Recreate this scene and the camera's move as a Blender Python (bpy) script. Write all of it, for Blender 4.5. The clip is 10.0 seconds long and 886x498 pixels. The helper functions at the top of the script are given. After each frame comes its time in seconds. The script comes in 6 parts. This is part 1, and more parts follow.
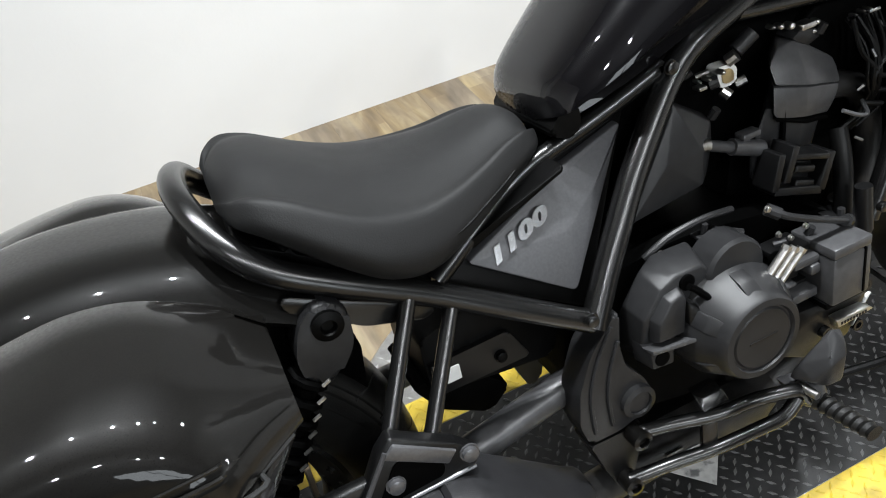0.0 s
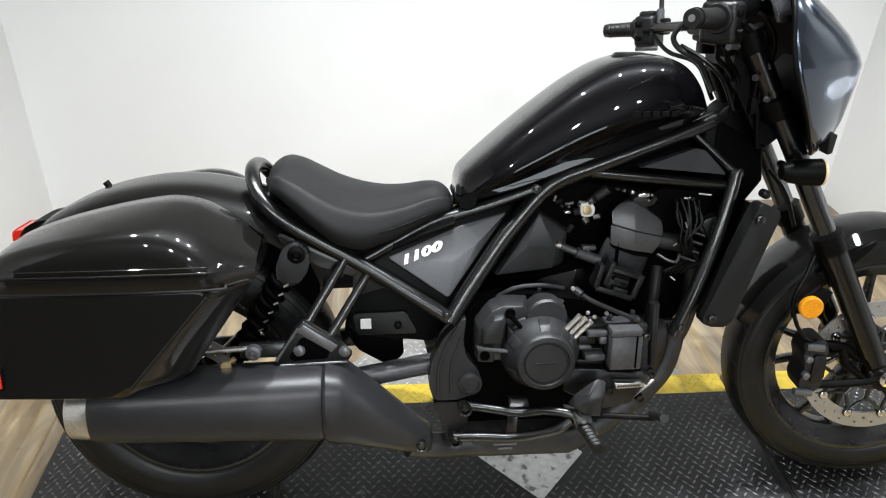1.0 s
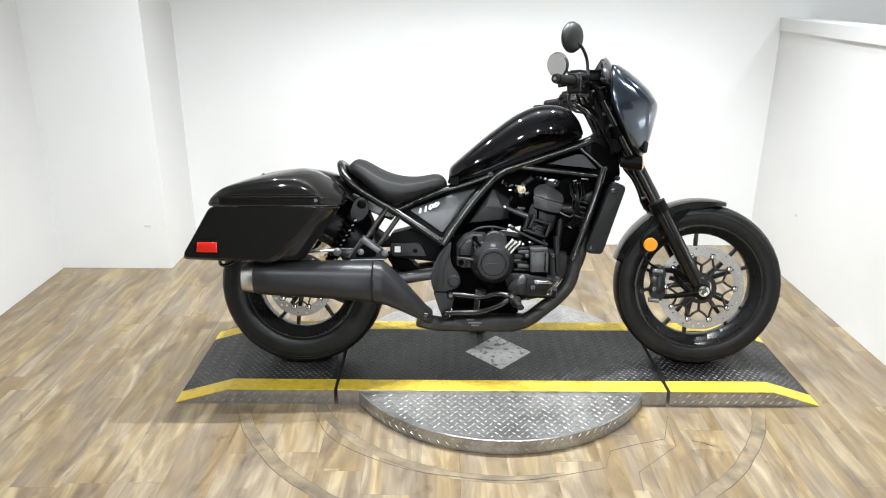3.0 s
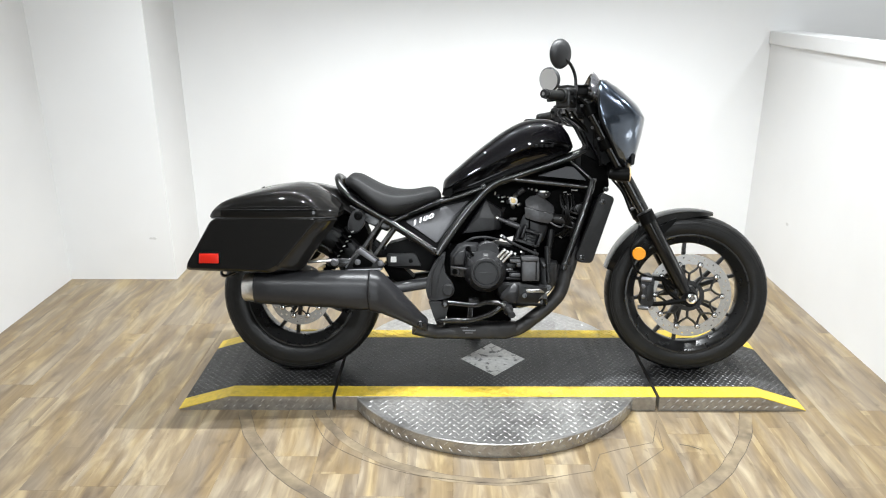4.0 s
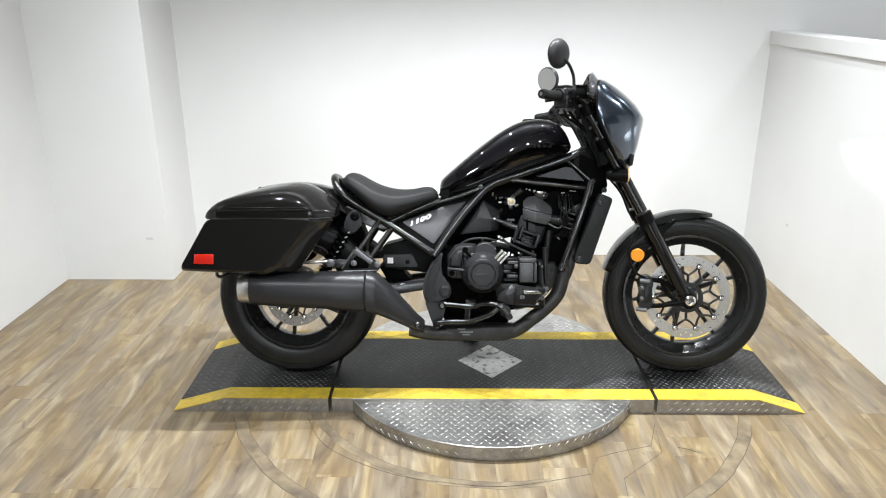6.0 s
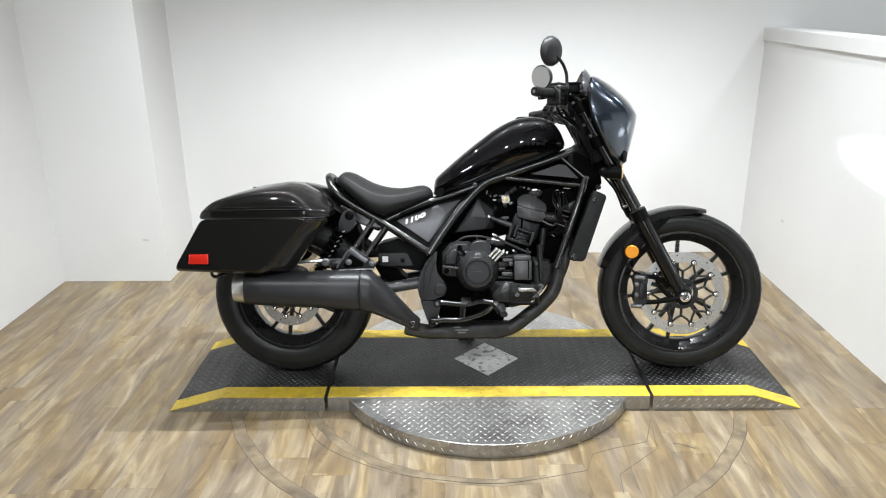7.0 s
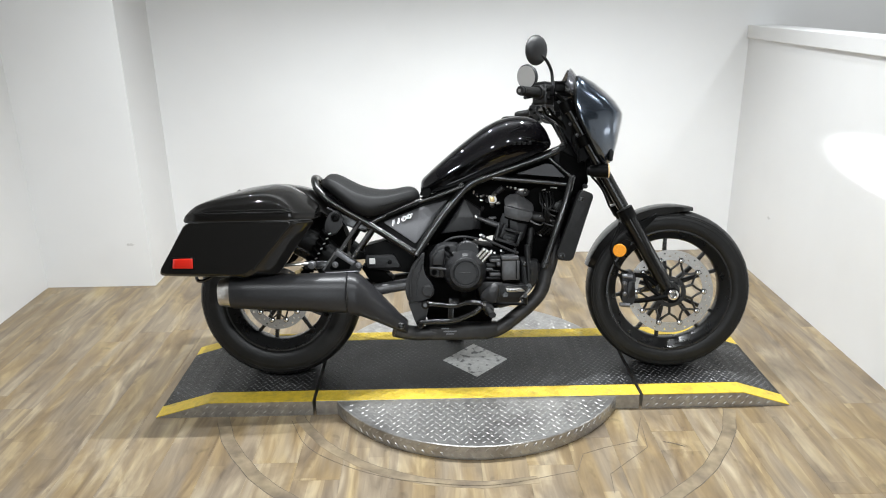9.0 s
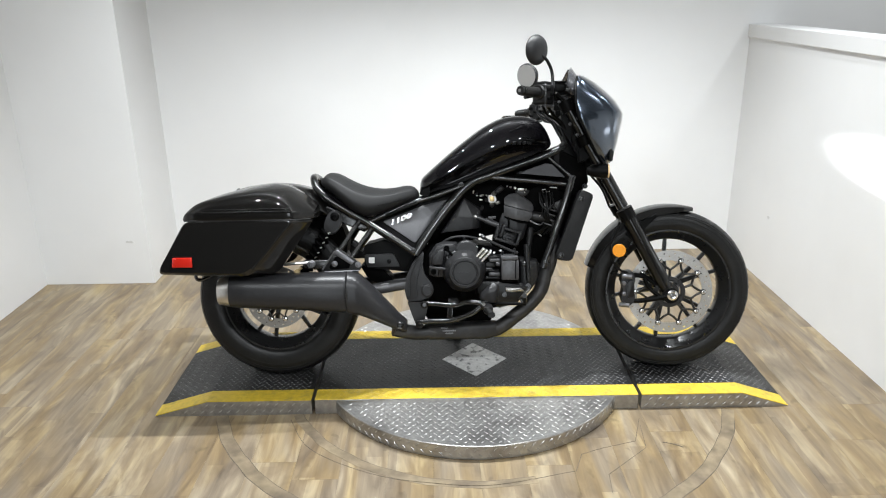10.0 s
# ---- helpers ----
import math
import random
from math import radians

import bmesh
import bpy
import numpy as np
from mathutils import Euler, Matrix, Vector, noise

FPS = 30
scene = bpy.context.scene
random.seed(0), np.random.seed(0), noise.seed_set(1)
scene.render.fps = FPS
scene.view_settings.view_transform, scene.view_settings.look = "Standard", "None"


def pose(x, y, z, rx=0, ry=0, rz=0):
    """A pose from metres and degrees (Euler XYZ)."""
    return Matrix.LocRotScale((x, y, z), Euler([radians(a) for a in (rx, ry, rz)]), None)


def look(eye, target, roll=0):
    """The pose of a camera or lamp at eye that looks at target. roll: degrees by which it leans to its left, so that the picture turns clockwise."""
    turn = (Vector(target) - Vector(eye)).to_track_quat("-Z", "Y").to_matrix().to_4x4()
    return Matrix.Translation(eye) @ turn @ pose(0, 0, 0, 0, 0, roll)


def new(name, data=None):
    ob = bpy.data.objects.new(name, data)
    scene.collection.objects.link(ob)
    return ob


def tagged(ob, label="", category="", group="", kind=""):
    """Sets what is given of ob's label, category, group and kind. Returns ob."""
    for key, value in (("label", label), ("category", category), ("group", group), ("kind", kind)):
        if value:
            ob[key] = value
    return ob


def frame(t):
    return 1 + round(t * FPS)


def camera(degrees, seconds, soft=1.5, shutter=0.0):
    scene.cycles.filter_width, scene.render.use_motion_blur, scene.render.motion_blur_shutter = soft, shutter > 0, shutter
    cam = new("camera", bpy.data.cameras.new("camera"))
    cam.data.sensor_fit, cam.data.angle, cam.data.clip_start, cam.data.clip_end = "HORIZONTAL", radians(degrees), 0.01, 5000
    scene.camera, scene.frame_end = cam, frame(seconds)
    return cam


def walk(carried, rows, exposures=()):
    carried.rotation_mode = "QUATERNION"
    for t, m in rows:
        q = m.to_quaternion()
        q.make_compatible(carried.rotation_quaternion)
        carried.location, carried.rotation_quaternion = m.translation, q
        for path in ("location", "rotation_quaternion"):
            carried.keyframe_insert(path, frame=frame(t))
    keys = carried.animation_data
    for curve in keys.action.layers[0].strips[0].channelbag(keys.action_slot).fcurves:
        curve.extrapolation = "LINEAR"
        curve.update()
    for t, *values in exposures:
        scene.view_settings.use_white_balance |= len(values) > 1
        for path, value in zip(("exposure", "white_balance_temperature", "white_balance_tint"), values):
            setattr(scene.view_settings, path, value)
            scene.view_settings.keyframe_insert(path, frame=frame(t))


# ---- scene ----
cam = camera(61.9, 10.0, soft=1.1)
PATH = [
    (0, (-0.557, -0.527, 1.224), (-0.068, 0.887, -0.103), -9.3),
    (0.3, (-0.547, -0.684, 1.288), (-0.044, 0.763, 0.002), -2.4),
    (0.5, (-0.528, -0.812, 1.323), (-0.113, 0.718, 0.104), -1.6),
    (0.7, (-0.482, -0.935, 1.372), (-0.172, 0.659, 0.207), 1.3),
    (0.8, (-0.426, -1.048, 1.383), (-0.153, 0.589, 0.267), 2.3),
    (1, (-0.347, -1.212, 1.424), (-0.181, 0.498, 0.4), 1.7),
    (1.2, (-0.343, -1.386, 1.423), (-0.162, 0.374, 0.49), 0.4),
    (1.5, (-0.334, -1.64, 1.439), (-0.132, 0.116, 0.503), 1.3),
    (1.8, (-0.306, -1.863, 1.462), (-0.152, -0.043, 0.647), 0.0),
    (2, (-0.263, -2.004, 1.465), (-0.175, -0.17, 0.671), 0.9),
    (2.2, (-0.219, -2.14, 1.468), (-0.144, -0.311, 0.661), 0.9),
    (2.5, (-0.177, -2.327, 1.452), (-0.192, -0.471, 0.706), -0.9),
    (2.7, (-0.217, -2.44, 1.448), (-0.225, -0.571, 0.737), 0.1),
    (3.8, (-0.2, -2.651, 1.467), (-0.189, -0.762, 0.809), 0.5),
    (4, (-0.17, -2.64, 1.476), (-0.186, -0.751, 0.821), -0.1),
    (4.5, (-0.152, -2.625, 1.474), (-0.169, -0.735, 0.822), -0.4),
    (5, (-0.156, -2.624, 1.465), (-0.175, -0.733, 0.814), 0.1),
    (5.5, (-0.158, -2.617, 1.476), (-0.174, -0.728, 0.82), 0.1),
    (7, (-0.138, -2.625, 1.468), (-0.155, -0.736, 0.813), -0.5),
    (7.5, (-0.124, -2.614, 1.47), (-0.098, -0.73, 0.8), 0.0),
    (8, (-0.128, -2.617, 1.469), (-0.128, -0.731, 0.802), -0.9),
    (8.5, (-0.13, -2.613, 1.464), (-0.12, -0.724, 0.808), -1.0),
    (9, (-0.136, -2.61, 1.463), (-0.12, -0.72, 0.81), -0.9),
    (9.5, (-0.138, -2.605, 1.465), (-0.124, -0.716, 0.81), -0.7),
    (10, (-0.134, -2.604, 1.476), (-0.118, -0.718, 0.812), -0.7),
]
EXPOSURES = [(0.0, -0.1), (1.0, 0.0), (2.5, 0.31), (4.5, 0.28), (7.0, 0.1), (10.0, 0.02)]
walk(cam, [(t, look(eye, target, roll)) for t, eye, target, roll in PATH], EXPOSURES)

# ---------------------------------------------------------------- world and lamps
world = bpy.data.worlds.new("indoor")
world.use_nodes = True
world.node_tree.nodes["Background"].inputs[0].default_value = (0.9, 0.95, 1.0, 1)
world.node_tree.nodes["Background"].inputs[1].default_value = 0.02
scene.world = world


# The last lamp is unseen, added as fill for the wall beyond the partition.
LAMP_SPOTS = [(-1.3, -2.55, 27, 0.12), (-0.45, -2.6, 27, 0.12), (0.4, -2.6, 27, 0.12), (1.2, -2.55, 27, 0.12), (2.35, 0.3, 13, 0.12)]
DOWNLIGHTS = [(-1.35, 0.24, 58), (-0.7, 0.2, 176), (0.0, 0.2, 198), (0.62, 0.2, 176), (1.15, 0.24, 56)]
CEILING = 2.75


def lamp(name, kind, at, target, power, size, colour=(0.93, 0.972, 1.0)):
    data = bpy.data.lights.new(name, kind)
    data.energy, data.color = power, colour
    if kind == "AREA":
        data.shape, data.size = "DISK", size
    else:
        data.shadow_soft_size = size
    ob = new(name, data)
    ob.matrix_world = look(at, target)
    return ob


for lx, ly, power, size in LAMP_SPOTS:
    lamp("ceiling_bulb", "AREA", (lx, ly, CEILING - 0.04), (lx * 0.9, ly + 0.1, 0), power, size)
for lx, ly, power in DOWNLIGHTS:
    bulb = lamp("downlight_bulb", "SPOT", (lx, ly, CEILING - 0.03), (lx, ly + 0.05, 0), power, 0.02)
    bulb.data.spot_size, bulb.data.spot_blend = radians(100), 0.8
# Unseen window light, assumed from reflections; sized and placed to brighten the engine side.
window_light = lamp("window_daylight", "AREA", (0.15, -5.24, 1.3), (0.15, 0, 1.0), 48, 1.7, (0.88, 0.95, 1.0))
window_light.data.shape, window_light.data.size_y = "RECTANGLE", 1.6
# Unseen spot, added to throw the bright patch on the partition.
lamp("work_bulb", "SPOT", (1.36, -1.12, 0.81), (1.62, 0.0, 0.81), 520, 0.01).data.spot_size = radians(12)


# ---------------------------------------------------------------- materials
def material(name, colour, rough=0.5, metal=0.0, grain=0.0, grain_size=60.0, bump=0.0, bump_size=250.0, coat=0.0,
             wear=None, wear_size=6.0, wear_cut=(0.5, 0.7), specular=0.5):
    """A surface with a fine grain, larger stains towards the colour `wear`, and a fine relief."""
    m = bpy.data.materials.new(name)
    m.use_nodes = True
    nodes, links = m.node_tree.nodes, m.node_tree.links
    bsdf = nodes["Principled BSDF"]
    bsdf.inputs["Roughness"].default_value = rough
    bsdf.inputs["Metallic"].default_value = metal
    bsdf.inputs["Coat Weight"].default_value = coat
    bsdf.inputs["Coat Roughness"].default_value = 0.03
    bsdf.inputs["Specular IOR Level"].default_value = specular
    coords = nodes.new("ShaderNodeTexCoord").outputs["Object"]
    base = nodes.new("ShaderNodeRGB")
    base.outputs[0].default_value = (*colour, 1)
    out = base.outputs[0]

    def noise_at(size, detail=4.0):
        n = nodes.new("ShaderNodeTexNoise")
        n.inputs["Scale"].default_value, n.inputs["Detail"].default_value = size, detail
        links.new(coords, n.inputs["Vector"])
        return n.outputs["Fac"]

    def blend(a, b, fac, mode="MIX"):
        n = nodes.new("ShaderNodeMix")
        n.data_type, n.blend_type = "RGBA", mode
        links.new(fac, n.inputs[0])
        links.new(a, n.inputs[6])
        n.inputs[7].default_value = (*b, 1)
        return n.outputs[2]

    def ramp(fac, low, high, to=1.0):
        n = nodes.new("ShaderNodeMapRange")
        n.inputs[1].default_value, n.inputs[2].default_value, n.inputs[4].default_value = low, high, to
        links.new(fac, n.inputs[0])
        return n.outputs[0]

    if wear:
        out = blend(out, wear, ramp(noise_at(wear_size, 6.0), *wear_cut))
    if grain:
        g = ramp(noise_at(grain_size), 0.3, 0.7)
        n = nodes.new("ShaderNodeHueSaturation")
        value = nodes.new("ShaderNodeMapRange")
        value.inputs[3].default_value, value.inputs[4].default_value = 1 - grain, 1 + grain
        links.new(g, value.inputs[0])
        links.new(value.outputs[0], n.inputs["Value"])
        links.new(out, n.inputs["Color"])
        out = n.outputs[0]
        rv = nodes.new("ShaderNodeMapRange")
        rv.inputs[3].default_value, rv.inputs[4].default_value = rough * (1 - grain), min(1.0, rough * (1 + grain))
        links.new(noise_at(grain_size * 0.3), rv.inputs[0])
        links.new(rv.outputs[0], bsdf.inputs["Roughness"])
    if bump:
        b = nodes.new("ShaderNodeBump")
        b.inputs["Strength"].default_value, b.inputs["Distance"].default_value = bump, 0.002
        links.new(noise_at(bump_size), b.inputs["Height"])
        links.new(b.outputs[0], bsdf.inputs["Normal"])
    links.new(out, bsdf.inputs["Base Color"])
    return m


GLOSS = material("gunmetal_black_paint", (0.0035, 0.0033, 0.003), 0.4, 0.05, 0.25, 900, coat=0.65, specular=0.08)
BAGPAINT = material("metallic_black_bag_paint", (0.0065, 0.0061, 0.0056), 0.4, 0.1, 0.3, 900, coat=0.75, specular=0.08)
TANKPAINT = material("tank_black_paint", (0.0022, 0.002, 0.0026), 0.35, 0.1, 0.2, 900, coat=0.85, specular=0.05)
FAIRING = material("blue_grey_metallic_paint", (0.085, 0.104, 0.134), 0.2, 0.9, 0.12, 900, coat=1.0)
FRAME = material("satin_black_frame_paint", (0.004, 0.004, 0.004), 0.26, 0.0, 0.05, 120, 0.015, 400, specular=0.75)
ENGINE = material("matte_black_engine_paint", (0.004, 0.004, 0.0042), 0.34, 0.0, 0.15, 90, 0.15, 900, specular=0.4)
ENGINE_GREY = material("dark_grey_cast_cover", (0.019, 0.019, 0.02), 0.38, 0.1, 0.14, 90, 0.14, 900, specular=0.36)
ENGINE_LIGHT = material("grey_cast_metal", (0.075, 0.075, 0.078), 0.32, 0.3, 0.14, 90, 0.14, 900, specular=0.5)
STEEL_DARK = material("machined_edge", (0.28, 0.28, 0.28), 0.36, 0.8, 0.12, 120)
# Near-black: shade between and behind parts is put into this colour.
VOID = material("flat_black_and_shade", (0.0009, 0.0009, 0.0009), 0.6, 0.0, 0.15, 150, 0.15, 700, specular=0.03)
PLASTIC = material("black_plastic", (0.0012, 0.0012, 0.0012), 0.45, 0.0, 0.15, 150, 0.2, 700, specular=0.1)
COVER = material("grey_side_cover", (0.16, 0.16, 0.168), 0.32, 0.7, 0.1, 300)
PANEL = material("grey_side_panel", (0.085, 0.085, 0.09), 0.45, 0.3, 0.1, 300)
COVER_DARK = material("dark_grey_upper_cover", (0.03, 0.03, 0.033), 0.4, 0.2, 0.1, 300)
SEAT = material("black_grained_vinyl", (0.008, 0.008, 0.0082), 0.6, 0.0, 0.1, 100, 0.16, 600, specular=0.3)
MUFFLER = material("matte_black_exhaust", (0.02, 0.02, 0.0215), 0.36, 0.1, 0.1, 80, 0.12, 600, specular=0.4)
PIPE = material("sooty_black_pipe", (0.018, 0.0176, 0.0176), 0.42, 0.0, 0.25, 30, 0.3, 500, wear=(0.035, 0.032, 0.03), wear_size=25, specular=0.4)
STEEL = material("brushed_steel", (0.62, 0.61, 0.59), 0.3, 1.0, 0.12, 200)
CHROME = material("bright_bolt_steel", (0.72, 0.72, 0.72), 0.16, 1.0, 0.1, 200)
DISC = material("brake_disc_steel", (0.47, 0.46, 0.445), 0.36, 0.8, 0.12, 300)
RUBBER = material("tyre_rubber", (0.0055, 0.0055, 0.0053), 0.38, 0.0, 0.2, 60, 0.25, 500, wear=(0.0095, 0.0093, 0.0088), wear_size=14, specular=0.3)
RIM = material("black_cast_wheel", (0.011, 0.011, 0.0112), 0.28, 0.0, 0.12, 120, specular=0.6)
HOSE = material("black_hose_rubber", (0.0018, 0.0018, 0.0018), 0.4, specular=0.16)
BRASS = material("gold_anodised_metal", (0.55, 0.42, 0.22), 0.35, 0.8, 0.1, 200)
LABEL = material("white_sticker", (0.75, 0.75, 0.73), 0.5, grain=0.06)
LETTER = material("silver_lettering", (0.55, 0.55, 0.56), 0.24, 1.0)
# Lighter than the deck: worn tops, plus glints put into the colour.
LUG = material("worn_glinting_tread_bars", (0.042, 0.042, 0.043), 0.34, 0.2, 0.25, 40, wear=(0.15, 0.15, 0.15), wear_size=3.2, wear_cut=(0.42, 0.68))
BRIGHTLUG = material("bright_tread_bars", (0.45, 0.445, 0.435), 0.38, 0.85, 0.15, 60)
MIRRORBACK = material("satin_black_mirror_shell", (0.016, 0.016, 0.017), 0.45, 0.0, 0.12, 200, 0.1, 600, specular=0.4)
RADIATOR = material("matte_black_shroud", (0.008, 0.008, 0.0082), 0.5, 0.0, 0.2, 90, 0.3, 500, specular=0.25)
EMBLEM = material("dark_emblem", (0.0015, 0.0015, 0.0018), 0.45, specular=0.12)
MIRROR = material("mirror_glass", (0.5, 0.5, 0.5), 0.03, 1.0)
LENS = material("pale_amber_lens", (0.85, 0.6, 0.32), 0.2, 0.0, 0.1, 400, coat=0.5)
AMBER = material("amber_reflector", (0.85, 0.32, 0.012), 0.35, 0.0, 0.2, 400, coat=0.0, specular=0.3)
RED = material("red_reflector", (0.6, 0.02, 0.01), 0.2, 0.0, 0.2, 400, coat=0.8)
SMOKE = material("smoked_screen", (0.1, 0.1, 0.108), 0.1, coat=0.5)
SMOKE.node_tree.nodes["Principled BSDF"].inputs["Transmission Weight"].default_value = 0.6

WALL = material("white_wall_paint", (0.76, 0.76, 0.757), 0.55, 0.0, 0.015, 3.0, 0.12, 180, wear=(0.72, 0.716, 0.708), wear_size=1.1, wear_cut=(0.55, 0.8))
# Both colours are kept dark so these unseen surfaces reflect little in the bike.
CEIL = material("grey_ceiling", (0.14, 0.14, 0.138), 0.8, 0.0, 0.05, 5.0)
DARKWALL = material("unseen_dark_wall", (0.08, 0.0785, 0.0765), 0.7, 0.0, 0.1, 3.0)
SCUFF = material("grey_scuff", (0.6, 0.595, 0.585), 0.7, grain=0.1)
DECK = material("worn_black_tread_paint", (0.006, 0.006, 0.0062), 0.42, 0.0, 0.25, 40, 0.4, 400, wear=(0.03, 0.03, 0.031), wear_size=3.2, wear_cut=(0.48, 0.74), specular=0.45)
YELLOW = material("worn_yellow_paint", (0.6, 0.43, 0.04), 0.45, 0.0, 0.12, 60, 0.25, 300, wear=(0.35, 0.27, 0.06), wear_size=24, wear_cut=(0.55, 0.8))
PLATE = material("aluminium_tread_plate", (0.38, 0.373, 0.361), 0.3, 0.8, 0.15, 60, 0.15, 300, wear=(0.24, 0.234, 0.226), wear_size=7)
SILVERPAINT = material("scratched_silver_paint", (0.52, 0.52, 0.51), 0.5, 0.3, 0.15, 60, 0.3, 200, wear=(0.14, 0.14, 0.14), wear_size=34, wear_cut=(0.55, 0.64))
GAP = material("dark_rubber_gap", (0.01, 0.01, 0.01), 0.8)
LAMPSHELL = material("white_lamp_shell", (0.8, 0.8, 0.8), 0.4)


def plank_material():
    m = bpy.data.materials.new("vinyl_wood_planks")
    m.use_nodes = True
    nodes, links = m.node_tree.nodes, m.node_tree.links
    bsdf = nodes["Principled BSDF"]
    info = nodes.new("ShaderNodeObjectInfo")
    coords = nodes.new("ShaderNodeTexCoord")
    shift = nodes.new("ShaderNodeVectorMath")
    shift.operation = "SCALE"
    shift.inputs[0].default_value = (7.0, 31.0, 3.0)
    links.new(info.outputs["Random"], shift.inputs["Scale"])
    place = nodes.new("ShaderNodeVectorMath")
    links.new(coords.outputs["Object"], place.inputs[0])
    links.new(shift.outputs[0], place.inputs[1])

    def streaks(sx, sy, detail, distortion=0.0):
        mapping = nodes.new("ShaderNodeMapping")
        mapping.inputs["Scale"].default_value = (sx, sy, 1)
        links.new(place.outputs[0], mapping.inputs["Vector"])
        n = nodes.new("ShaderNodeTexNoise")
        n.inputs["Scale"].default_value, n.inputs["Detail"].default_value = 1.0, detail
        n.inputs["Distortion"].default_value = distortion
        links.new(mapping.outputs[0], n.inputs["Vector"])
        return n.outputs["Fac"]

    broad = streaks(13.0, 3.0, 5.0, 1.5)
    fine = streaks(80.0, 3.2, 4.0, 0.4)
    knots = streaks(16.0, 8.0, 2.0, 1.4)
    patches = streaks(9.0, 1.7, 2.0, 0.8)

    def maths(kind, a, b=None, c=None):
        n = nodes.new("ShaderNodeMath")
        n.operation = kind
        for i, value in enumerate((a, b, c)):
            if isinstance(value, (int, float)):
                n.inputs[i].default_value = value
            elif value is not None:
                links.new(value, n.inputs[i])
        return n.outputs[0]

    # printed strips of uneven length side by side in each plank
    axes = nodes.new("ShaderNodeSeparateXYZ")
    links.new(place.outputs[0], axes.inputs[0])
    column = maths("FLOOR", maths("MULTIPLY_ADD", fine, 0.25, maths("MULTIPLY", axes.outputs[0], 19.7)))
    shiftby = nodes.new("ShaderNodeTexWhiteNoise")
    shiftby.noise_dimensions = "1D"
    links.new(column, shiftby.inputs["W"])
    row = maths("FLOOR", maths("MULTIPLY_ADD", shiftby.outputs["Value"], 5.0, maths("MULTIPLY", axes.outputs[1], 2.3)))
    pair = nodes.new("ShaderNodeCombineXYZ")
    links.new(column, pair.inputs[0])
    links.new(row, pair.inputs[1])
    strip = nodes.new("ShaderNodeTexWhiteNoise")
    strip.noise_dimensions = "2D"
    links.new(pair.outputs[0], strip.inputs["Vector"])
    tint = maths("MULTIPLY_ADD", strip.outputs["Value"], 0.15, maths("MULTIPLY_ADD", broad, 0.85, 0.02))
    tone = nodes.new("ShaderNodeValToRGB")
    tone.color_ramp.elements[0].position, tone.color_ramp.elements[0].color = 0.30, (0.125, 0.093, 0.062, 1)
    tone.color_ramp.elements[1].position, tone.color_ramp.elements[1].color = 0.84, (0.405, 0.33, 0.21, 1)
    e = tone.color_ramp.elements.new(0.55)
    e.color = (0.222, 0.172, 0.11, 1)
    e = tone.color_ramp.elements.new(0.68)
    e.color = (0.305, 0.246, 0.158, 1)
    links.new(tint, tone.inputs[0])
    grain = nodes.new("ShaderNodeMapRange")
    grain.inputs[1].default_value, grain.inputs[2].default_value = 0.3, 0.7
    grain.inputs[3].default_value, grain.inputs[4].default_value = 0.9, 1.09
    links.new(fine, grain.inputs[0])
    spot = nodes.new("ShaderNodeMapRange")
    spot.inputs[1].default_value, spot.inputs[2].default_value = 0.64, 0.76
    spot.inputs[3].default_value, spot.inputs[4].default_value = 1.0, 0.72
    links.new(knots, spot.inputs[0])
    hue = nodes.new("ShaderNodeHueSaturation")
    links.new(maths("MULTIPLY", grain.outputs[0], spot.outputs[0]), hue.inputs["Value"])
    links.new(tone.outputs[0], hue.inputs["Color"])
    # whole stretches print greyer, others more straw-coloured
    grey = nodes.new("ShaderNodeMapRange")
    grey.inputs[1].default_value, grey.inputs[2].default_value = 0.36, 0.62
    grey.inputs[3].default_value, grey.inputs[4].default_value = 0.9, 1.25
    links.new(patches, grey.inputs[0])
    links.new(grey.outputs[0], hue.inputs["Saturation"])
    links.new(hue.outputs[0], bsdf.inputs["Base Color"])
    rough = nodes.new("ShaderNodeMapRange")
    rough.inputs[3].default_value, rough.inputs[4].default_value = 0.3, 0.48
    links.new(broad, rough.inputs[0])
    links.new(rough.outputs[0], bsdf.inputs["Roughness"])
    bump = nodes.new("ShaderNodeBump")
    bump.inputs["Strength"].default_value, bump.inputs["Distance"].default_value = 0.15, 0.001
    links.new(fine, bump.inputs["Height"])
    links.new(bump.outputs[0], bsdf.inputs["Normal"])
    return m


PLANK = plank_material()


# ---------------------------------------------------------------- mesh helpers
def finish(name, bm, mat, smooth=35):
    bmesh.ops.recalc_face_normals(bm, faces=bm.faces[:])
    me = bpy.data.meshes.new(name)
    bm.to_mesh(me)
    bm.free()
    me.materials.append(mat)
    if smooth:
        me.shade_smooth()
        me.set_sharp_from_angle(angle=radians(smooth))
    return me


def part(name, bm, mat, parent=None, label="", smooth=35):
    ob = new(name, finish(name, bm, mat, smooth))
    if parent:
        ob.parent = parent
    return tagged(ob, label)


def thing(name, label, category, m=None, group="", kind=""):
    ob = new(name)
    ob.empty_display_size = 0.1
    if m is not None:
        ob.matrix_world = m
    return tagged(ob, label, category, group, kind)


def box(bm, lo, hi, bevel=0.0, segments=2):
    made = bmesh.ops.create_cube(bm, size=1)["verts"]
    for v in made:
        v.co = Vector([lo[i] + (v.co[i] + 0.5) * (hi[i] - lo[i]) for i in range(3)])
    if bevel:
        edges = {e for v in made for e in v.link_edges}
        bmesh.ops.bevel(bm, geom=list(edges), offset=bevel, segments=segments, affect="EDGES", profile=0.5)
    return bm


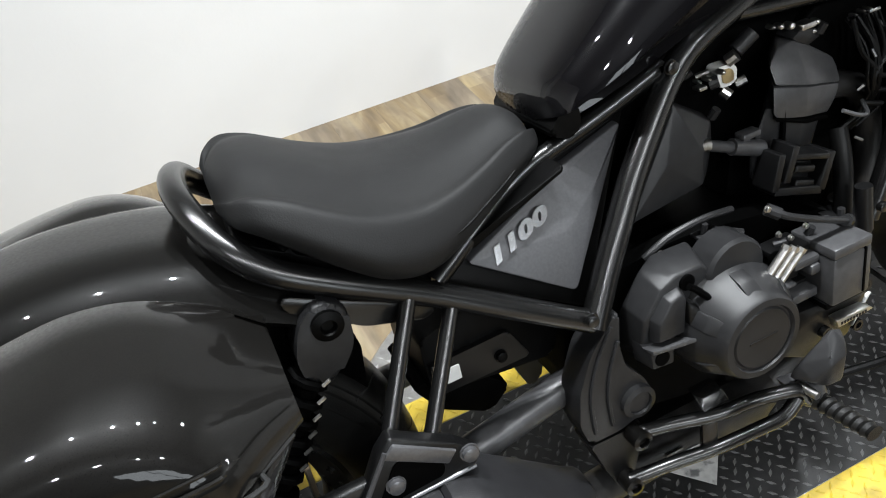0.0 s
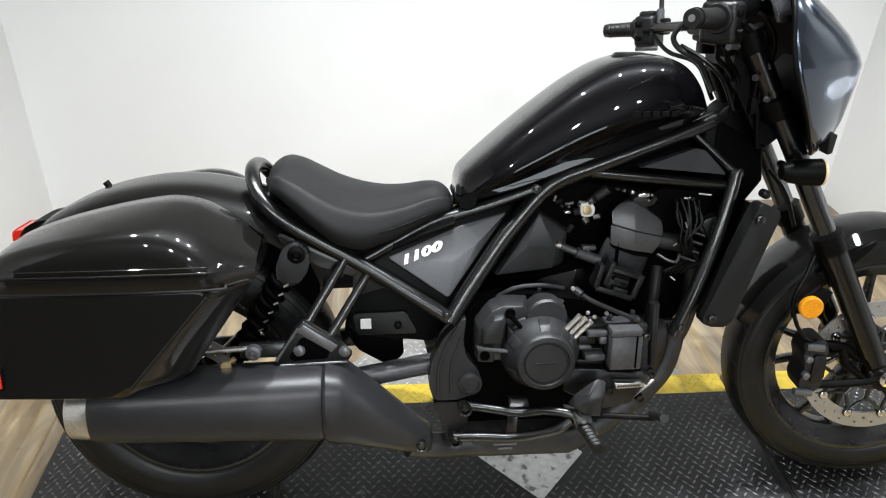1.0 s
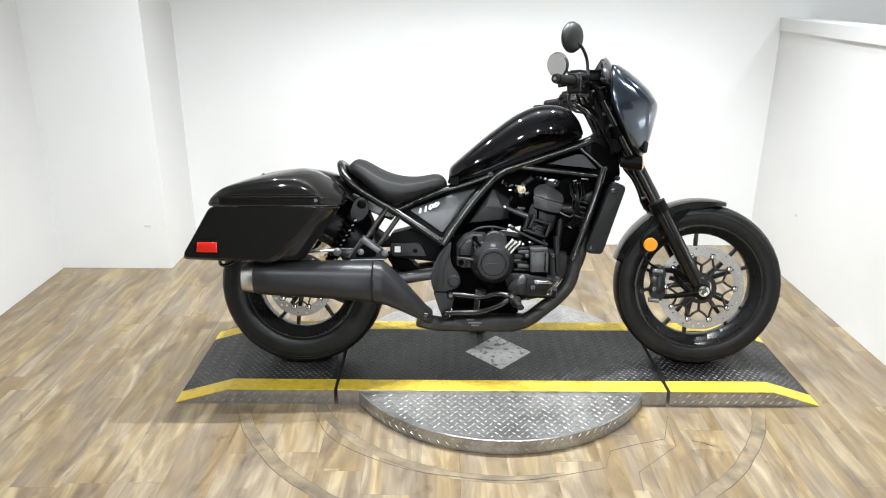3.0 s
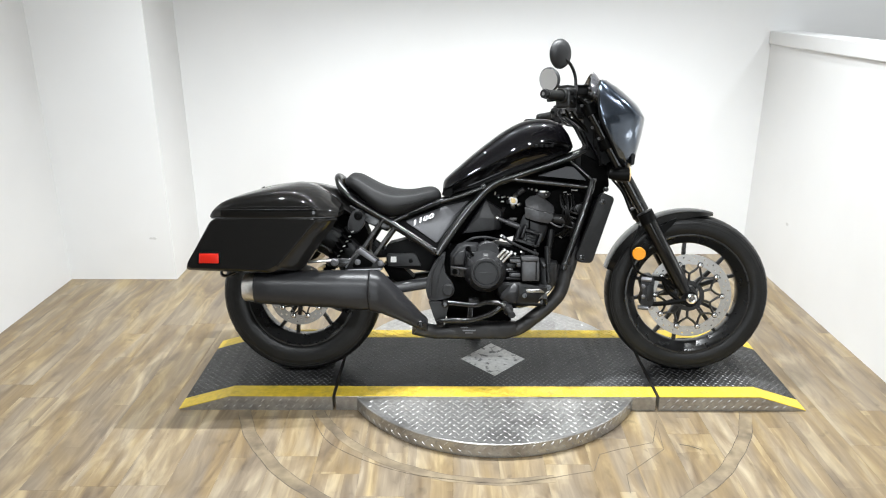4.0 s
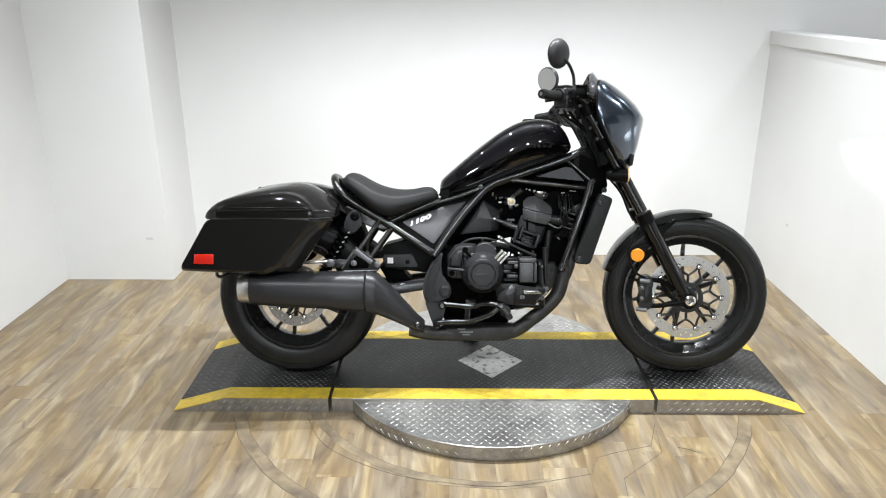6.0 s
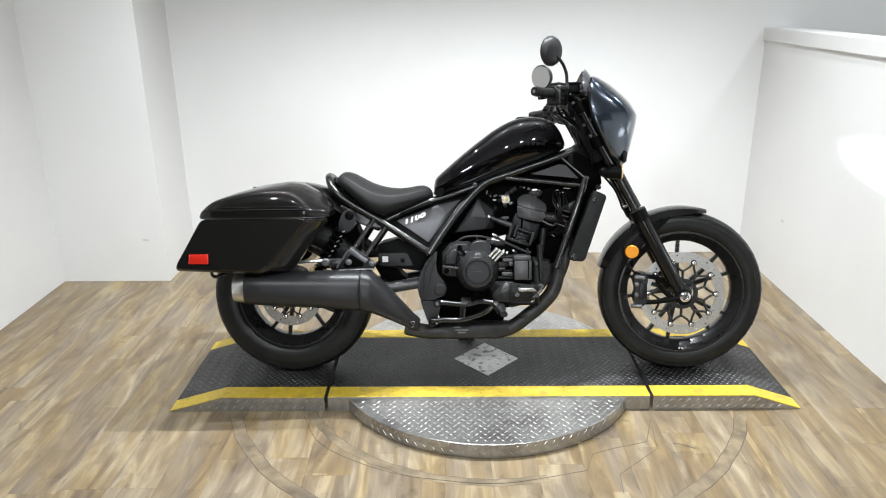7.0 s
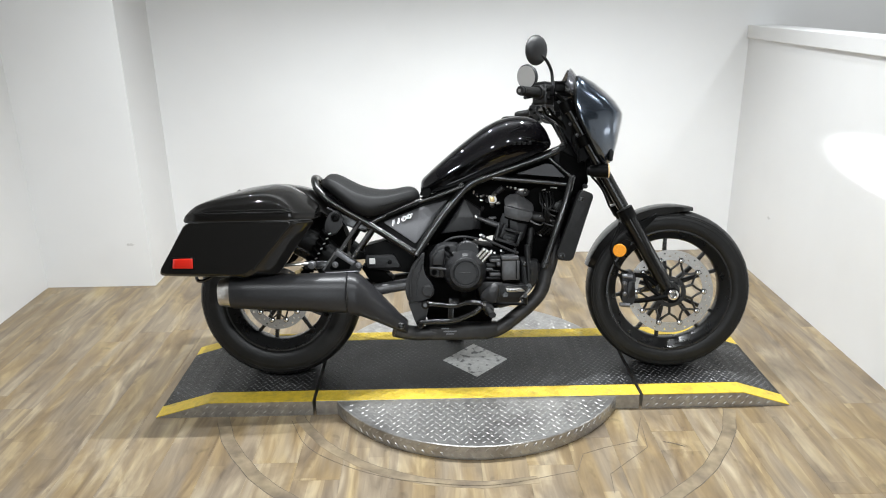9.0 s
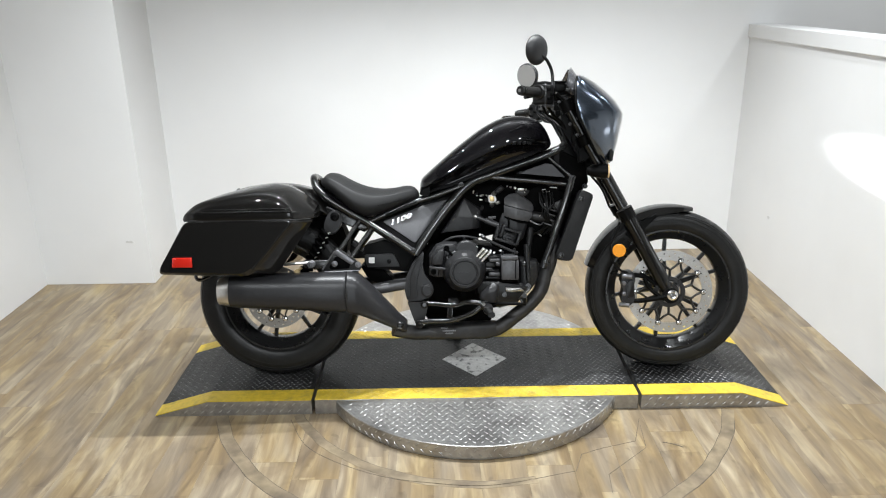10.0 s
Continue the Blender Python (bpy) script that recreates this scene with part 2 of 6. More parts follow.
def prism(bm, outline, y0, y1, bevel=0.0, segments=3):
    """A plate with an outline in x and z, between y0 (the near face) and y1."""
    near = [bm.verts.new((x, y0, z)) for x, z in outline]
    far = [bm.verts.new((x, y1, z)) for x, z in outline]
    n = len(outline)
    bm.faces.new(near)
    bm.faces.new(far[::-1])
    for i in range(n):
        bm.faces.new((near[i], far[i], far[(i + 1) % n], near[(i + 1) % n]))
    if bevel:
        edges = {e for v in near + far for e in v.link_edges}
        bmesh.ops.bevel(bm, geom=list(edges), offset=bevel, segments=segments, affect="EDGES", profile=0.5)
    return bm


def rounded(points, radius, steps=4):
    """An outline with its corners rounded."""
    out = []
    n = len(points)
    for i in range(n):
        a, b, c = (Vector(points[(i + k) % n]) for k in (-1, 0, 1))
        ra = min(radius, (a - b).length * 0.45)
        rc = min(radius, (c - b).length * 0.45)
        p, q = b + (a - b).normalized() * ra, b + (c - b).normalized() * rc
        for k in range(steps + 1):
            t = k / steps
            out.append(tuple(p * (1 - t) ** 2 + b * 2 * t * (1 - t) + q * t * t))
    return out


def smooth_line(points, steps=6):
    pts = [Vector(p) for p in points]
    pts = [pts[0] * 2 - pts[1], *pts, pts[-1] * 2 - pts[-2]]
    out = []
    for i in range(1, len(pts) - 2):
        a, b, c, d = pts[i - 1:i + 3]
        for k in range(steps):
            t = k / steps
            out.append(0.5 * (2 * b + (c - a) * t + (2 * a - 5 * b + 4 * c - d) * t * t + (3 * b - a - 3 * c + d) * t ** 3))
    out.append(pts[-2])
    return out


def tube(bm, points, radius, sides=12, steps=6, radii=None):
    """A round tube along a smooth line, closed at both ends."""
    line = smooth_line(points, steps) if steps > 1 else [Vector(p) for p in points]
    n = len(line)
    up = Vector((0.05, 1, 0.1))
    rings = []
    for i, p in enumerate(line):
        way = (line[min(i + 1, n - 1)] - line[max(i - 1, 0)]).normalized()
        side = way.cross(up)
        side = side.normalized() if side.length > 1e-4 else way.orthogonal().normalized()
        up = side.cross(way).normalized()
        r = radius if radii is None else radii[0] + (radii[1] - radii[0]) * i / (n - 1)
        rings.append([bm.verts.new(p + (side * math.cos(a) + up * math.sin(a)) * r)
                      for a in (2 * math.pi * k / sides for k in range(sides))])
    skin(bm, rings)
    return bm


def skin(bm, rings, caps=True, closed=True):
    n = len(rings[0])
    for a, b in zip(rings, rings[1:]):
        for k in range(n if closed else n - 1):
            bm.faces.new((a[k], a[(k + 1) % n], b[(k + 1) % n], b[k]))
    if caps and closed:
        bm.faces.new(rings[0][::-1])
        bm.faces.new(rings[-1])


def loft(bm, sections, caps=True, closed=True):
    skin(bm, [[bm.verts.new(p) for p in s] for s in sections], caps, closed)
    return bm


def lathe(bm, profile, centre=(0, 0, 0), sides=32, axis="y", close=False):
    """Turn a profile of (radius, place along the axis) round the axis."""
    rings = []
    for r, d in profile:
        ring = []
        for k in range(sides):
            a = 2 * math.pi * k / sides
            u, v = r * math.cos(a), r * math.sin(a)
            p = {"y": (u, d, v), "x": (d, u, v), "z": (u, v, d)}[axis]
            ring.append(bm.verts.new(Vector(p) + Vector(centre)))
        rings.append(ring)
    if close:
        rings.append(rings[0])
    skin(bm, rings, caps=not close)
    return bm


def hull(bm, points, bevel=0.0):
    """A faceted solid round the points, its edges slightly rounded."""
    one = bmesh.new()
    for p in points:
        one.verts.new(p)
    made = bmesh.ops.convex_hull(one, input=one.verts[:])
    loose = [v for v in one.verts if not v.link_faces]
    bmesh.ops.delete(one, geom=loose, context="VERTS")
    bmesh.ops.dissolve_limit(one, angle_limit=radians(4), verts=one.verts[:], edges=one.edges[:])
    if bevel:
        bmesh.ops.bevel(one, geom=one.edges[:], offset=bevel, segments=2, affect="EDGES", profile=0.5)
    twin = {v: bm.verts.new(v.co) for v in one.verts}
    for f in one.faces:
        bm.faces.new([twin[v] for v in f.verts])
    one.free()
    return bm


def rod(bm, a, b, r, sides=12):
    return tube(bm, [a, b], r, sides, 1)


def bolt(bm, at, r=0.008, depth=0.008):
    """A hexagon bolt head with a washer, facing -y."""
    x, y, z = at
    lathe(bm, [(r * 1.25, y), (r * 1.25, y - depth * 0.25), (r, y - depth * 0.25), (r, y - depth * 0.9), (r * 0.8, y - depth)], (x, 0, z), 12)
    return bm


def smooth_loft(bm, sections, along=4, around=3):
    """A skin through all sections, smooth both ways, closed round and capped."""
    rings = []
    for s in sections:
        pts = [Vector(p) for p in s]
        n = len(pts)
        ring = []
        for i in range(n):
            a, b, c, d = (pts[(i + k) % n] for k in (-1, 0, 1, 2))
            for k in range(around):
                t = k / around
                ring.append(0.5 * (2 * b + (c - a) * t + (2 * a - 5 * b + 4 * c - d) * t * t + (3 * b - a - 3 * c + d) * t ** 3))
        rings.append(ring)
    lines = [smooth_line([ring[i] for ring in rings], along) for i in range(len(rings[0]))]
    return loft(bm, [[line[j] for line in lines] for j in range(len(lines[0]))])


def cell_ring(bm, centre, y, thick, radii, n, solid):
    """A flat ring made of cells; those that are not solid are open holes."""
    cx, cz = centre
    grid = [[[bm.verts.new((cx + r * math.cos(2 * math.pi * k / n), y + dy, cz + r * math.sin(2 * math.pi * k / n))) for k in range(n)] for r in radii] for dy in (-thick / 2, thick / 2)]
    rows = len(radii) - 1
    full = lambda i, k: 0 <= i < rows and solid(i, k % n)
    for i in range(rows):
        for k in range(n):
            if not full(i, k):
                continue
            kk = (k + 1) % n
            bm.faces.new((grid[0][i][k], grid[0][i][kk], grid[0][i + 1][kk], grid[0][i + 1][k]))
            bm.faces.new((grid[1][i][k], grid[1][i + 1][k], grid[1][i + 1][kk], grid[1][i][kk]))
            for p, q, other in (((i, k), (i, kk), (i - 1, k)), ((i + 1, k), (i + 1, kk), (i + 1, k)), ((i, k), (i + 1, k), (i, k - 1)), ((i, kk), (i + 1, kk), (i, k + 1))):
                if not full(*other):
                    bm.faces.new((grid[0][p[0]][p[1]], grid[0][q[0]][q[1]], grid[1][q[0]][q[1]], grid[1][p[0]][p[1]]))
    bmesh.ops.delete(bm, geom=[v for v in bm.verts if not v.link_faces], context="VERTS")
    return bm


def superring(x, yc, zc, hy, hz, power=2.6, n=28):
    """A ring in the plane of x with rounded corners."""
    out = []
    for k in range(n):
        a = 2 * math.pi * k / n
        c, s = math.cos(a), math.sin(a)
        out.append((x, yc + hy * math.copysign(abs(c) ** (2 / power), c), zc + hz * math.copysign(abs(s) ** (2 / power), s)))
    return out


def moved(bm, m):
    bmesh.ops.transform(bm, matrix=m, verts=bm.verts[:])
    return bm

# ---------------------------------------------------------------- the booth
RIGHT, BACK, JOG_Y, JOG_X, LEFT, FRONT = 1.577, 1.53, 1.108, -1.655, -2.232, -5.2
LEDGE = 1.212


def slab(name, lo, hi, mat, label, category="wall", bevel=0.0):
    ob = part(name, box(bmesh.new(), lo, hi, bevel), mat, None, label, smooth=0)
    return tagged(ob, "", category, kind="structure")


slab("wall_back", (JOG_X, BACK, -0.02), (3.0, BACK + 0.12, CEILING), WALL, "plain white painted back wall of the photo booth")
slab("wall_jog", (LEFT - 0.12, JOG_Y, -0.02), (JOG_X, BACK + 0.12, CEILING), WALL, "white boxed-out wall section with a faint scuff")
slab("wall_left", (LEFT - 0.12, -2.0, -0.02), (LEFT, JOG_Y, CEILING), WALL, "plain white painted side wall")
slab("wall_right", (RIGHT, -2.0, -0.02), (RIGHT + 0.12, BACK, LEDGE), WALL, "white half-height partition wall with faint scuffs")
slab("trim_ledge", (RIGHT - 0.012, -2.0, LEDGE), (RIGHT + 0.14, BACK, LEDGE + 0.068), WALL, "white painted cap board on the half-height wall", "trim", 0.004)
slab("wall_far_front", (3.0, -5.2, -0.02), (3.12, -2.0, CEILING), DARKWALL, "unseen side wall behind the booth, dark to keep reflections dark")
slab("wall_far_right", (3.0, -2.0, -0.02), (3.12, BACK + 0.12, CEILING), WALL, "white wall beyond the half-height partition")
slab("wall_showroom_left", (-4.0, -5.2, -0.02), (-3.88, -2.0, CEILING), DARKWALL, "unseen wall behind the booth, dark to keep reflections dark")
slab("wall_showroom_return", (-4.0, -2.0, -0.02), (LEFT - 0.12, -1.88, CEILING), DARKWALL, "unseen return wall beside the booth, dark to keep reflections dark")
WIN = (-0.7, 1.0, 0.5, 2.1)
slab("wall_showroom_front_low", (-4.0, FRONT - 0.12, -0.02), (3.12, FRONT, WIN[2]), DARKWALL, "unseen wall under the window, dark to keep reflections dark")
slab("wall_showroom_front_high", (-4.0, FRONT - 0.12, WIN[3]), (3.12, FRONT, CEILING), DARKWALL, "unseen wall over the window, dark to keep reflections dark")
slab("wall_showroom_front_left", (-4.0, FRONT - 0.12, WIN[2]), (WIN[0], FRONT, WIN[3]), DARKWALL, "unseen wall beside the window, dark to keep reflections dark")
slab("wall_showroom_front_right", (WIN[1], FRONT - 0.12, WIN[2]), (3.12, FRONT, WIN[3]), DARKWALL, "unseen wall beside the window, dark to keep reflections dark")
# Unseen mullions for the added window light, shown only in reflections.
window = tagged(new("window_1"), "unseen showroom window, assumed from reflections, added to brighten the engine side", "window", kind="structure")
for x in (WIN[0] + 0.03, 0.15, WIN[1] - 0.03):
    part("mullion", box(bmesh.new(), (x - 0.03, FRONT - 0.02, WIN[2]), (x + 0.03, FRONT + 0.03, WIN[3]), 0.004), GAP, window, "dark window mullion")
slab("ceiling", (-4.0, -2.3, CEILING), (3.12, BACK + 0.12, CEILING + 0.1), CEIL, "unseen plain grey ceiling, dark to keep reflections dark", "ceiling")
slab("ceiling_showroom", (-4.0, FRONT - 0.12, CEILING), (3.12, -2.3, CEILING + 0.1), DARKWALL, "unseen showroom ceiling, dark to keep reflections dark", "ceiling")


def scuff(name, at, size, plane, label):
    """A faint rubbed smear, thin, with an uneven outline, on a wall."""
    bm = bmesh.new()
    rnd = random.Random(int(abs(at[0] * 97) + abs(at[2] * 31)))
    ring, back = [], []
    for k in range(18):
        a = 2 * math.pi * k / 18
        r = 0.55 + 0.5 * rnd.random()
        u, v = size[0] * math.cos(a) * r, size[1] * math.sin(a) * r
        du = (u, -0.0015, v) if plane == "y" else (-0.0015, u, v)
        ring.append(bm.verts.new(Vector(at) + Vector(du)))
        back.append(bm.verts.new(Vector(at) + Vector((du[0] if plane == "y" else 0, 0 if plane == "y" else du[1], v))))
    skin(bm, [ring, back])
    tagged(part(name, bm, SCUFF, None, label, smooth=0), "", "scuff mark", kind="structure")


scuff("scuff_mark", (-1.755, JOG_Y, 0.235), (0.022, 0.009), "y", "small faint grey scuff on the white wall")
scuff("scuff_mark", (RIGHT, 1.02, 0.345), (0.02, 0.008), "x", "small faint grey scuff on the white partition")

# One of these housings belongs to the added fill lamp.
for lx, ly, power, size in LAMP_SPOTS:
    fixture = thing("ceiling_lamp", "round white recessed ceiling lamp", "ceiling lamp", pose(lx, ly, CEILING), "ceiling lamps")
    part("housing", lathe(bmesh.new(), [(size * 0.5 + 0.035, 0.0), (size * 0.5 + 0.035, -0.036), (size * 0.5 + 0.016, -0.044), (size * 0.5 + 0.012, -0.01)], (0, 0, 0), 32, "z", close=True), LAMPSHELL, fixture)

for lx, ly, power in DOWNLIGHTS:
    fixture = thing("downlight", "small round white recessed downlight", "ceiling lamp", pose(lx, ly, CEILING), "booth downlights")
    part("housing", lathe(bmesh.new(), [(0.075, 0.0), (0.075, -0.006), (0.06, -0.008), (0.06, 0.0)], (0, 0, 0), 32, "z", close=True), LAMPSHELL, fixture)

# Made-up stand and head for the spot that throws the wall patch.
work = thing("work_light", "unseen black spotlight on a floor stand, added to throw the bright patch on the partition", "work light", pose(1.36, -1.14, 0))
part("stand", tube(bmesh.new(), [(0, 0, 0.01), (0, 0, 0.76)], 0.009, 10, 1), FRAME, work)
part("foot", lathe(bmesh.new(), [(0.11, 0.0), (0.11, 0.008), (0.02, 0.016)], (0, 0, 0), 28, "z"), FRAME, work)
part("lamp_head", lathe(bmesh.new(), [(0.022, -0.10), (0.028, -0.09), (0.034, 0.0), (0.038, 0.012), (0.034, 0.012), (0.03, -0.02)], (0, 0, 0.81), 24, "y", close=False), FRAME, work)

# floor: loose-lay wood-look planks on a dark slab
floor = part("floor", box(bmesh.new(), (-4.0, FRONT, -0.06), (3.0, BACK + 0.1, -0.0035)), GAP, None, "beige and grey-brown wood-look plank floor", smooth=0)
tagged(floor, "", "floor", kind="structure")
PLANK_W, PLANK_L = 0.152, 1.22


def plank_mesh(width, length):
    bm = box(bmesh.new(), (-width / 2 + 0.0001, -length / 2 + 0.0001, -0.0035), (width / 2 - 0.0001, length / 2 - 0.0001, 0.0))
    edges = [e for e in bm.edges if all(v.co.z > -0.001 for v in e.verts)]
    bmesh.ops.bevel(bm, geom=edges, offset=0.0003, segments=1, affect="EDGES")
    return finish("plank", bm, PLANK, 0)


whole_plank = plank_mesh(PLANK_W, PLANK_L)
rnd = random.Random(4)
x = -3.88
while x < 2.98:
    y = (BACK + 0.05) if x > LEFT - 0.1 else -1.9
    first = PLANK_L * (0.25 + 0.75 * rnd.random())
    while y > FRONT + 0.02:
        length = first or min(PLANK_L, y - FRONT)
        ob = new("plank", whole_plank if length == PLANK_L else plank_mesh(PLANK_W, length))
        ob.location = (x, y - length / 2, 0)
        ob.parent = floor
        y -= length
        first = 0
    x += PLANK_W

# ---------------------------------------------------------------- turntable, deck and ramps
MID, NEAR_Y, FAR_Y, TOP = 0.06, -0.226, 0.346, 0.06
SEAM_L, SEAM_R = -0.598, 0.606


def lug(bm, at, turn, length=0.026, width=0.006, height=0.0012, face="z", tilt=0.0):
    """One raised lens-shaped bar of a tread plate."""
    c, s = math.cos(turn), math.sin(turn)
    pts = [(length / 2, 0, 0), (0, width / 2, 0), (-length / 2, 0, 0), (0, -width / 2, 0), (length * 0.22, 0, height), (-length * 0.22, 0, height)]
    out = []
    for u, v, w in pts:
        a, b = u * c - v * s, u * s + v * c
        if face == "z":
            p = Vector((a, b, w + a * tilt))
        elif face == "y":
            p = Vector((a, -w, b))
        else:
            p = Vector((-math.sin(face) * a + math.cos(face) * w, math.cos(face) * a + math.sin(face) * w, b))
        out.append(bm.verts.new(Vector(at) + p))
    e, n, w_, s_, a, b = out
    for f in ((e, n, a), (n, b, a), (n, w_, b), (w_, s_, b), (s_, a, b), (s_, e, a)):
        bm.faces.new(f)


def tread(bm, inside, x0, x1, y0, y1, height, step=0.0225, size=0.0205, height_of=0.0018):
    """Rows of lugs, each turned against the next."""
    i = 0
    y = y0
    while y < y1:
        x, j = x0 + (step / 2 if i % 2 else 0), 0
        while x < x1:
            if inside(x, y):
                z, tilt = height(x, y)
                lug(bm, (x, y, z), 0.78 if (i + j) % 2 else -0.78, size, height=height_of, tilt=tilt)
            x += step
            j += 1
        y += step * 0.62
        i += 1
    return bm


def diamond(x, y, grow=0.0):
    return abs(x - 0.01) / (0.13 + grow) + abs(y - 0.07) / (0.142 + grow) < 1


turntable = thing("turntable", "round aluminium tread-plate turntable base on the floor", "turntable", pose(0, 0, 0))
BASE_R = 0.588
part("base_disc", lathe(bmesh.new(), [(BASE_R - 0.004, 0.0), (BASE_R, 0.004), (BASE_R, 0.052), (BASE_R - 0.003, 0.055)], (0, MID, 0), 120, "z"), PLATE, turntable)
bm = bmesh.new()
tread(bm, lambda x, y: x * x + (y - MID) ** 2 < (BASE_R - 0.015) ** 2 and not NEAR_Y - 0.01 < y < FAR_Y + 0.01, -0.6, 0.6, -0.54, 0.66, lambda x, y: (0.055, 0.0), 0.029, 0.02, 0.0011)
tagged(part("tread_pattern", bm, BRIGHTLUG, turntable, "raised bright lens-shaped tread", smooth=0), kind="stuff")
bm = bmesh.new()
for k in range(112):
    a = 2 * math.pi * k / 112
    for row, z in enumerate((0.018, 0.040)):
        b = a + row * math.pi / 112
        lug(bm, (BASE_R * math.cos(b), MID + BASE_R * math.sin(b), z), 0.8 if row else -0.8, 0.022, height=0.002, face=b)
tagged(part("rim_tread", bm, BRIGHTLUG, turntable, "raised tread on the upright rim", smooth=0), kind="stuff")

deck = thing("centre_deck", "black painted tread-plate deck with worn yellow edges", "platform", pose(0, 0, 0))


def deck_bar(name, x0, x1, y0, y1, z0, z1, mat, parent, label=""):
    return part(name, box(bmesh.new(), (x0, y0, z0), (x1, y1, z1), 0.0015, 1), mat, parent, label, smooth=0)


deck_bar("plate", SEAM_L + 0.006, SEAM_R - 0.006, NEAR_Y, FAR_Y, 0.0, TOP - 0.001, PLATE, deck)
deck_bar("tread_field", SEAM_L + 0.006, SEAM_R - 0.006, NEAR_Y + 0.075, FAR_Y - 0.075, TOP - 0.003, TOP, DECK, deck, "worn black painted tread plate")
for y0, y1 in ((NEAR_Y, NEAR_Y + 0.075), (FAR_Y - 0.075, FAR_Y)):
    deck_bar("edge_stripe", SEAM_L + 0.006, SEAM_R - 0.006, y0, y1, TOP - 0.003, TOP + 0.0002, YELLOW, deck, "worn yellow painted edge stripe")
bm = bmesh.new()
prism(bm, [(0.14, 0.07), (0.01, 0.212), (-0.12, 0.07), (0.01, -0.072)], 0, 0.0015)
moved(bm, Matrix(((1, 0, 0, 0), (0, 0, 1, 0), (0, 1, 0, TOP - 0.0002), (0, 0, 0, 1))))
part("centre_diamond", bm, SILVERPAINT, deck, "scratched bare silver diamond in the black deck", smooth=0)
bm = bmesh.new()
tread(bm, lambda x, y: not diamond(x, y, 0.012), SEAM_L + 0.02, SEAM_R - 0.02, NEAR_Y + 0.085, FAR_Y - 0.085, lambda x, y: (TOP, 0.0), 0.0238, 0.0172)
tagged(part("tread_pattern", bm, LUG, deck, "raised black tread bars", smooth=0), kind="stuff")
bm = bmesh.new()
for y0, y1 in ((NEAR_Y + 0.01, NEAR_Y + 0.07), (FAR_Y - 0.065, FAR_Y - 0.005)):
    tread(bm, lambda x, y: True, SEAM_L + 0.02, SEAM_R - 0.02, y0, y1, lambda x, y: (TOP, 0.0))
tagged(part("stripe_tread", bm, YELLOW, deck, "raised tread under yellow paint", smooth=0), kind="stuff")


def ramp(side, seam, crest, tip):
    """A loading ramp: level next to the deck, then down to the floor."""
    name = "tapered black tread-plate ramp with yellow edge stripes and silver side plates"
    unit = thing("loading_ramp", name, "ramp", pose(0, 0, 0), "loading ramps")
    seam += side * 0.006
    profile = [(seam, 0.0), (seam, TOP - 0.003), (crest, TOP - 0.003), (tip, 0.001), (tip, 0.0)]
    part("plate", prism(bmesh.new(), profile, NEAR_Y, FAR_Y), PLATE, unit, smooth=0)

    def band(name, y0, y1, lift, mat, label=""):
        top = [(seam, TOP - 0.0028), (seam, TOP + lift), (crest, TOP + lift), (tip, 0.004 + lift), (tip, 0.002), (crest, TOP - 0.0028)]
        return part(name, prism(bmesh.new(), top, y0, y1), mat, unit, label, smooth=0)

    band("tread_field", NEAR_Y + 0.075, FAR_Y - 0.075, 0.0, DECK, "worn black painted tread plate")
    band("edge_stripe", NEAR_Y, NEAR_Y + 0.075, 0.0002, YELLOW, "yellow painted edge stripe")
    band("edge_stripe", FAR_Y - 0.075, FAR_Y, 0.0002, YELLOW, "yellow painted edge stripe")
    slope = (TOP - 0.004) / abs(tip - crest)

    def height(x, y):
        past = (x - crest) * side
        return (TOP, 0.0) if past < 0 else (TOP - past * slope, -side * slope)

    lo, hi = sorted((seam + side * 0.015, tip - side * 0.02))
    tagged(part("tread_pattern", tread(bmesh.new(), lambda x, y: True, lo, hi, NEAR_Y + 0.085, FAR_Y - 0.085, height, 0.0238, 0.0172), LUG, unit, "raised black tread bars", smooth=0), kind="stuff")
    bm = bmesh.new()
    for i in range(30):
        for row, z in enumerate((0.016, 0.042)):
            x = seam + side * (0.018 + 0.032 * i + 0.016 * row)
            if height(x, 0)[0] > z + 0.012:
                lug(bm, (x, NEAR_Y - 0.0002, z), 0.7, 0.022, height=0.002, face="y")
    tagged(part("side_tread", bm, BRIGHTLUG, unit, "raised bright tread on the upright side plate", smooth=0), kind="stuff")
    return unit


ramp(-1, SEAM_L, -0.985, -1.182)
ramp(1, SEAM_R, 0.985, 1.16)


def floor_ring(radius, width, a0, a1, mat, label):
    """A thin curved join in the floor covering round the turntable."""
    bm = bmesh.new()
    rings = []
    for k in range(61):
        a = radians(a0 + (a1 - a0) * k / 60)
        wobble = 0.0016 * math.sin(a * 23) + 0.001 * math.sin(a * 51)
        c, s = math.cos(a), math.sin(a)
        r0, r1 = radius + wobble, radius + width + wobble
        rings.append([bm.verts.new((r0 * c, MID + r0 * s, 0.0006)), bm.verts.new((r1 * c, MID + r1 * s, 0.0006)),
                      bm.verts.new((r1 * c, MID + r1 * s, 0.0001)), bm.verts.new((r0 * c, MID + r0 * s, 0.0001))])
    skin(bm, rings)
    tagged(part("floor_joint", bm, mat, None, label, smooth=0), "", "floor joint", kind="structure")


JOINT = material("worn_floor_joint", (0.1, 0.078, 0.056), 0.5, grain=0.3, grain_size=30)
PATCH = material("worn_patched_floor_strip", (0.215, 0.17, 0.108), 0.42, grain=0.3, grain_size=16, wear=(0.125, 0.096, 0.064), wear_size=9, wear_cut=(0.42, 0.66))
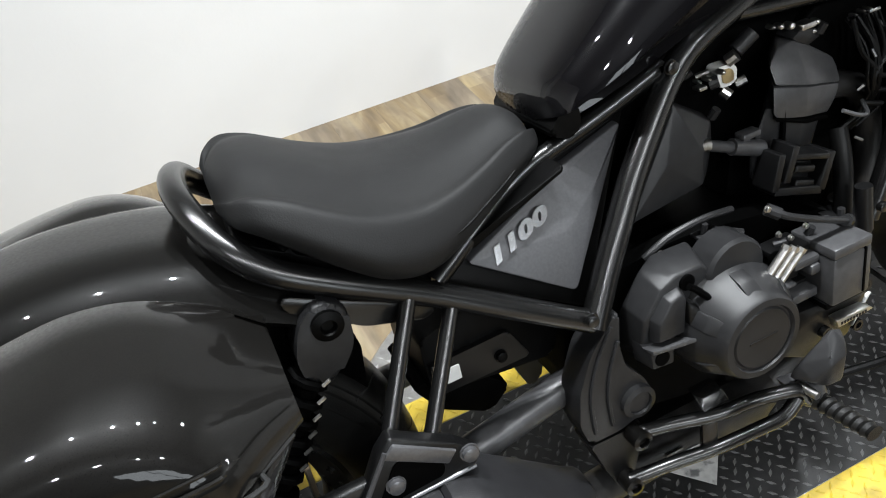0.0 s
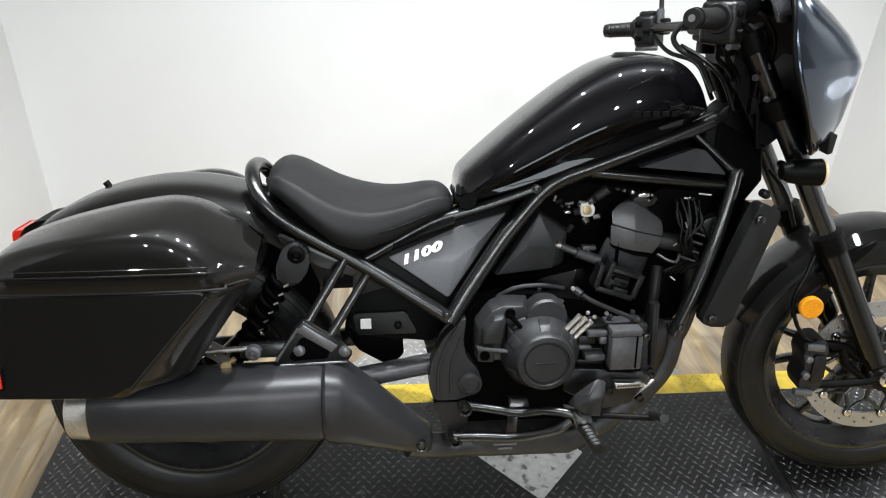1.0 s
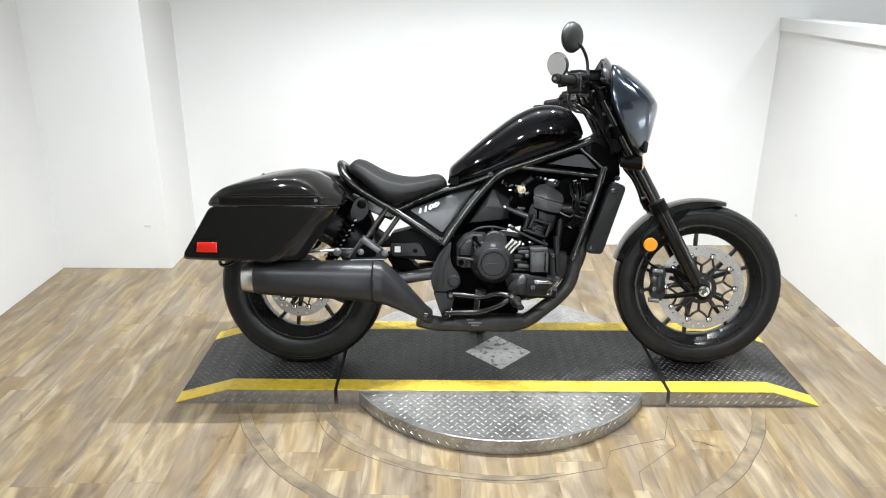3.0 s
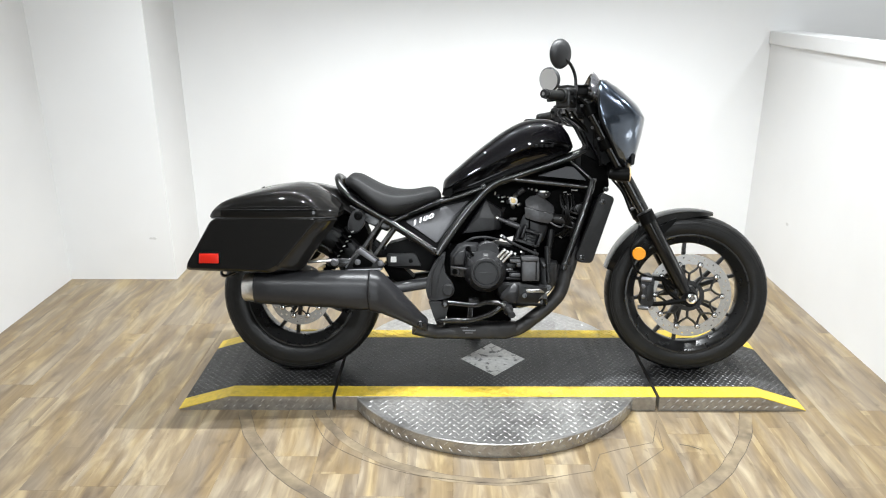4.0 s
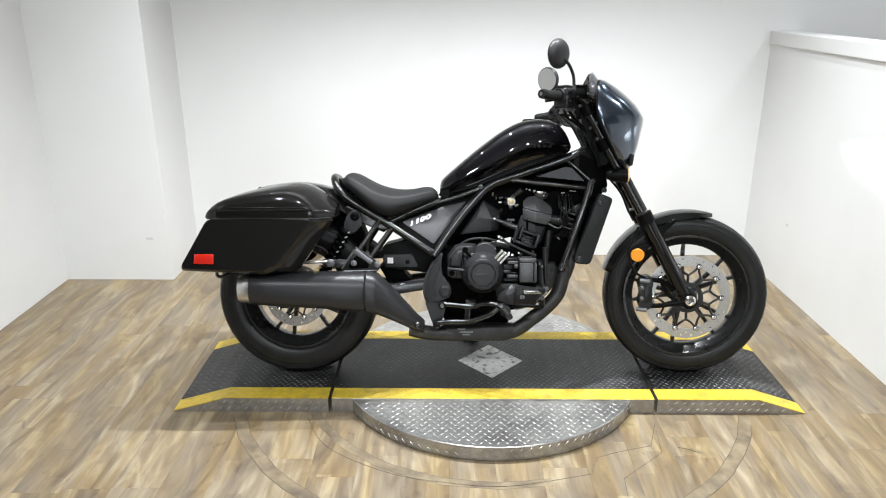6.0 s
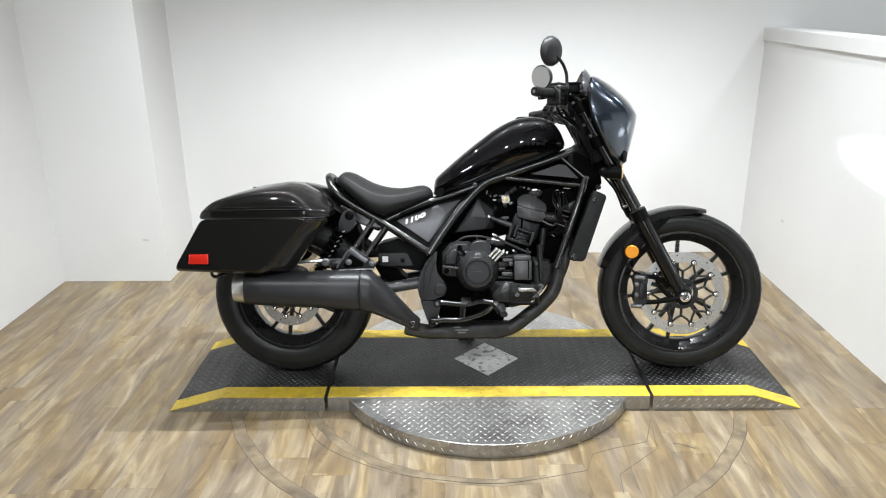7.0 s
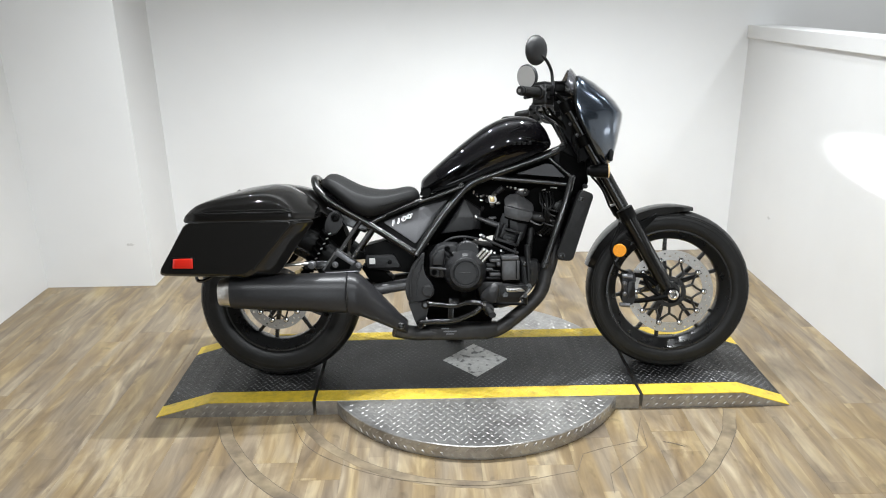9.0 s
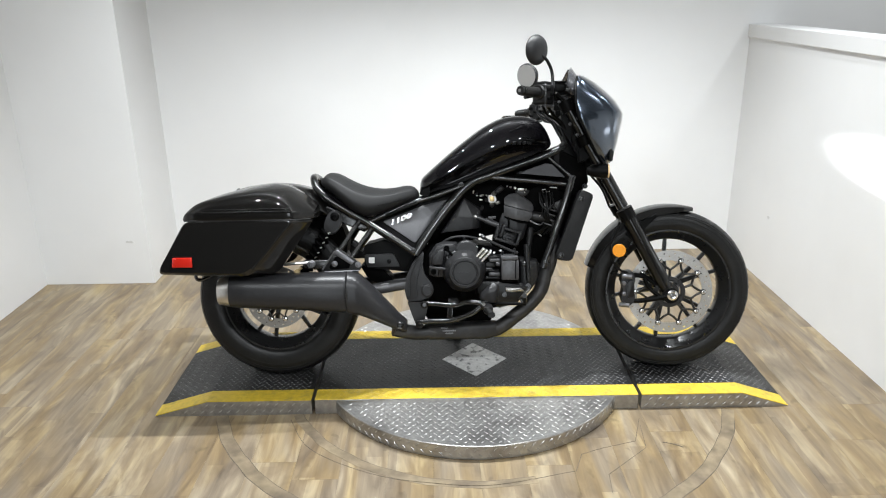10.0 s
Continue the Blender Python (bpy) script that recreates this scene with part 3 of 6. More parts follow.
for a0, a1 in ((197, 262), (281, 342)):
    floor_ring(0.958, 0.042, a0, a1, PATCH, "curved strip of patched wood-look floor covering")
    floor_ring(0.956, 0.002, a0, a1, JOINT, "dark curved cut line in the floor covering")
    floor_ring(1.0, 0.0025, a0 + 2, a1 - 4, JOINT, "dark curved cut line in the floor covering")
floor_ring(0.698, 0.034, 204, 284, PATCH, "curved strip of patched wood-look floor covering")
floor_ring(0.696, 0.002, 204, 284, JOINT, "dark curved cut line in the floor covering")


def cut_line(points, width):
    """A thin stepped cut between pieces of the floor covering."""
    bm = bmesh.new()
    for a, c in zip(points, points[1:]):
        way = (Vector(c) - Vector(a)).normalized()
        n = Vector((-way.y, way.x)) * width / 2
        lo, hi = Vector(a) - way * width / 2, Vector(c) + way * width / 2
        rings = [[bm.verts.new((*(p + n), 0.0001)), bm.verts.new((*(p + n), 0.0006)), bm.verts.new((*(p - n), 0.0006)), bm.verts.new((*(p - n), 0.0001))] for p in (lo, hi)]
        skin(bm, rings)
    tagged(part("floor_joint", bm, JOINT, None, "dark stepped cut line in the floor covering", smooth=0), "", "floor joint", kind="structure")


cut_line([tuple(p) for p in smooth_line([(-0.676, -0.263), (-0.601, -0.418), (-0.491, -0.516), (-0.335, -0.599), (-0.188, -0.638), (0.028, -0.659), (0.306, -0.593)], 5)] + [(0.34, -0.503), (0.415, -0.471), (0.539, -0.432), (0.589, -0.291)], 0.0022)
cut_line([(0.398, -0.707), (0.407, -0.614), (0.565, -0.472), (0.581, -0.335)], 0.0018)
cut_line([(0.63, -0.442), (0.66, -0.452), (0.691, -0.472)], 0.004)
# ---------------------------------------------------------------- motorcycle
LEAN_ANGLE = -13.0
bike = thing("motorcycle", "black touring cruiser motorcycle with hard saddlebags, leaning on its side stand", "motorcycle",
             pose(0, 0, TOP + 0.001, LEAN_ANGLE, 0, 0))
HEAD = Vector((0.40, 0, 0.86))
STEER = Matrix.Translation(HEAD) @ Matrix.Rotation(radians(-6), 4, Vector((-0.47, 0, 0.883))) @ Matrix.Translation(-HEAD)
FRONT_AXLE, REAR_AXLE = (0.757, 0.308), (-0.742, 0.308)


def bp(name, bm, mat, parent=None, label="", steer=False, smooth=35):
    if steer:
        moved(bm, STEER)
    return part(name, bm, mat, parent or bike, label, smooth)


def each(name, bm, mat, parent=None, label="", steer=False, smooth=35):
    """Every separate piece of bm becomes a part of its own."""
    left = set(bm.verts)
    while left:
        todo, piece = [left.pop()], []
        while todo:
            v = todo.pop()
            piece.append(v)
            for e in v.link_edges:
                o = e.other_vert(v)
                if o in left:
                    left.remove(o)
                    todo.append(o)
        one = bmesh.new()
        twin = {v: one.verts.new(v.co) for v in piece}
        for f in {f for v in piece for f in v.link_faces}:
            one.faces.new([twin[v] for v in f.verts])
        bp(name, one, mat, parent, label, steer, smooth)
    bm.free()


def tyre_section(a, outer, rim_r, half):
    """Radius and place across the tyre at the angle a, from one bead (0) to the other (pi)."""
    w = -math.cos(a)
    return rim_r + (outer - rim_r) * (0.10 + 0.90 * math.sin(a) ** 0.62), half * math.copysign(abs(w) ** 0.8, w) * (1 - 0.12 * (1 - math.sin(a)))


def tyre_mesh(centre, outer, rim_r, half):
    prof = [tyre_section(math.pi * k / 24, outer, rim_r, half) for k in range(25)]
    prof += [(rim_r - 0.004, half * 0.72), (rim_r - 0.004, -half * 0.72)]
    return lathe(bmesh.new(), prof, (centre[0], 0, centre[1]), 96, close=True)


def tyre_grooves(centre, outer, rim_r, half, count):
    """Slanted tread grooves: dark thin channels flush with the shoulder."""
    bm = bmesh.new()
    cx, cz = centre
    for k in range(count):
        for side in (-1, 1):
            pts = []
            for j in range(6):
                t = j / 5
                r, y = tyre_section(math.pi * (0.5 + side * (0.06 + 0.24 * t)), outer, rim_r, half)
                a = 2 * math.pi * (k + 0.5 * (side > 0) + 0.55 * t) / count
                pts.append((cx + (r - 0.0012) * math.cos(a), y, cz + (r - 0.0012) * math.sin(a)))
            tube(bm, pts, 0.0021, 4, 1)
    return bm


def tyre_bands(centre, outer, rim_r, half):
    """Moulded rings on the sidewalls."""
    bm = bmesh.new()
    for side in (-1, 1):
        for t in (0.10, 0.17, 0.22):
            r, y = tyre_section(math.pi * (t if side < 0 else 1 - t), outer, rim_r, half)
            lathe(bm, [(r - 0.0018, y - 0.001), (r - 0.0008, y + side * 0.0012), (r + 0.0012, y + side * 0.0012), (r + 0.0018, y - 0.001)], (centre[0], 0, centre[1]), 72, close=True)
    return bm


def wheel(name, centre, outer, rim_r, half, spokes, steer, label, disc_r, disc_y, disc_in, holes):
    cx, cz = centre
    c3 = (cx, 0, cz)
    w = half * 0.72
    bm = lathe(bmesh.new(), [(rim_r + 0.004, -w - 0.004), (rim_r - 0.006, -w - 0.004), (rim_r - 0.014, -w * 0.8), (rim_r - 0.036, -w * 0.5), (rim_r - 0.04, -w * 0.3), (rim_r - 0.04, w * 0.3), (rim_r - 0.036, w * 0.5),
                             (rim_r - 0.014, w * 0.8), (rim_r - 0.006, w + 0.004), (rim_r + 0.004, w + 0.004)], c3, 96, close=True)
    root = bp(name, bm, RIM, None, label, steer)
    bp("tyre", tyre_mesh(centre, outer, rim_r, half), RUBBER, root, "black road tyre", steer, 60)
    tagged(bp("tread_groove", tyre_grooves(centre, outer, rim_r, half, 40), GAP, root, "", steer, 0), kind="stuff")
    each("sidewall_ring", tyre_bands(centre, outer, rim_r, half), RUBBER, root, "", steer)
    bp("hub", lathe(bmesh.new(), [(0.02, -0.075), (0.036, -0.07), (0.04, -0.03), (0.052, -0.015), (0.052, 0.015), (0.04, 0.03), (0.036, 0.07), (0.02, 0.075)], c3, 32), RIM, root, "", steer)
    for k in range(spokes):
        pair = -1 if k % 2 else 1
        a = 2 * math.pi * (k + 0.16 * pair) / spokes + 0.25
        b = 2 * math.pi * (k + 0.30 * pair) / spokes + 0.25
        inner, outer_p = 0.042, rim_r - 0.034
        bm = bmesh.new()
        secs = []
        for j in range(6):
            t = j / 5
            ang, r = b + (a - b) * t, inner + (outer_p - inner) * t
            d, n = Vector((math.cos(ang), 0, math.sin(ang))), Vector((-math.sin(ang), 0, math.cos(ang)))
            hw, hy = 0.0095 - 0.003 * t, 0.016 - 0.004 * t
            p = Vector(c3) + d * r
            secs.append([p + n * (hw * u) + Vector((0, hy * v, 0)) for u, v in ((1, 0.6), (0.6, 1), (-0.6, 1), (-1, 0.6), (-1, -0.6), (-0.6, -1), (0.6, -1), (1, -0.6))])
        loft(bm, secs)
        bp("spoke", bm, RIM, root, "", steer)
    # brake disc: a drilled ring on a cast carrier
    for side in (-1,):
        y = side * disc_y
        span = disc_r - disc_in
        radii = [disc_in + span * t for t in (0, 0.3, 0.45, 0.62, 0.77, 1)]
        bm = cell_ring(bmesh.new(), centre, y, 0.0045, radii, holes * 6, lambda i, k: not ((i == 1 and k % 6 == 0) or (i == 3 and k % 6 == 3)))
        bp("brake_disc", bm, DISC, root, "drilled bright steel brake disc", steer, 20)
        arms, reach = 10, disc_in + 0.004
        bm = lathe(bmesh.new(), [(reach * 0.34, y - 0.005), (reach * 0.47, y - 0.005), (reach * 0.47, y + 0.005), (reach * 0.34, y + 0.005)], (cx, 0, cz), 40, close=True)
        bp("disc_carrier", bm, RIM, root, "black cast disc carrier with forked arms", steer, 40)
        bm = bmesh.new()
        for k in range(arms):
            at = lambda f, rr: (cx + reach * rr * math.cos(2 * math.pi * (k + f) / arms), y, cz + reach * rr * math.sin(2 * math.pi * (k + f) / arms))
            tube(bm, [at(0.5, 0.44), at(0.5, 0.6), at(0.5, 0.72)], reach * 0.042, 8, 3)
            for f in (0.0, 1.0):
                tube(bm, [at(0.5, 0.68), at(0.5 + 0.62 * (f - 0.5), 0.80), at(0.5 + 0.9 * (f - 0.5), 0.92), at(f, 1.0)], reach * 0.036, 8, 4)
        for k in range(arms):
            a1 = 2 * math.pi * k / arms
            lathe(bm, [(0.011, y - 0.0045), (0.011, y + 0.0045)], (cx + reach * math.cos(a1), 0, cz + reach * math.sin(a1)), 14)
        each("carrier_arm", bm, RIM, root, "", steer, 40)
        bm = bmesh.new()
        for k in range(arms):
            a1 = 2 * math.pi * k / arms
            lathe(bm, [(0.0085, y + side * 0.001), (0.0085, y + side * 0.007), (0.006, y + side * 0.008)], (cx + reach * math.cos(a1), 0, cz + reach * math.sin(a1)), 12)
        each("disc_rivet", bm, CHROME, root, "bright floating-disc rivet", steer)
    return root


front = wheel("front_wheel", FRONT_AXLE, 0.31, 0.236, 0.064, 10, True, "black cast front wheel with thin spokes", 0.160, 0.072, 0.122, 24)
bm = bmesh.new()
lathe(bm, [(0.02, -0.105), (0.02, -0.132), (0.013, -0.136), (0.009, -0.131)], (FRONT_AXLE[0], 0, FRONT_AXLE[1]), 20)
bp("axle_nut", bm, CHROME, front, "bright axle nut", True)
wheel("rear_wheel", REAR_AXLE, 0.31, 0.209, 0.088, 10, False, "black cast rear wheel with thin spokes", 0.118, 0.085, 0.082, 20)

# fork, clamps and front mudguard
fork_dir = Vector((0.314, 0, -0.574)).normalized()
for side in (-1, 1):
    y = 0.1 * side
    top, axle = Vector((0.352, y, 1.03)), Vector((FRONT_AXLE[0] - 0.004, y, FRONT_AXLE[1] - 0.004))
    leg_top = axle - fork_dir * 0.36
    bm = rod(bmesh.new(), leg_top - fork_dir * 0.02, top, 0.0215, 20)
    leg = bp("fork_leg", bm, FRAME, None, "black telescopic fork leg", True)
    bm = tube(bmesh.new(), [leg_top, axle - fork_dir * 0.06], 0.027, 20, 1)
    lathe_end = [axle - fork_dir * 0.07, axle + fork_dir * 0.012]
    tube(bm, lathe_end, 0.022, 16, 1)
    lathe(bm, [(0.030, y - 0.024), (0.030, y + 0.024)], (axle.x, 0, axle.z), 24)
    bp("lower_slider", bm, GLOSS, leg, "", True)
    bm = tube(bmesh.new(), [leg_top - fork_dir * 0.012, leg_top + fork_dir * 0.03], 0.031, 20, 1)
    bp("dust_seal", bm, PLASTIC, leg, "", True)
    if side < 0:
        bm = tube(bmesh.new(), [(0.592, y - 0.006, 0.278), (0.65, y - 0.012, 0.283), (0.70, y - 0.018, 0.292), (0.748, y - 0.018, 0.302)], 0.0095, 10)
        tube(bm, [(0.60, y - 0.004, 0.378), (0.635, y - 0.006, 0.378), (0.668, y - 0.004, 0.368), (0.70, y, 0.34)], 0.009, 10)
        tube(bm, [(0.655, y - 0.006, 0.368), (0.675, y - 0.008, 0.33), (0.715, y - 0.016, 0.298)], 0.008, 8)
        bp("caliper_bracket", bm, PLASTIC, leg, "black caliper bracket", True)
        bm = bmesh.new()
        prism(bm, rounded([(0.578, 0.388), (0.612, 0.394), (0.622, 0.365), (0.612, 0.33), (0.622, 0.295), (0.610, 0.266), (0.580, 0.262), (0.570, 0.29), (0.578, 0.325), (0.568, 0.36)], 0.008), y - 0.02, y + 0.045, 0.004)
        bp("brake_caliper", bm, ENGINE_GREY, leg, "dark grey radial brake caliper", True)
        bm = bmesh.new()
        prism(bm, rounded([(0.590, 0.362), (0.616, 0.36), (0.618, 0.30), (0.590, 0.292)], 0.008), y - 0.027, y - 0.015, 0.003)
        bp("caliper_cover", bm, ENGINE, leg, "", True)
        bm = bmesh.new()
        for x, z in ((0.583, 0.380), (0.575, 0.270)):
            rod(bm, (x - 0.014, y - 0.022, z), (x + 0.024, y - 0.022, z - 0.004), 0.0085)
        for z in (0.352, 0.312):
            lathe(bm, [(0.008, y - 0.02), (0.008, y - 0.031), (0.005, y - 0.033)], (0.578, 0, z), 12)
        each("caliper_bolt", bm, COVER, leg, "", True)
for name, d, r in (("lower_clamp", 0.16, 0.032), ("upper_clamp", 0.02, 0.03)):
    bm = bmesh.new()
    c = Vector((0.352, 0, 1.03)) + fork_dir * d
    for side in (-1, 1):
        rod(bm, c + Vector((0, 0.1 * side, 0)) - fork_dir * 0.02, c + Vector((0, 0.1 * side, 0)) + fork_dir * 0.02, r, 20)
    box(bm, (c.x - 0.05, -0.1, c.z - 0.018), (c.x + 0.02, 0.1, c.z + 0.018), 0.006)
    bp(name, bm, PLASTIC, None, "", True)
bm = bmesh.new()
secs = []
for k in range(31):
    a = radians(163 - (163 - 74) * k / 30)
    r = 0.319
    tip = max(0.0, (k - 24) / 6)
    narrow = 0.060 * (1 - 0.55 * tip ** 2) if k > 1 else 0.05
    ring = []
    for j in range(13):
        u = -1 + 2 * j / 12
        rr = r + 0.010 * (1 - abs(u) ** 2.5) - (0.02 * (1 - 0.8 * tip) if abs(u) > 0.99 else 0)
        ring.append((FRONT_AXLE[0] + rr * math.cos(a), narrow * 1.12 * u, FRONT_AXLE[1] + rr * math.sin(a)))
    for j in range(13):
        u = 1 - 2 * j / 12
        rr = r + 0.007 * (1 - abs(u) ** 2.5) - (0.021 * (1 - 0.8 * tip) if abs(u) > 0.99 else 0)
        ring.append((FRONT_AXLE[0] + rr * math.cos(a), narrow * 1.07 * u, FRONT_AXLE[1] + rr * math.sin(a)))
    secs.append(ring)
fender = bp("front_fender", loft(bmesh.new(), secs), GLOSS, None, "glossy black front mudguard", True)
bm = bmesh.new()
for side in (-1, 1):
    prism(bm, [(0.585, 0.53), (0.64, 0.575), (0.70, 0.61), (0.70, 0.595), (0.65, 0.545), (0.62, 0.50)], 0.072 * side - 0.004, 0.072 * side + 0.004, 0.002)
each("fender_bracket", bm, PLASTIC, fender, "", True)
bm = lathe(bmesh.new(), [(0.0245, -0.128), (0.0245, -0.137), (0.022, -0.140)], (0.556, 0, 0.478), 32)
amber = bp("side_reflector", bm, AMBER, None, "round amber side reflector on the fork", True)
bp("reflector_bracket", prism(bmesh.new(), [(0.53, 0.46), (0.58, 0.46), (0.60, 0.51), (0.575, 0.52)], -0.128, -0.12, 0.002), PLASTIC, amber, "", True)
for pts in ([(0.60, -0.105, 0.385), (0.56, -0.125, 0.405), (0.535, -0.125, 0.44), (0.525, -0.118, 0.49), (0.545, -0.11, 0.54), (0.56, -0.10, 0.58)],
            [(0.53, -0.05, 0.63), (0.50, -0.05, 0.70), (0.46, -0.04, 0.75)]):
    bp("brake_hose", tube(bmesh.new(), pts, 0.0045, 8), HOSE, None, "", True)

# frame
def both(points):
    return [points, [(x, -y, z) for x, y, z in points]]


frame_main = None
R = 0.0155
for pts in both([(-0.215, -0.142, 0.468), (-0.18, -0.126, 0.522), (-0.148, -0.113, 0.567), (-0.107, -0.096, 0.622), (-0.058, -0.079, 0.678), (-0.022, -0.069, 0.713), (0.015, -0.065, 0.737),
                 (0.08, -0.058, 0.759), (0.155, -0.05, 0.784), (0.26, -0.038, 0.819), (0.37, -0.022, 0.862)]):
    ob = bp("frame_tube", tube(bmesh.new(), pts, R + 0.001, 16), FRAME, frame_main, "satin black tubular main frame")
    frame_main = frame_main or ob
for pts in both([(-0.38, -0.108, 0.591), (-0.315, -0.085, 0.621), (-0.265, -0.068, 0.643), (-0.225, -0.060, 0.658), (-0.19, -0.058, 0.667), (-0.12, -0.060, 0.688), (-0.035, -0.064, 0.719)]):
    bp("seat_rail", tube(bmesh.new(), pts, 0.0115, 14), FRAME, frame_main)
bm = tube(bmesh.new(), [(-0.214, -0.138, 0.474), (-0.30, -0.131, 0.53), (-0.394, -0.122, 0.59), (-0.48, -0.12, 0.641), (-0.539, -0.116, 0.68), (-0.574, -0.10, 0.716), (-0.592, -0.06, 0.748), (-0.598, 0, 0.757),
                        (-0.592, 0.06, 0.748), (-0.574, 0.10, 0.716), (-0.539, 0.116, 0.68), (-0.48, 0.12, 0.641), (-0.394, 0.122, 0.59), (-0.30, 0.131, 0.53), (-0.214, 0.138, 0.474)], 0.0145, 16)
bp("rear_loop", bm, FRAME, None, "satin black tubular loop behind the seat")
for pts in both([(0.075, -0.062, 0.749), (0.22, -0.062, 0.734), (0.37, -0.055, 0.717)]):
    bp("frame_brace", tube(bmesh.new(), pts, 0.0105, 14), FRAME, frame_main)
for pts in both([(0.378, -0.058, 0.745), (0.366, -0.07, 0.705), (0.334, -0.095, 0.61), (0.298, -0.108, 0.51), (0.262, -0.108, 0.41)]):
    bp("down_tube", tube(bmesh.new(), pts, 0.014, 14), FRAME, frame_main)
for pts in both([(0.288, -0.035, 0.824), (0.378, -0.052, 0.745)]):
    bp("gusset_tube", rod(bmesh.new(), pts[0], pts[1], 0.009), FRAME, frame_main)
bm = bmesh.new()
prism(bm, [(0.31, 0.842), (0.362, 0.885), (0.40, 0.875), (0.43, 0.78), (0.405, 0.72), (0.36, 0.715), (0.31, 0.79)], -0.04, 0.04, 0.008)
rod(bm, (0.35, 0, 0.96), (0.44, 0, 0.78), 0.032, 20)
bp("steering_head", bm, PLASTIC, frame_main)
bm = bmesh.new()
for x, y, z in ((-0.375, -0.118, 0.583), (-0.04, -0.085, 0.723), (0.372, -0.066, 0.72), (0.384, -0.06, 0.745), (-0.222, -0.152, 0.488), (0.27, -0.12, 0.43)):
    bolt(bm, (x, y, z), 0.0075)
each("frame_bolt", bm, FRAME, frame_main)
bm = bmesh.new()
for side in (-1, 1):
    prism(bm, rounded([(-0.54, 0.655), (-0.39, 0.575), (-0.40, 0.562), (-0.47, 0.585), (-0.545, 0.64)], 0.008), 0.12 * side - 0.005, 0.12 * side + 0.005, 0.002)
each("loop_gusset", bm, FRAME, frame_main)

# tank
bm = bmesh.new()
TANK = [(-0.194, 0.690, 0.728, 0.058), (-0.188, 0.686, 0.747, 0.080), (-0.172, 0.688, 0.764, 0.096), (-0.12, 0.702, 0.81, 0.112), (-0.07, 0.716, 0.852, 0.118), (-0.015, 0.736, 0.895, 0.123), (0.04, 0.757, 0.934, 0.127),
        (0.10, 0.779, 0.965, 0.130), (0.155, 0.800, 0.977, 0.128), (0.21, 0.820, 0.975, 0.120), (0.25, 0.836, 0.96, 0.108), (0.278, 0.846, 0.93, 0.092), (0.295, 0.855, 0.895, 0.076), (0.301, 0.862, 0.88, 0.052)]
secs = []
for x, zb, zt, w in TANK:
    h = zt - zb
    half = [(0.0, zt), (0.30 * w, zt - 0.006 * h), (0.56 * w, zt - 0.035 * h), (0.76 * w, zt - 0.12 * h), (0.89 * w, zt - 0.26 * h), (0.965 * w, zt - 0.42 * h), (1.0 * w, zt - 0.56 * h), (0.965 * w, zt - 0.60 * h),
            (0.72 * w, zt - 0.715 * h), (0.56 * w, zt - 0.86 * h), (0.48 * w, zb)]
    secs.append([(x, y, z) for y, z in half] + [(x, -y, z) for y, z in half[:0:-1]])
smooth_loft(bm, secs)
tank = bp("fuel_tank", bm, TANKPAINT, None, "glossy metallic black teardrop fuel tank", smooth=28)
bm = bmesh.new()
lathe(bm, [(0.036, 0.966), (0.036, 0.974), (0.030, 0.979), (0.012, 0.980)], (0.155, 0, 0), 32, "z")
bp("filler_cap", bm, GLOSS, tank, "round fuel filler cap")
bm = bmesh.new()
prism(bm, rounded([(-0.20, 0.69), (-0.165, 0.735), (-0.155, 0.70), (-0.165, 0.675)], 0.01), -0.075, 0.075, 0.006)
bp("tank_mount", bm, PLASTIC, tank)
# wing-shaped emblem and word mark, as plain bars
bm = bmesh.new()
for k in range(5):
    y = -0.152 + 0.006 * k
    z = 0.930 - 0.011 * k
    x0 = 0.135 + 0.016 * k
    tube(bm, [(x0, -0.109 - 0.0045 * k, z), (x0 + 0.03, -0.1085 - 0.0045 * k, z - 0.005), (0.212, -0.103 - 0.0038 * k, z - 0.007)], 0.0022, 6, 4)
each("wing_emblem", bm, EMBLEM, tank, "dark wing-shaped emblem")
bm = bmesh.new()
for k in range(5):
    box(bm, (0.128 + 0.019 * k, -0.1305 + 0.0016 * k, 0.868), (0.142 + 0.019 * k, -0.122 + 0.0016 * k, 0.879), 0.001, 1)
each("word_mark", bm, EMBLEM, tank, "dark bar of the word mark")

# seat
bm = bmesh.new()
SEATS = [(-0.566, 0.735, 0.752, 0.07), (-0.556, 0.724, 0.766, 0.105), (-0.535, 0.712, 0.777, 0.13), (-0.505, 0.686, 0.772, 0.145), (-0.47, 0.655, 0.754, 0.155), (-0.43, 0.626, 0.734, 0.158), (-0.385, 0.613, 0.72, 0.149),
         (-0.34, 0.622, 0.714, 0.132), (-0.295, 0.636, 0.716, 0.109), (-0.255, 0.652, 0.723, 0.09), (-0.228, 0.662, 0.722, 0.077), (-0.209, 0.670, 0.71, 0.062), (-0.200, 0.676, 0.694, 0.045)]
secs = []
for x, zb, zt, w in SEATS:
    h = zt - zb
    half = [(0, zt - 0.003), (0.34 * w, zt - 0.006), (0.60 * w, zt - 0.016), (0.78 * w, zt - 0.014 - 0.10 * h), (0.89 * w, zt - 0.28 * h), (0.96 * w, zt - 0.45 * h), (1.0 * w, zt - 0.64 * h), (0.955 * w, zt - 0.84 * h), (0.76 * w, zb), (0.4 * w, zb)]
    secs.append([(x, y, z) for y, z in half] + [(x, -y, z) for y, z in half[:0:-1]])
smooth_loft(bm, secs)
seat = bp("seat", bm, SEAT, None, "black grained vinyl solo seat with a scooped dip", smooth=60)
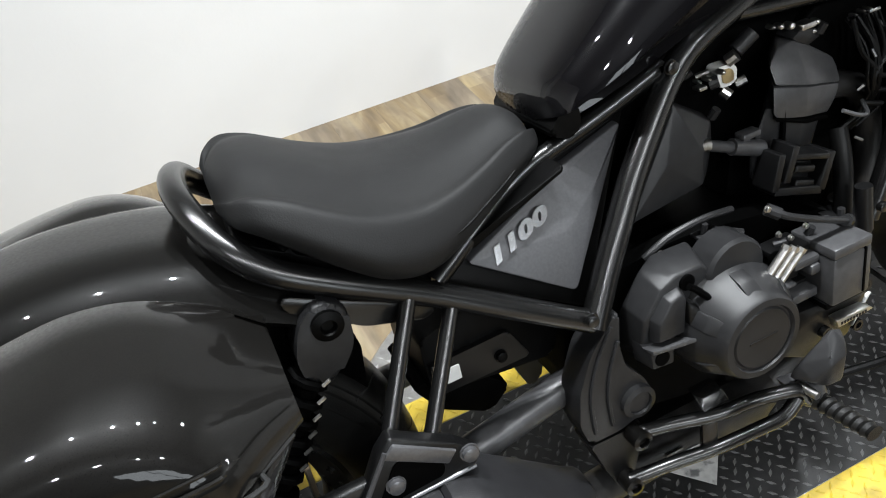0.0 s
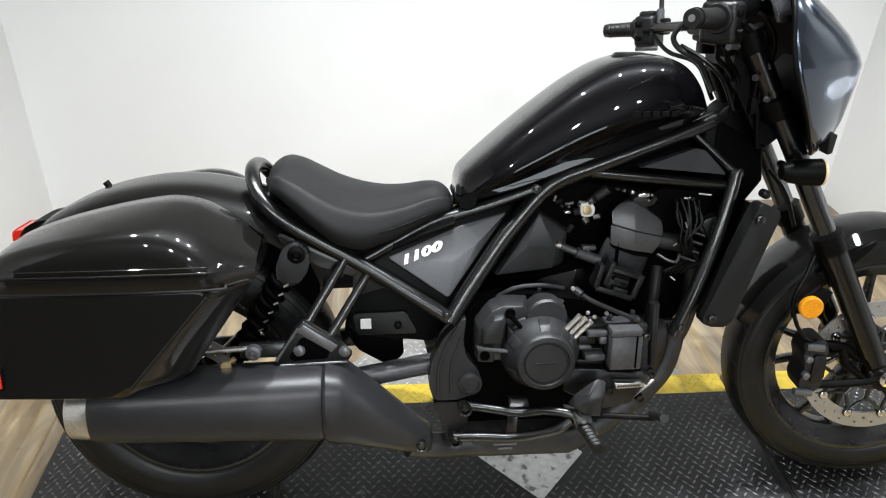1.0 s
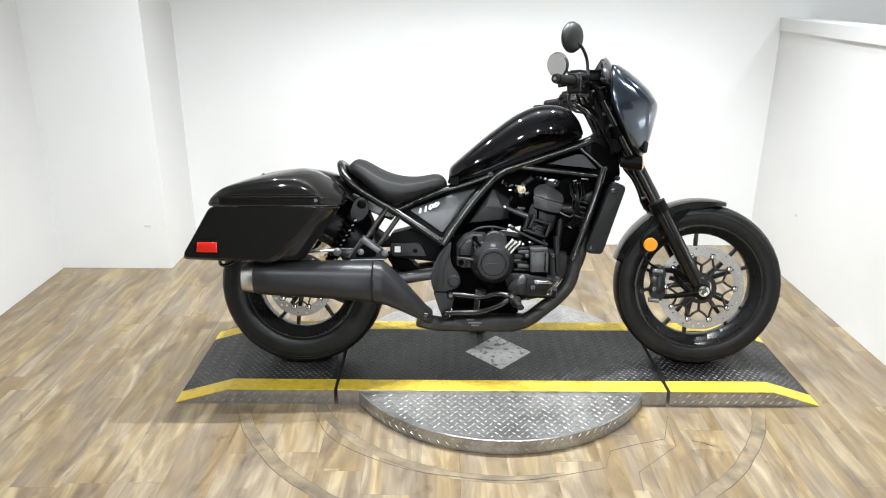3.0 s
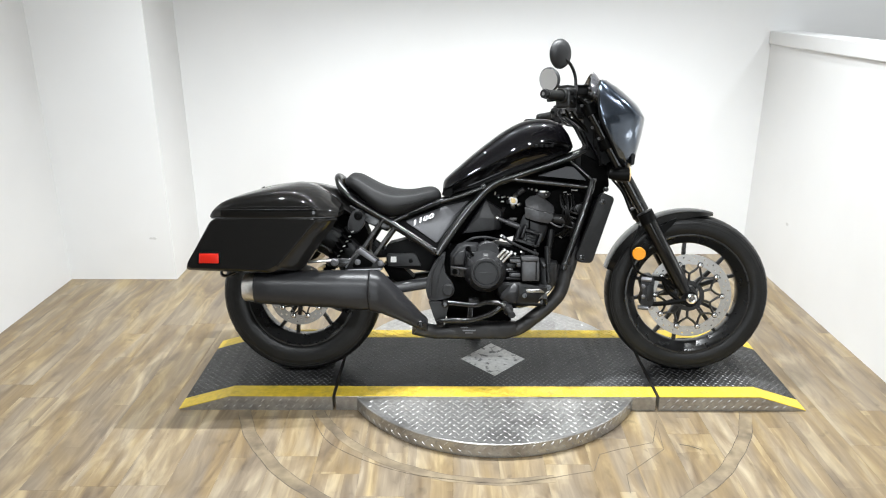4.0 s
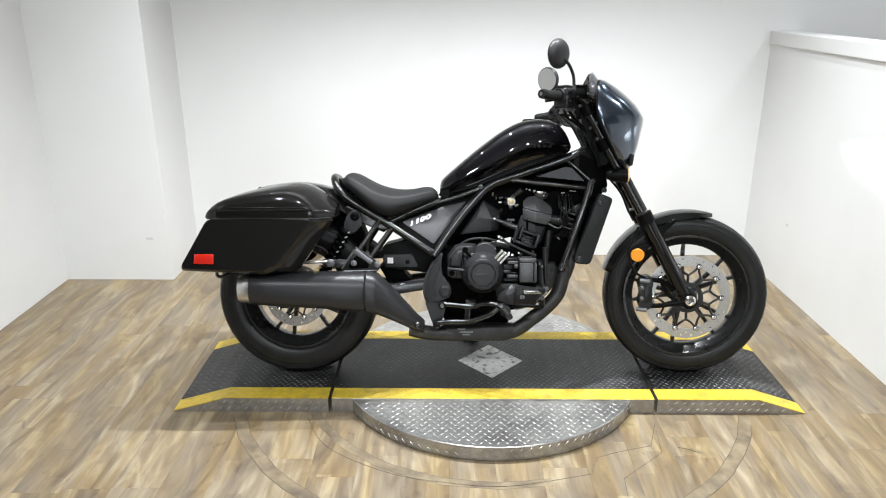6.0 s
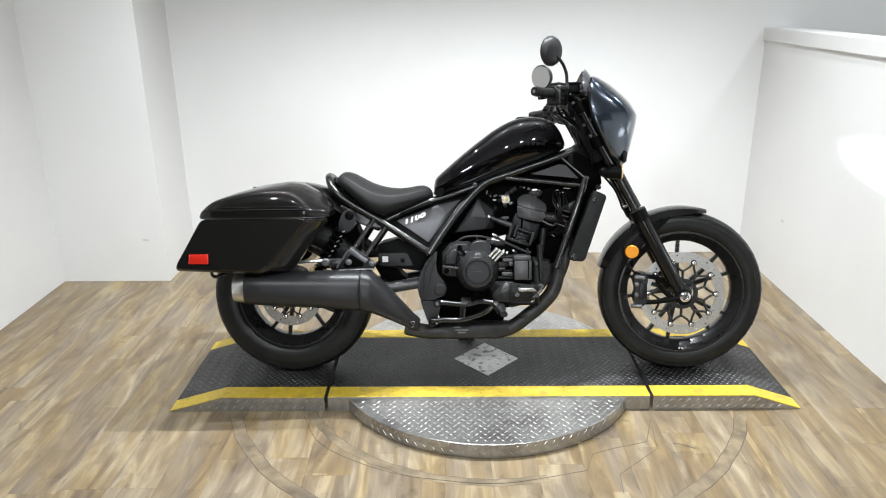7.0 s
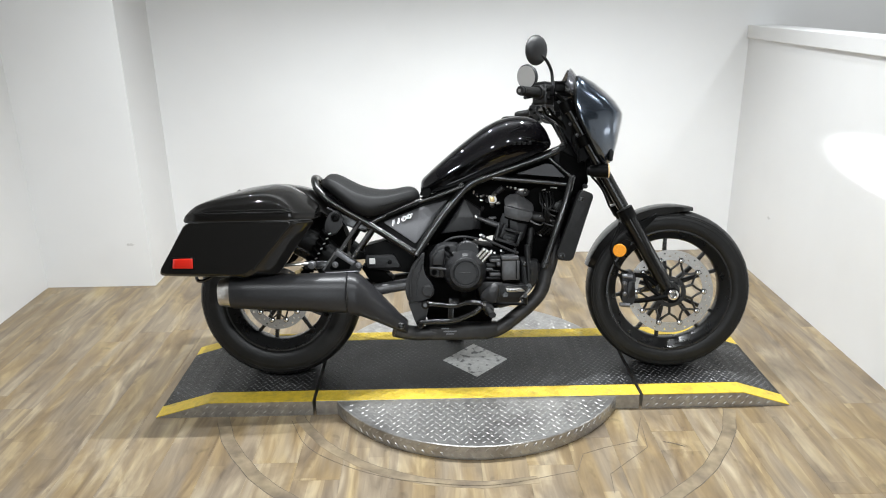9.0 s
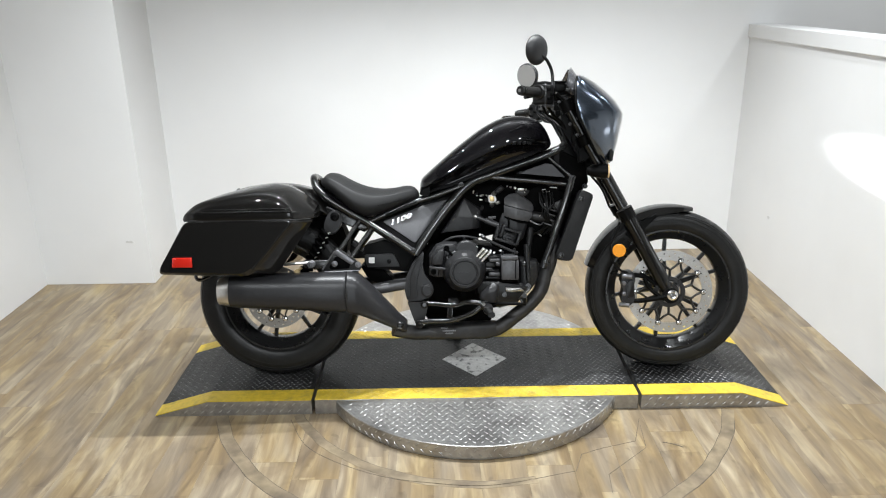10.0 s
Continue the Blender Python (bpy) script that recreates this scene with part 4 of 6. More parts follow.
bm = tube(bmesh.new(), [(-0.36, -0.1385, 0.652), (-0.335, -0.1295, 0.655), (-0.30, -0.1115, 0.662), (-0.275, -0.0995, 0.668), (-0.255, -0.0895, 0.674)], 0.0014, 6)
bp("seam", bm, PLASTIC, seat, "stitched seam")
bm = bmesh.new()
prism(bm, [(-0.56, 0.72), (-0.40, 0.60), (-0.37, 0.60), (-0.20, 0.665), (-0.20, 0.655), (-0.37, 0.588), (-0.41, 0.588), (-0.565, 0.705)], -0.10, 0.10, 0.004)
bp("seat_base", bm, PLASTIC, seat)

# side covers: the plane between the frame tubes leans inwards towards the top
def cover_y(x, z):
    return -0.096 + 0.068 * (x + 0.334) + 0.355 * (z - 0.592)


def cover_plate(outline, front, back, ridge=()):
    """A plate in the plane of the side cover, with raised points along a fold."""
    pts = [(x, cover_y(x, z) + d, z) for x, z in outline for d in (front, back)]
    return hull(bmesh.new(), pts + [(x, cover_y(x, z) + front - lift, z) for x, z, lift in ridge], 0.0015)


for side in (-1, 1):
    mir = (lambda b: b) if side < 0 else (lambda b: moved(b, Matrix.Scale(-1, 4, (0, 1, 0))))
    bm = cover_plate(rounded([(-0.385, 0.588), (-0.06, 0.700), (-0.205, 0.478)], 0.012), 0.012, 0.03)
    back = bp("side_cover", mir(bm), PLASTIC, None, "triangular side cover between the frame tubes")
    bm = cover_plate(rounded([(-0.336, 0.5905), (-0.255, 0.621), (-0.180, 0.648), (-0.092, 0.667), (-0.150, 0.588), (-0.216, 0.509)], 0.008), 0.0, 0.014,
                     [(-0.235, 0.560, 0.003), (-0.205, 0.578, 0.0045), (-0.155, 0.612, 0.0045), (-0.125, 0.636, 0.002)])
    bp("cover_panel", mir(bm), PANEL, back, "satin grey panel with a model number")
    bm = hull(bmesh.new(), [(-0.029, -0.074, 0.670), (0.030, -0.066, 0.627), (0.030, -0.066, 0.598), (0.004, -0.082, 0.600), (-0.002, -0.085, 0.556), (-0.115, -0.087, 0.544), (-0.055, -0.088, 0.604), (0.024, -0.062, 0.557),
                            (-0.031, -0.04, 0.676), (0.040, -0.04, 0.628), (0.034, -0.04, 0.556), (-0.122, -0.04, 0.539)], 0.002)
    bp("airbox_cover", mir(bm), ENGINE_GREY, None, "faceted dark grey airbox cover")
    bm = bmesh.new()
    prism(bm, rounded([(0.167, 0.763), (0.278, 0.798), (0.300, 0.795), (0.35, 0.745)], 0.006), -0.078, -0.06, 0.003)
    bp("upper_cover", mir(bm), COVER_DARK, None, "small triangular dark grey cover under the tank")


def lettering(text, size, m, mat, parent, name, label=""):
    data = bpy.data.curves.new(name, "FONT")
    data.body, data.size, data.extrude, data.shear, data.offset = text, size, 0.0022, 0.3, 0.0014
    data.align_x, data.align_y, data.space_character = "CENTER", "CENTER", 1.08
    ob = new(name, data)
    me = bpy.data.meshes.new_from_object(ob.evaluated_get(bpy.context.evaluated_depsgraph_get()))
    bpy.data.objects.remove(ob)
    me.transform(m)
    me.materials.append(mat)
    ob = new(name, me)
    ob.parent = parent
    return tagged(ob, label)


right_panel = [o for o in bike.children_recursive if o.name.startswith("cover_panel")][0]
lettering("1100", 0.0235, Matrix.Translation((-0.271, cover_y(-0.271, 0.596) - 0.0050, 0.596)) @ Matrix.Rotation(math.atan((cover_y(-0.26, 0.596) - cover_y(-0.28, 0.596)) / 0.02), 4, "Z") @ Matrix.Rotation(radians(-21), 4, "Y") @ Matrix.Rotation(radians(90 - 19.5), 4, "X") @ Matrix.Diagonal((1.72, 1, 1, 1)),
          LETTER, right_panel, "model_number", "silver number 1100")

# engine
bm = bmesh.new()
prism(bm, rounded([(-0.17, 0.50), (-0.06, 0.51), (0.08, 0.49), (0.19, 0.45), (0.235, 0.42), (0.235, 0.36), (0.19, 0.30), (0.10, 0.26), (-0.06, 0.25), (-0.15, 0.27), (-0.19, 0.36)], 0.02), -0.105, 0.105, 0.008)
# Filler block: closes see-through gaps that lie in shade.
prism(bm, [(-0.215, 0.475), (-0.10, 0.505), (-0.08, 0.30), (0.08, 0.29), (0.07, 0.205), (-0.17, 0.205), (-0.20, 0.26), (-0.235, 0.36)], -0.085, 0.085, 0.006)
engine = bp("engine", bm, VOID, None, "near-black parallel-twin engine block, the shade between parts put into its colour")


def two_sided(points):
    """The points of the near side, and the same on the far side."""
    return [*points, *[(x, -y, z) for x, y, z in points]]


def deep(points, back=-0.02):
    """Near-face points, and the same further in, narrowed to fit the camera's view."""
    return [*points, *[(0.19 + (x - 0.19) * 0.35, back, z) for x, y, z in points]]


# clutch side: stepped case, round cover, window panel with bosses
bm = hull(bmesh.new(), [(-0.163, -0.156, 0.418), (-0.161, -0.168, 0.462), (-0.136, -0.168, 0.498), (-0.112, -0.168, 0.508), (-0.074, -0.168, 0.507), (-0.045, -0.162, 0.468), (-0.06, -0.15, 0.385), (-0.146, -0.156, 0.386),
                        (-0.168, -0.09, 0.388), (-0.166, -0.13, 0.47), (-0.138, -0.13, 0.508), (-0.112, -0.12, 0.516), (-0.06, -0.12, 0.514), (-0.04, -0.09, 0.40)], 0.003)
case = bp("clutch_case", bm, ENGINE_GREY, engine, "dark grey faceted cast clutch case")
bm = hull(bmesh.new(), [(-0.157, -0.166, 0.432), (-0.154, -0.167, 0.464), (-0.133, -0.167, 0.490), (-0.112, -0.167, 0.494), (-0.104, -0.166, 0.484), (-0.112, -0.166, 0.432),
                        (-0.152, -0.182, 0.436), (-0.149, -0.182, 0.461), (-0.131, -0.181, 0.484), (-0.114, -0.180, 0.488), (-0.109, -0.180, 0.480), (-0.116, -0.182, 0.436)], 0.002)
bp("case_panel", bm, ENGINE_GREY, case)
bm = hull(bmesh.new(), [(-0.106, -0.166, 0.478), (-0.066, -0.166, 0.440), (-0.078, -0.166, 0.424), (-0.108, -0.166, 0.428), (-0.104, -0.178, 0.470), (-0.073, -0.186, 0.440), (-0.081, -0.186, 0.430), (-0.105, -0.180, 0.433)], 0.002)
bp("case_panel", bm, ENGINE, case)
bm = hull(bmesh.new(), [(-0.166, -0.16, 0.424), (-0.110, -0.168, 0.419), (-0.082, -0.172, 0.408), (-0.164, -0.184, 0.431), (-0.112, -0.188, 0.4265), (-0.082, -0.19, 0.416), (-0.164, -0.184, 0.424), (-0.112, -0.188, 0.420)], 0.0015)
bp("case_lip", bm, ENGINE_LIGHT, case, "lighter grey lip of the case")
bm = hull(bmesh.new(), [(-0.165, -0.14, 0.426), (-0.165, -0.14, 0.392), (-0.128, -0.14, 0.388), (-0.126, -0.14, 0.424), (-0.163, -0.178, 0.424), (-0.162, -0.178, 0.397), (-0.131, -0.178, 0.393), (-0.129, -0.178, 0.422)], 0.003)
bp("case_boss", bm, ENGINE_GREY, case, "square cast boss with a bolt hole")
bm = hull(bmesh.new(), [(-0.108, -0.13, 0.50), (-0.01, -0.13, 0.51), (0.036, -0.13, 0.46), (0.036, -0.13, 0.36), (-0.03, -0.13, 0.33), (-0.09, -0.13, 0.352), (-0.12, -0.13, 0.42),
                        (-0.084, -0.172, 0.474), (-0.02, -0.172, 0.490), (0.022, -0.176, 0.455), (0.022, -0.176, 0.37), (-0.03, -0.178, 0.342), (-0.09, -0.178, 0.362), (-0.106, -0.174, 0.42)], 0.006)
bp("inner_case", bm, ENGINE, case)
bm = lathe(bmesh.new(), [(0.080, -0.150), (0.078, -0.172), (0.071, -0.188), (0.065, -0.200), (0.0595, -0.213), (0.0575, -0.220), (0.0545, -0.2235), (0.0465, -0.2245), (0.0445, -0.220), (0.0425, -0.220), (0.040, -0.2225), (0.010, -0.2235)], (-0.035, 0, 0.410), 48)
clutch = bp("clutch_cover", bm, ENGINE_GREY, engine, "round dark grey clutch cover with a raised rim")
bp("clutch_mark", box(bmesh.new(), (-0.056, -0.2243, 0.4085), (-0.014, -0.2228, 0.4125), 0.0005, 1), ENGINE, clutch, "word mark drawn as a plain raised bar")
bm = bmesh.new()
for k in range(6):
    a = radians(-30 + 60 * k)
    u, v = math.cos(a), math.sin(a)
    hull(bm, [(-0.035 + r * u - w * v, y, 0.410 + r * v + w * u) for r, y in ((0.058, -0.213), (0.070, -0.196), (0.076, -0.178), (0.058, -0.178)) for w in (-0.011, 0.011)], 0.002)
each("cover_lug", bm, ENGINE_GREY, clutch)
# Raised near-black discs: the shade of bolt holes put into colour.
bm = bmesh.new()
for x, y, z in ((-0.148, -0.178, 0.409), (-0.099, -0.17, 0.494), (0.038, -0.168, 0.352), (-0.04, -0.17, 0.322), (0.043, -0.168, 0.46)):
    lathe(bm, [(0.0105, y + 0.01), (0.0105, y - 0.0012), (0.0075, y - 0.0016), (0.002, y - 0.0016)], (x, 0, z), 16)
each("case_bolt", bm, VOID, case, "raised near-black disc for the shade of a bolt hole")
# Near-black tube drawn for the shade in the case groove.
bm = tube(bmesh.new(), [(-0.103, -0.178, 0.494), (-0.092, -0.178, 0.484), (-0.075, -0.181, 0.464), (-0.062, -0.184, 0.448), (-0.070, -0.187, 0.434)], 0.0045, 8)
bp("case_channel", bm, VOID, case)
bm = lathe(bmesh.new(), [(0.043, -0.13), (0.043, -0.166), (0.039, -0.171), (0.01, -0.172)], (-0.026, 0, 0.478), 32)
bp("timing_cover", bm, ENGINE_GREY, case, "round dark grey timing cover")
bm = tube(bmesh.new(), [(-0.060, -0.178, 0.468), (-0.045, -0.180, 0.4735), (-0.025, -0.181, 0.4755), (-0.006, -0.180, 0.4725)], 0.0022, 8)
bp("bright_rim", bm, STEEL_DARK, case, "lighter rim of the timing cover")
bm = bmesh.new()
for k in range(3):
    a = Vector((0.004 + 0.0115 * k, -0.184, 0.458 - 0.0065 * k))
    b = a + Vector((0.029, -0.002, 0.032))
    rod(bm, a, b, 0.0052, 14)
    rod(bm, b, b + Vector((0.004, 0, 0.0045)), 0.0062, 6)
each("bright_stud", bm, STEEL, engine, "bright steel stud")

# cylinder head and block
bm = bmesh.new()
hull(bm, deep([(0.122, -0.074, 0.6545), (0.120, -0.08, 0.6465), (0.169, -0.086, 0.6325), (0.229, -0.08, 0.6175), (0.233, -0.07, 0.6265),
               (0.12, -0.069, 0.6705), (0.14, -0.06, 0.6855), (0.171, -0.058, 0.6875), (0.184, -0.059, 0.6805), (0.232, -0.064, 0.6465)]), 0.0025)
head = bp("cylinder_head_cover", bm, ENGINE_LIGHT, engine, "faceted grey cylinder head cover")
bm = bmesh.new()
hull(bm, deep([(0.118, -0.0785, 0.6445), (0.168, -0.0845, 0.6305), (0.229, -0.0785, 0.6155), (0.120, -0.0765, 0.606), (0.128, -0.0775, 0.598), (0.170, -0.0815, 0.588), (0.212, -0.077, 0.580), (0.226, -0.076, 0.598)]), 0.002)
bp("head_band", bm, ENGINE_LIGHT, head)
bm = bmesh.new()
hull(bm, deep([(0.113, -0.07, 0.6155), (0.165, -0.078, 0.6025), (0.212, -0.069, 0.5925), (0.208, -0.06, 0.5585), (0.196, -0.062, 0.5185), (0.173, -0.07, 0.4985), (0.093, -0.062, 0.5185), (0.093, -0.062, 0.5465), (0.102, -0.066, 0.5865)]), 0.002)
# Near-black band that draws the dark slot under the head.
bm2 = hull(bmesh.new(), deep([(0.119, -0.0775, 0.603), (0.170, -0.0825, 0.585), (0.212, -0.078, 0.577), (0.124, -0.0775, 0.596), (0.170, -0.0825, 0.579), (0.211, -0.078, 0.5715)]), 0.001)
bp("head_gasket", bm2, VOID, head, "thin near-black band for the dark slot under the head")
block = bp("cylinder_block", bm, ENGINE_GREY, engine, "dark grey cylinder block")
bm = bmesh.new()
rod(bm, (0.138, -0.0755, 0.6075), (0.137, -0.074, 0.5465), 0.0035, 8)
bp("block_rib", bm, VOID, block)
# Near-black filler below the block, for the shade there.
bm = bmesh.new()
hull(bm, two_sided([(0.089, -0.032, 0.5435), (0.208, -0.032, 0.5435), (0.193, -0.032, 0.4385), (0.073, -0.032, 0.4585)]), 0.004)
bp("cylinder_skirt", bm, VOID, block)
# ribbed bracket on the cylinder
bm = bmesh.new()
for a, b, r in (((0.097, 0.571), (0.085, 0.522), 0.0055), ((0.120, 0.575), (0.104, 0.528), 0.0055), ((0.180, 0.546), (0.163, 0.496), 0.006), ((0.085, 0.522), (0.163, 0.496), 0.0055), ((0.118, 0.560), (0.176, 0.541), 0.004)):
    d = (Vector(b) - Vector(a)).normalized() * 0.5
    n = Vector((-d.y, d.x)) * 2 * r
    prism(bm, [tuple(Vector(a) + n), tuple(Vector(b) + n), tuple(Vector(b) - n), tuple(Vector(a) - n)], -0.117, -0.08, 0.0015)
bp("coil_bracket", bm, ENGINE, engine, "ribbed black bracket on the cylinder")
bm = bmesh.new()
prism(bm, [(0.120, 0.549), (0.162, 0.535), (0.154, 0.503), (0.108, 0.518)], -0.100, -0.07, 0.002)
for z in (0.0, -0.021):
    prism(bm, [(0.124, 0.545 + z), (0.156, 0.534 + z), (0.154, 0.524 + z), (0.120, 0.535 + z)], -0.113, -0.08, 0.003)
bp("coil_pack", bm, ENGINE, engine, "black ribbed coil pack")

# sensor box, cooler, pump and lower plate
bm = bmesh.new()
box(bm, (0.0996, -0.199, 0.3779), (0.1626, -0.124, 0.4499), 0.004)
box_ob = bp("sensor_box", bm, ENGINE_LIGHT, engine, "grey box with a stepped lid")
bm = bmesh.new()
box(bm, (0.0976, -0.201, 0.4509), (0.1596, -0.129, 0.4659), 0.003)
bp("box_lid", bm, ENGINE_LIGHT, box_ob, "light grey stepped lid")
bm = bmesh.new()
box(bm, (0.0976, -0.192, 0.3699), (0.1666, -0.134, 0.3789), 0.002)
box(bm, (0.1486, -0.2005, 0.3819), (0.1526, -0.194, 0.4499), 0.001)
each("box_seam", bm, VOID, box_ob)
bm = bmesh.new()
for lo, hi in (((0.0566, -0.179, 0.4419), (0.0966, -0.124, 0.4539)), ((0.0426, -0.172, 0.4129), (0.0686, -0.124, 0.4189)), ((0.0546, -0.179, 0.3899), (0.0956, -0.124, 0.4039)), ((0.0806, -0.182, 0.4269), (0.0956, -0.134, 0.4419))):
    box(bm, lo, hi, 0.003)
each("cooler_fin", bm, ENGINE_LIGHT, engine, "grey oil cooler fin")
bm = bmesh.new()
for lo, hi in (((0.0426, -0.166, 0.3759), (0.0976, -0.124, 0.3879)), ((0.0426, -0.164, 0.4059), (0.0936, -0.124, 0.4119)), ((0.0426, -0.164, 0.4199), (0.0786, -0.124, 0.4399)), ((0.0426, -0.164, 0.4539), (0.0966, -0.124, 0.4639))):
    box(bm, lo, hi, 0.003)
each("cooler_body", bm, ENGINE, engine)
bm = bmesh.new()
hull(bm, [(0.1746, -0.149, 0.4419), (0.2346, -0.139, 0.4339), (0.2446, -0.129, 0.4019), (0.2356, -0.134, 0.3669), (0.2086, -0.149, 0.3289), (0.1806, -0.149, 0.3119), (0.1746, -0.152, 0.3519),
          (0.1686, -0.094, 0.4569), (0.2436, -0.094, 0.4419), (0.2506, -0.094, 0.4019), (0.2406, -0.094, 0.3519), (0.2086, -0.094, 0.3119), (0.1686, -0.094, 0.3019), (0.2036, -0.156, 0.4019), (0.1936, -0.156, 0.3519)], 0.003)
pump = bp("water_pump_cover", bm, ENGINE, engine, "faceted black water pump cover")
bm = bmesh.new()
rod(bm, (0.1956, -0.152, 0.5019), (0.1976, -0.156, 0.4379), 0.011, 14)
rod(bm, (0.1976, -0.156, 0.4379), (0.2016, -0.156, 0.3679), 0.0085, 14)
bp("pump_pipe", bm, ENGINE, pump)
bm = bmesh.new()
lathe(bm, [(0.011, -0.14), (0.011, -0.164), (0.006, -0.164), (0.006, -0.158)], (0.2, 0, 0.348), 16)
lathe(bm, [(0.008, -0.14), (0.008, -0.161), (0.005, -0.162)], (0.186, 0, 0.43), 12)
each("pump_bolt", bm, FRAME, pump)
bm = bmesh.new()
hull(bm, [(0.0061, -0.168, 0.371), (0.0981, -0.176, 0.369), (0.1121, -0.178, 0.36), (0.1741, -0.178, 0.353), (0.1981, -0.168, 0.346), (0.1601, -0.173, 0.289), (0.1011, -0.173, 0.277), (0.0181, -0.173, 0.321),
          (-0.0019, -0.108, 0.378), (0.1981, -0.108, 0.368), (0.2081, -0.108, 0.333), (0.1581, -0.108, 0.273), (0.0981, -0.108, 0.258), (0.0081, -0.108, 0.303)], 0.003)
low = bp("lower_case", bm, ENGINE, engine, "black lower crankcase cover")
bm = bmesh.new()
hull(bm, [(0.1121, -0.181, 0.3505), (0.1681, -0.181, 0.3475), (0.1871, -0.177, 0.331), (0.1171, -0.181, 0.331), (0.1121, -0.196, 0.349), (0.1681, -0.196, 0.346), (0.1811, -0.193, 0.336), (0.1171, -0.196, 0.335)], 0.0015)
bp("serial_pad", bm, STEEL, low, "bright bare metal pad")
bm = bmesh.new()
for k in range(9):
    box(bm, (0.120 + 0.0052 * k, -0.1968, 0.339), (0.1230 + 0.0052 * k, -0.1955, 0.343), 0)
bp("pad_marks", bm, ENGINE, low, "stamped marks drawn as plain bars")
bm = bmesh.new()
hull(bm, [(0.1631, -0.168, 0.296), (0.1631, -0.178, 0.305), (0.2061, -0.168, 0.338), (0.2101, -0.163, 0.331), (0.1631, -0.158, 0.3), (0.1981, -0.158, 0.338)], 0.001)
bp("case_edge", bm, STEEL_DARK, low, "bare metal edge")
bm = bmesh.new()
for x, y, z in ((0.1111, -0.178, 0.321), (0.1791, -0.168, 0.296)):
    lathe(bm, [(0.009, y + 0.01), (0.009, y - 0.006), (0.005, y - 0.006), (0.005, y - 0.002)], (x, 0, z), 14)
each("lower_bolt", bm, FRAME, low)
bm = bmesh.new()
tube(bm, [(0.222, -0.085, 0.555), (0.212, -0.105, 0.51), (0.204, -0.115, 0.45), (0.204, -0.115, 0.37)], 0.0125, 12)
bp("coolant_hose", bm, HOSE, engine, "black coolant hose")
bm = bmesh.new()
hull(bm, [(0.013, -0.21, 0.3135), (0.023, -0.22, 0.3385), (0.047, -0.225, 0.3595), (0.065, -0.227, 0.3785), (0.085, -0.225, 0.3695), (0.088, -0.22, 0.3485), (0.082, -0.215, 0.2965), (0.053, -0.215, 0.2985),
          (0.049, -0.25, 0.3445), (0.072, -0.248, 0.3455), (0.079, -0.241, 0.3575), (0.047, -0.243, 0.3505), (0.027, -0.24, 0.3195), (0.072, -0.245, 0.3035), (0.047, -0.245, 0.3055)], 0.003)
bp("sprocket_cover", bm, ENGINE_GREY, engine, "faceted grey lever cover")
for side in (-1, 1):
    bm = tube(bmesh.new(), [(0.23, 0.04 * side, 0.60), (0.29, 0.045 * side, 0.585), (0.315, 0.05 * side, 0.53), (0.305, 0.06 * side, 0.43), (0.27, 0.05 * side, 0.33)], 0.019, 14)
    bp("header_pipe", bm, PIPE, None, "sooty black exhaust header pipe")

# throttle rod, valve, fittings, lines and wiring
bm = bmesh.new()
rod(bm, (0.014, -0.075, 0.602), (0.056, -0.078, 0.585), 0.0075, 14)
rod(bm, (0.050, -0.078, 0.588), (0.098, -0.078, 0.569), 0.011, 16)
rod(bm, (0.072, -0.078, 0.583), (0.074, -0.080, 0.598), 0.005, 10)
box(bm, (0.060, -0.090, 0.594), (0.088, -0.072, 0.603), 0.002)
throttle = bp("throttle_housing", bm, ENGINE_LIGHT, engine, "grey throttle linkage rod and tee")
bm = bmesh.new()
lathe(bm, [(0.0085, 0.006), (0.0085, 0.014), (0.005, 0.018)], (0, 0, 0), 12, axis="x")
bp("rod_tip", moved(bm, Matrix.Translation((0.022, -0.075, 0.599)) @ Matrix.Rotation(radians(200), 4, "Y")), STEEL, throttle, "bright rod end")
bm = bmesh.new()
prism(bm, rounded([(0.062, 0.681), (0.090, 0.680), (0.096, 0.664), (0.090, 0.652), (0.066, 0.652)], 0.006), -0.042, -0.02, 0.002)
valve = bp("valve_body", bm, LABEL, engine, "pale plated valve body with a gold face")
bm = bmesh.new()
prism(bm, rounded([(0.068, 0.676), (0.084, 0.675), (0.088, 0.663), (0.084, 0.657), (0.070, 0.658)], 0.004), -0.045, -0.041, 0.001)
bp("valve_face", bm, BRASS, valve, "gold face plate")
bm = bmesh.new()
rod(bm, (0.082, -0.038, 0.683), (0.09, -0.046, 0.691), 0.0085, 10)
rod(bm, (0.074, -0.036, 0.647), (0.08, -0.044, 0.639), 0.0075, 10)
rod(bm, (0.094, -0.038, 0.649), (0.106, -0.044, 0.654), 0.006, 8)
box(bm, (0.03, -0.048, 0.661), (0.042, -0.033, 0.666), 0.001)
rod(bm, (0.032, -0.038, 0.679), (0.046, -0.046, 0.683), 0.0035, 8)
rod(bm, (0.006, -0.048, 0.689), (0.008, -0.052, 0.701), 0.0028, 8)
box(bm, (0.174, -0.068, 0.698), (0.198, -0.048, 0.706), 0.002)
each("valve_fitting", bm, STEEL, engine, "bright steel fitting")
bm = bmesh.new()
rod(bm, (0.096, -0.038, 0.693), (0.118, -0.044, 0.711), 0.0105, 12)
rod(bm, (0.054, -0.036, 0.661), (0.064, -0.042, 0.664), 0.008, 10)
rod(bm, (0.014, -0.038, 0.683), (0.022, -0.044, 0.689), 0.004, 8)
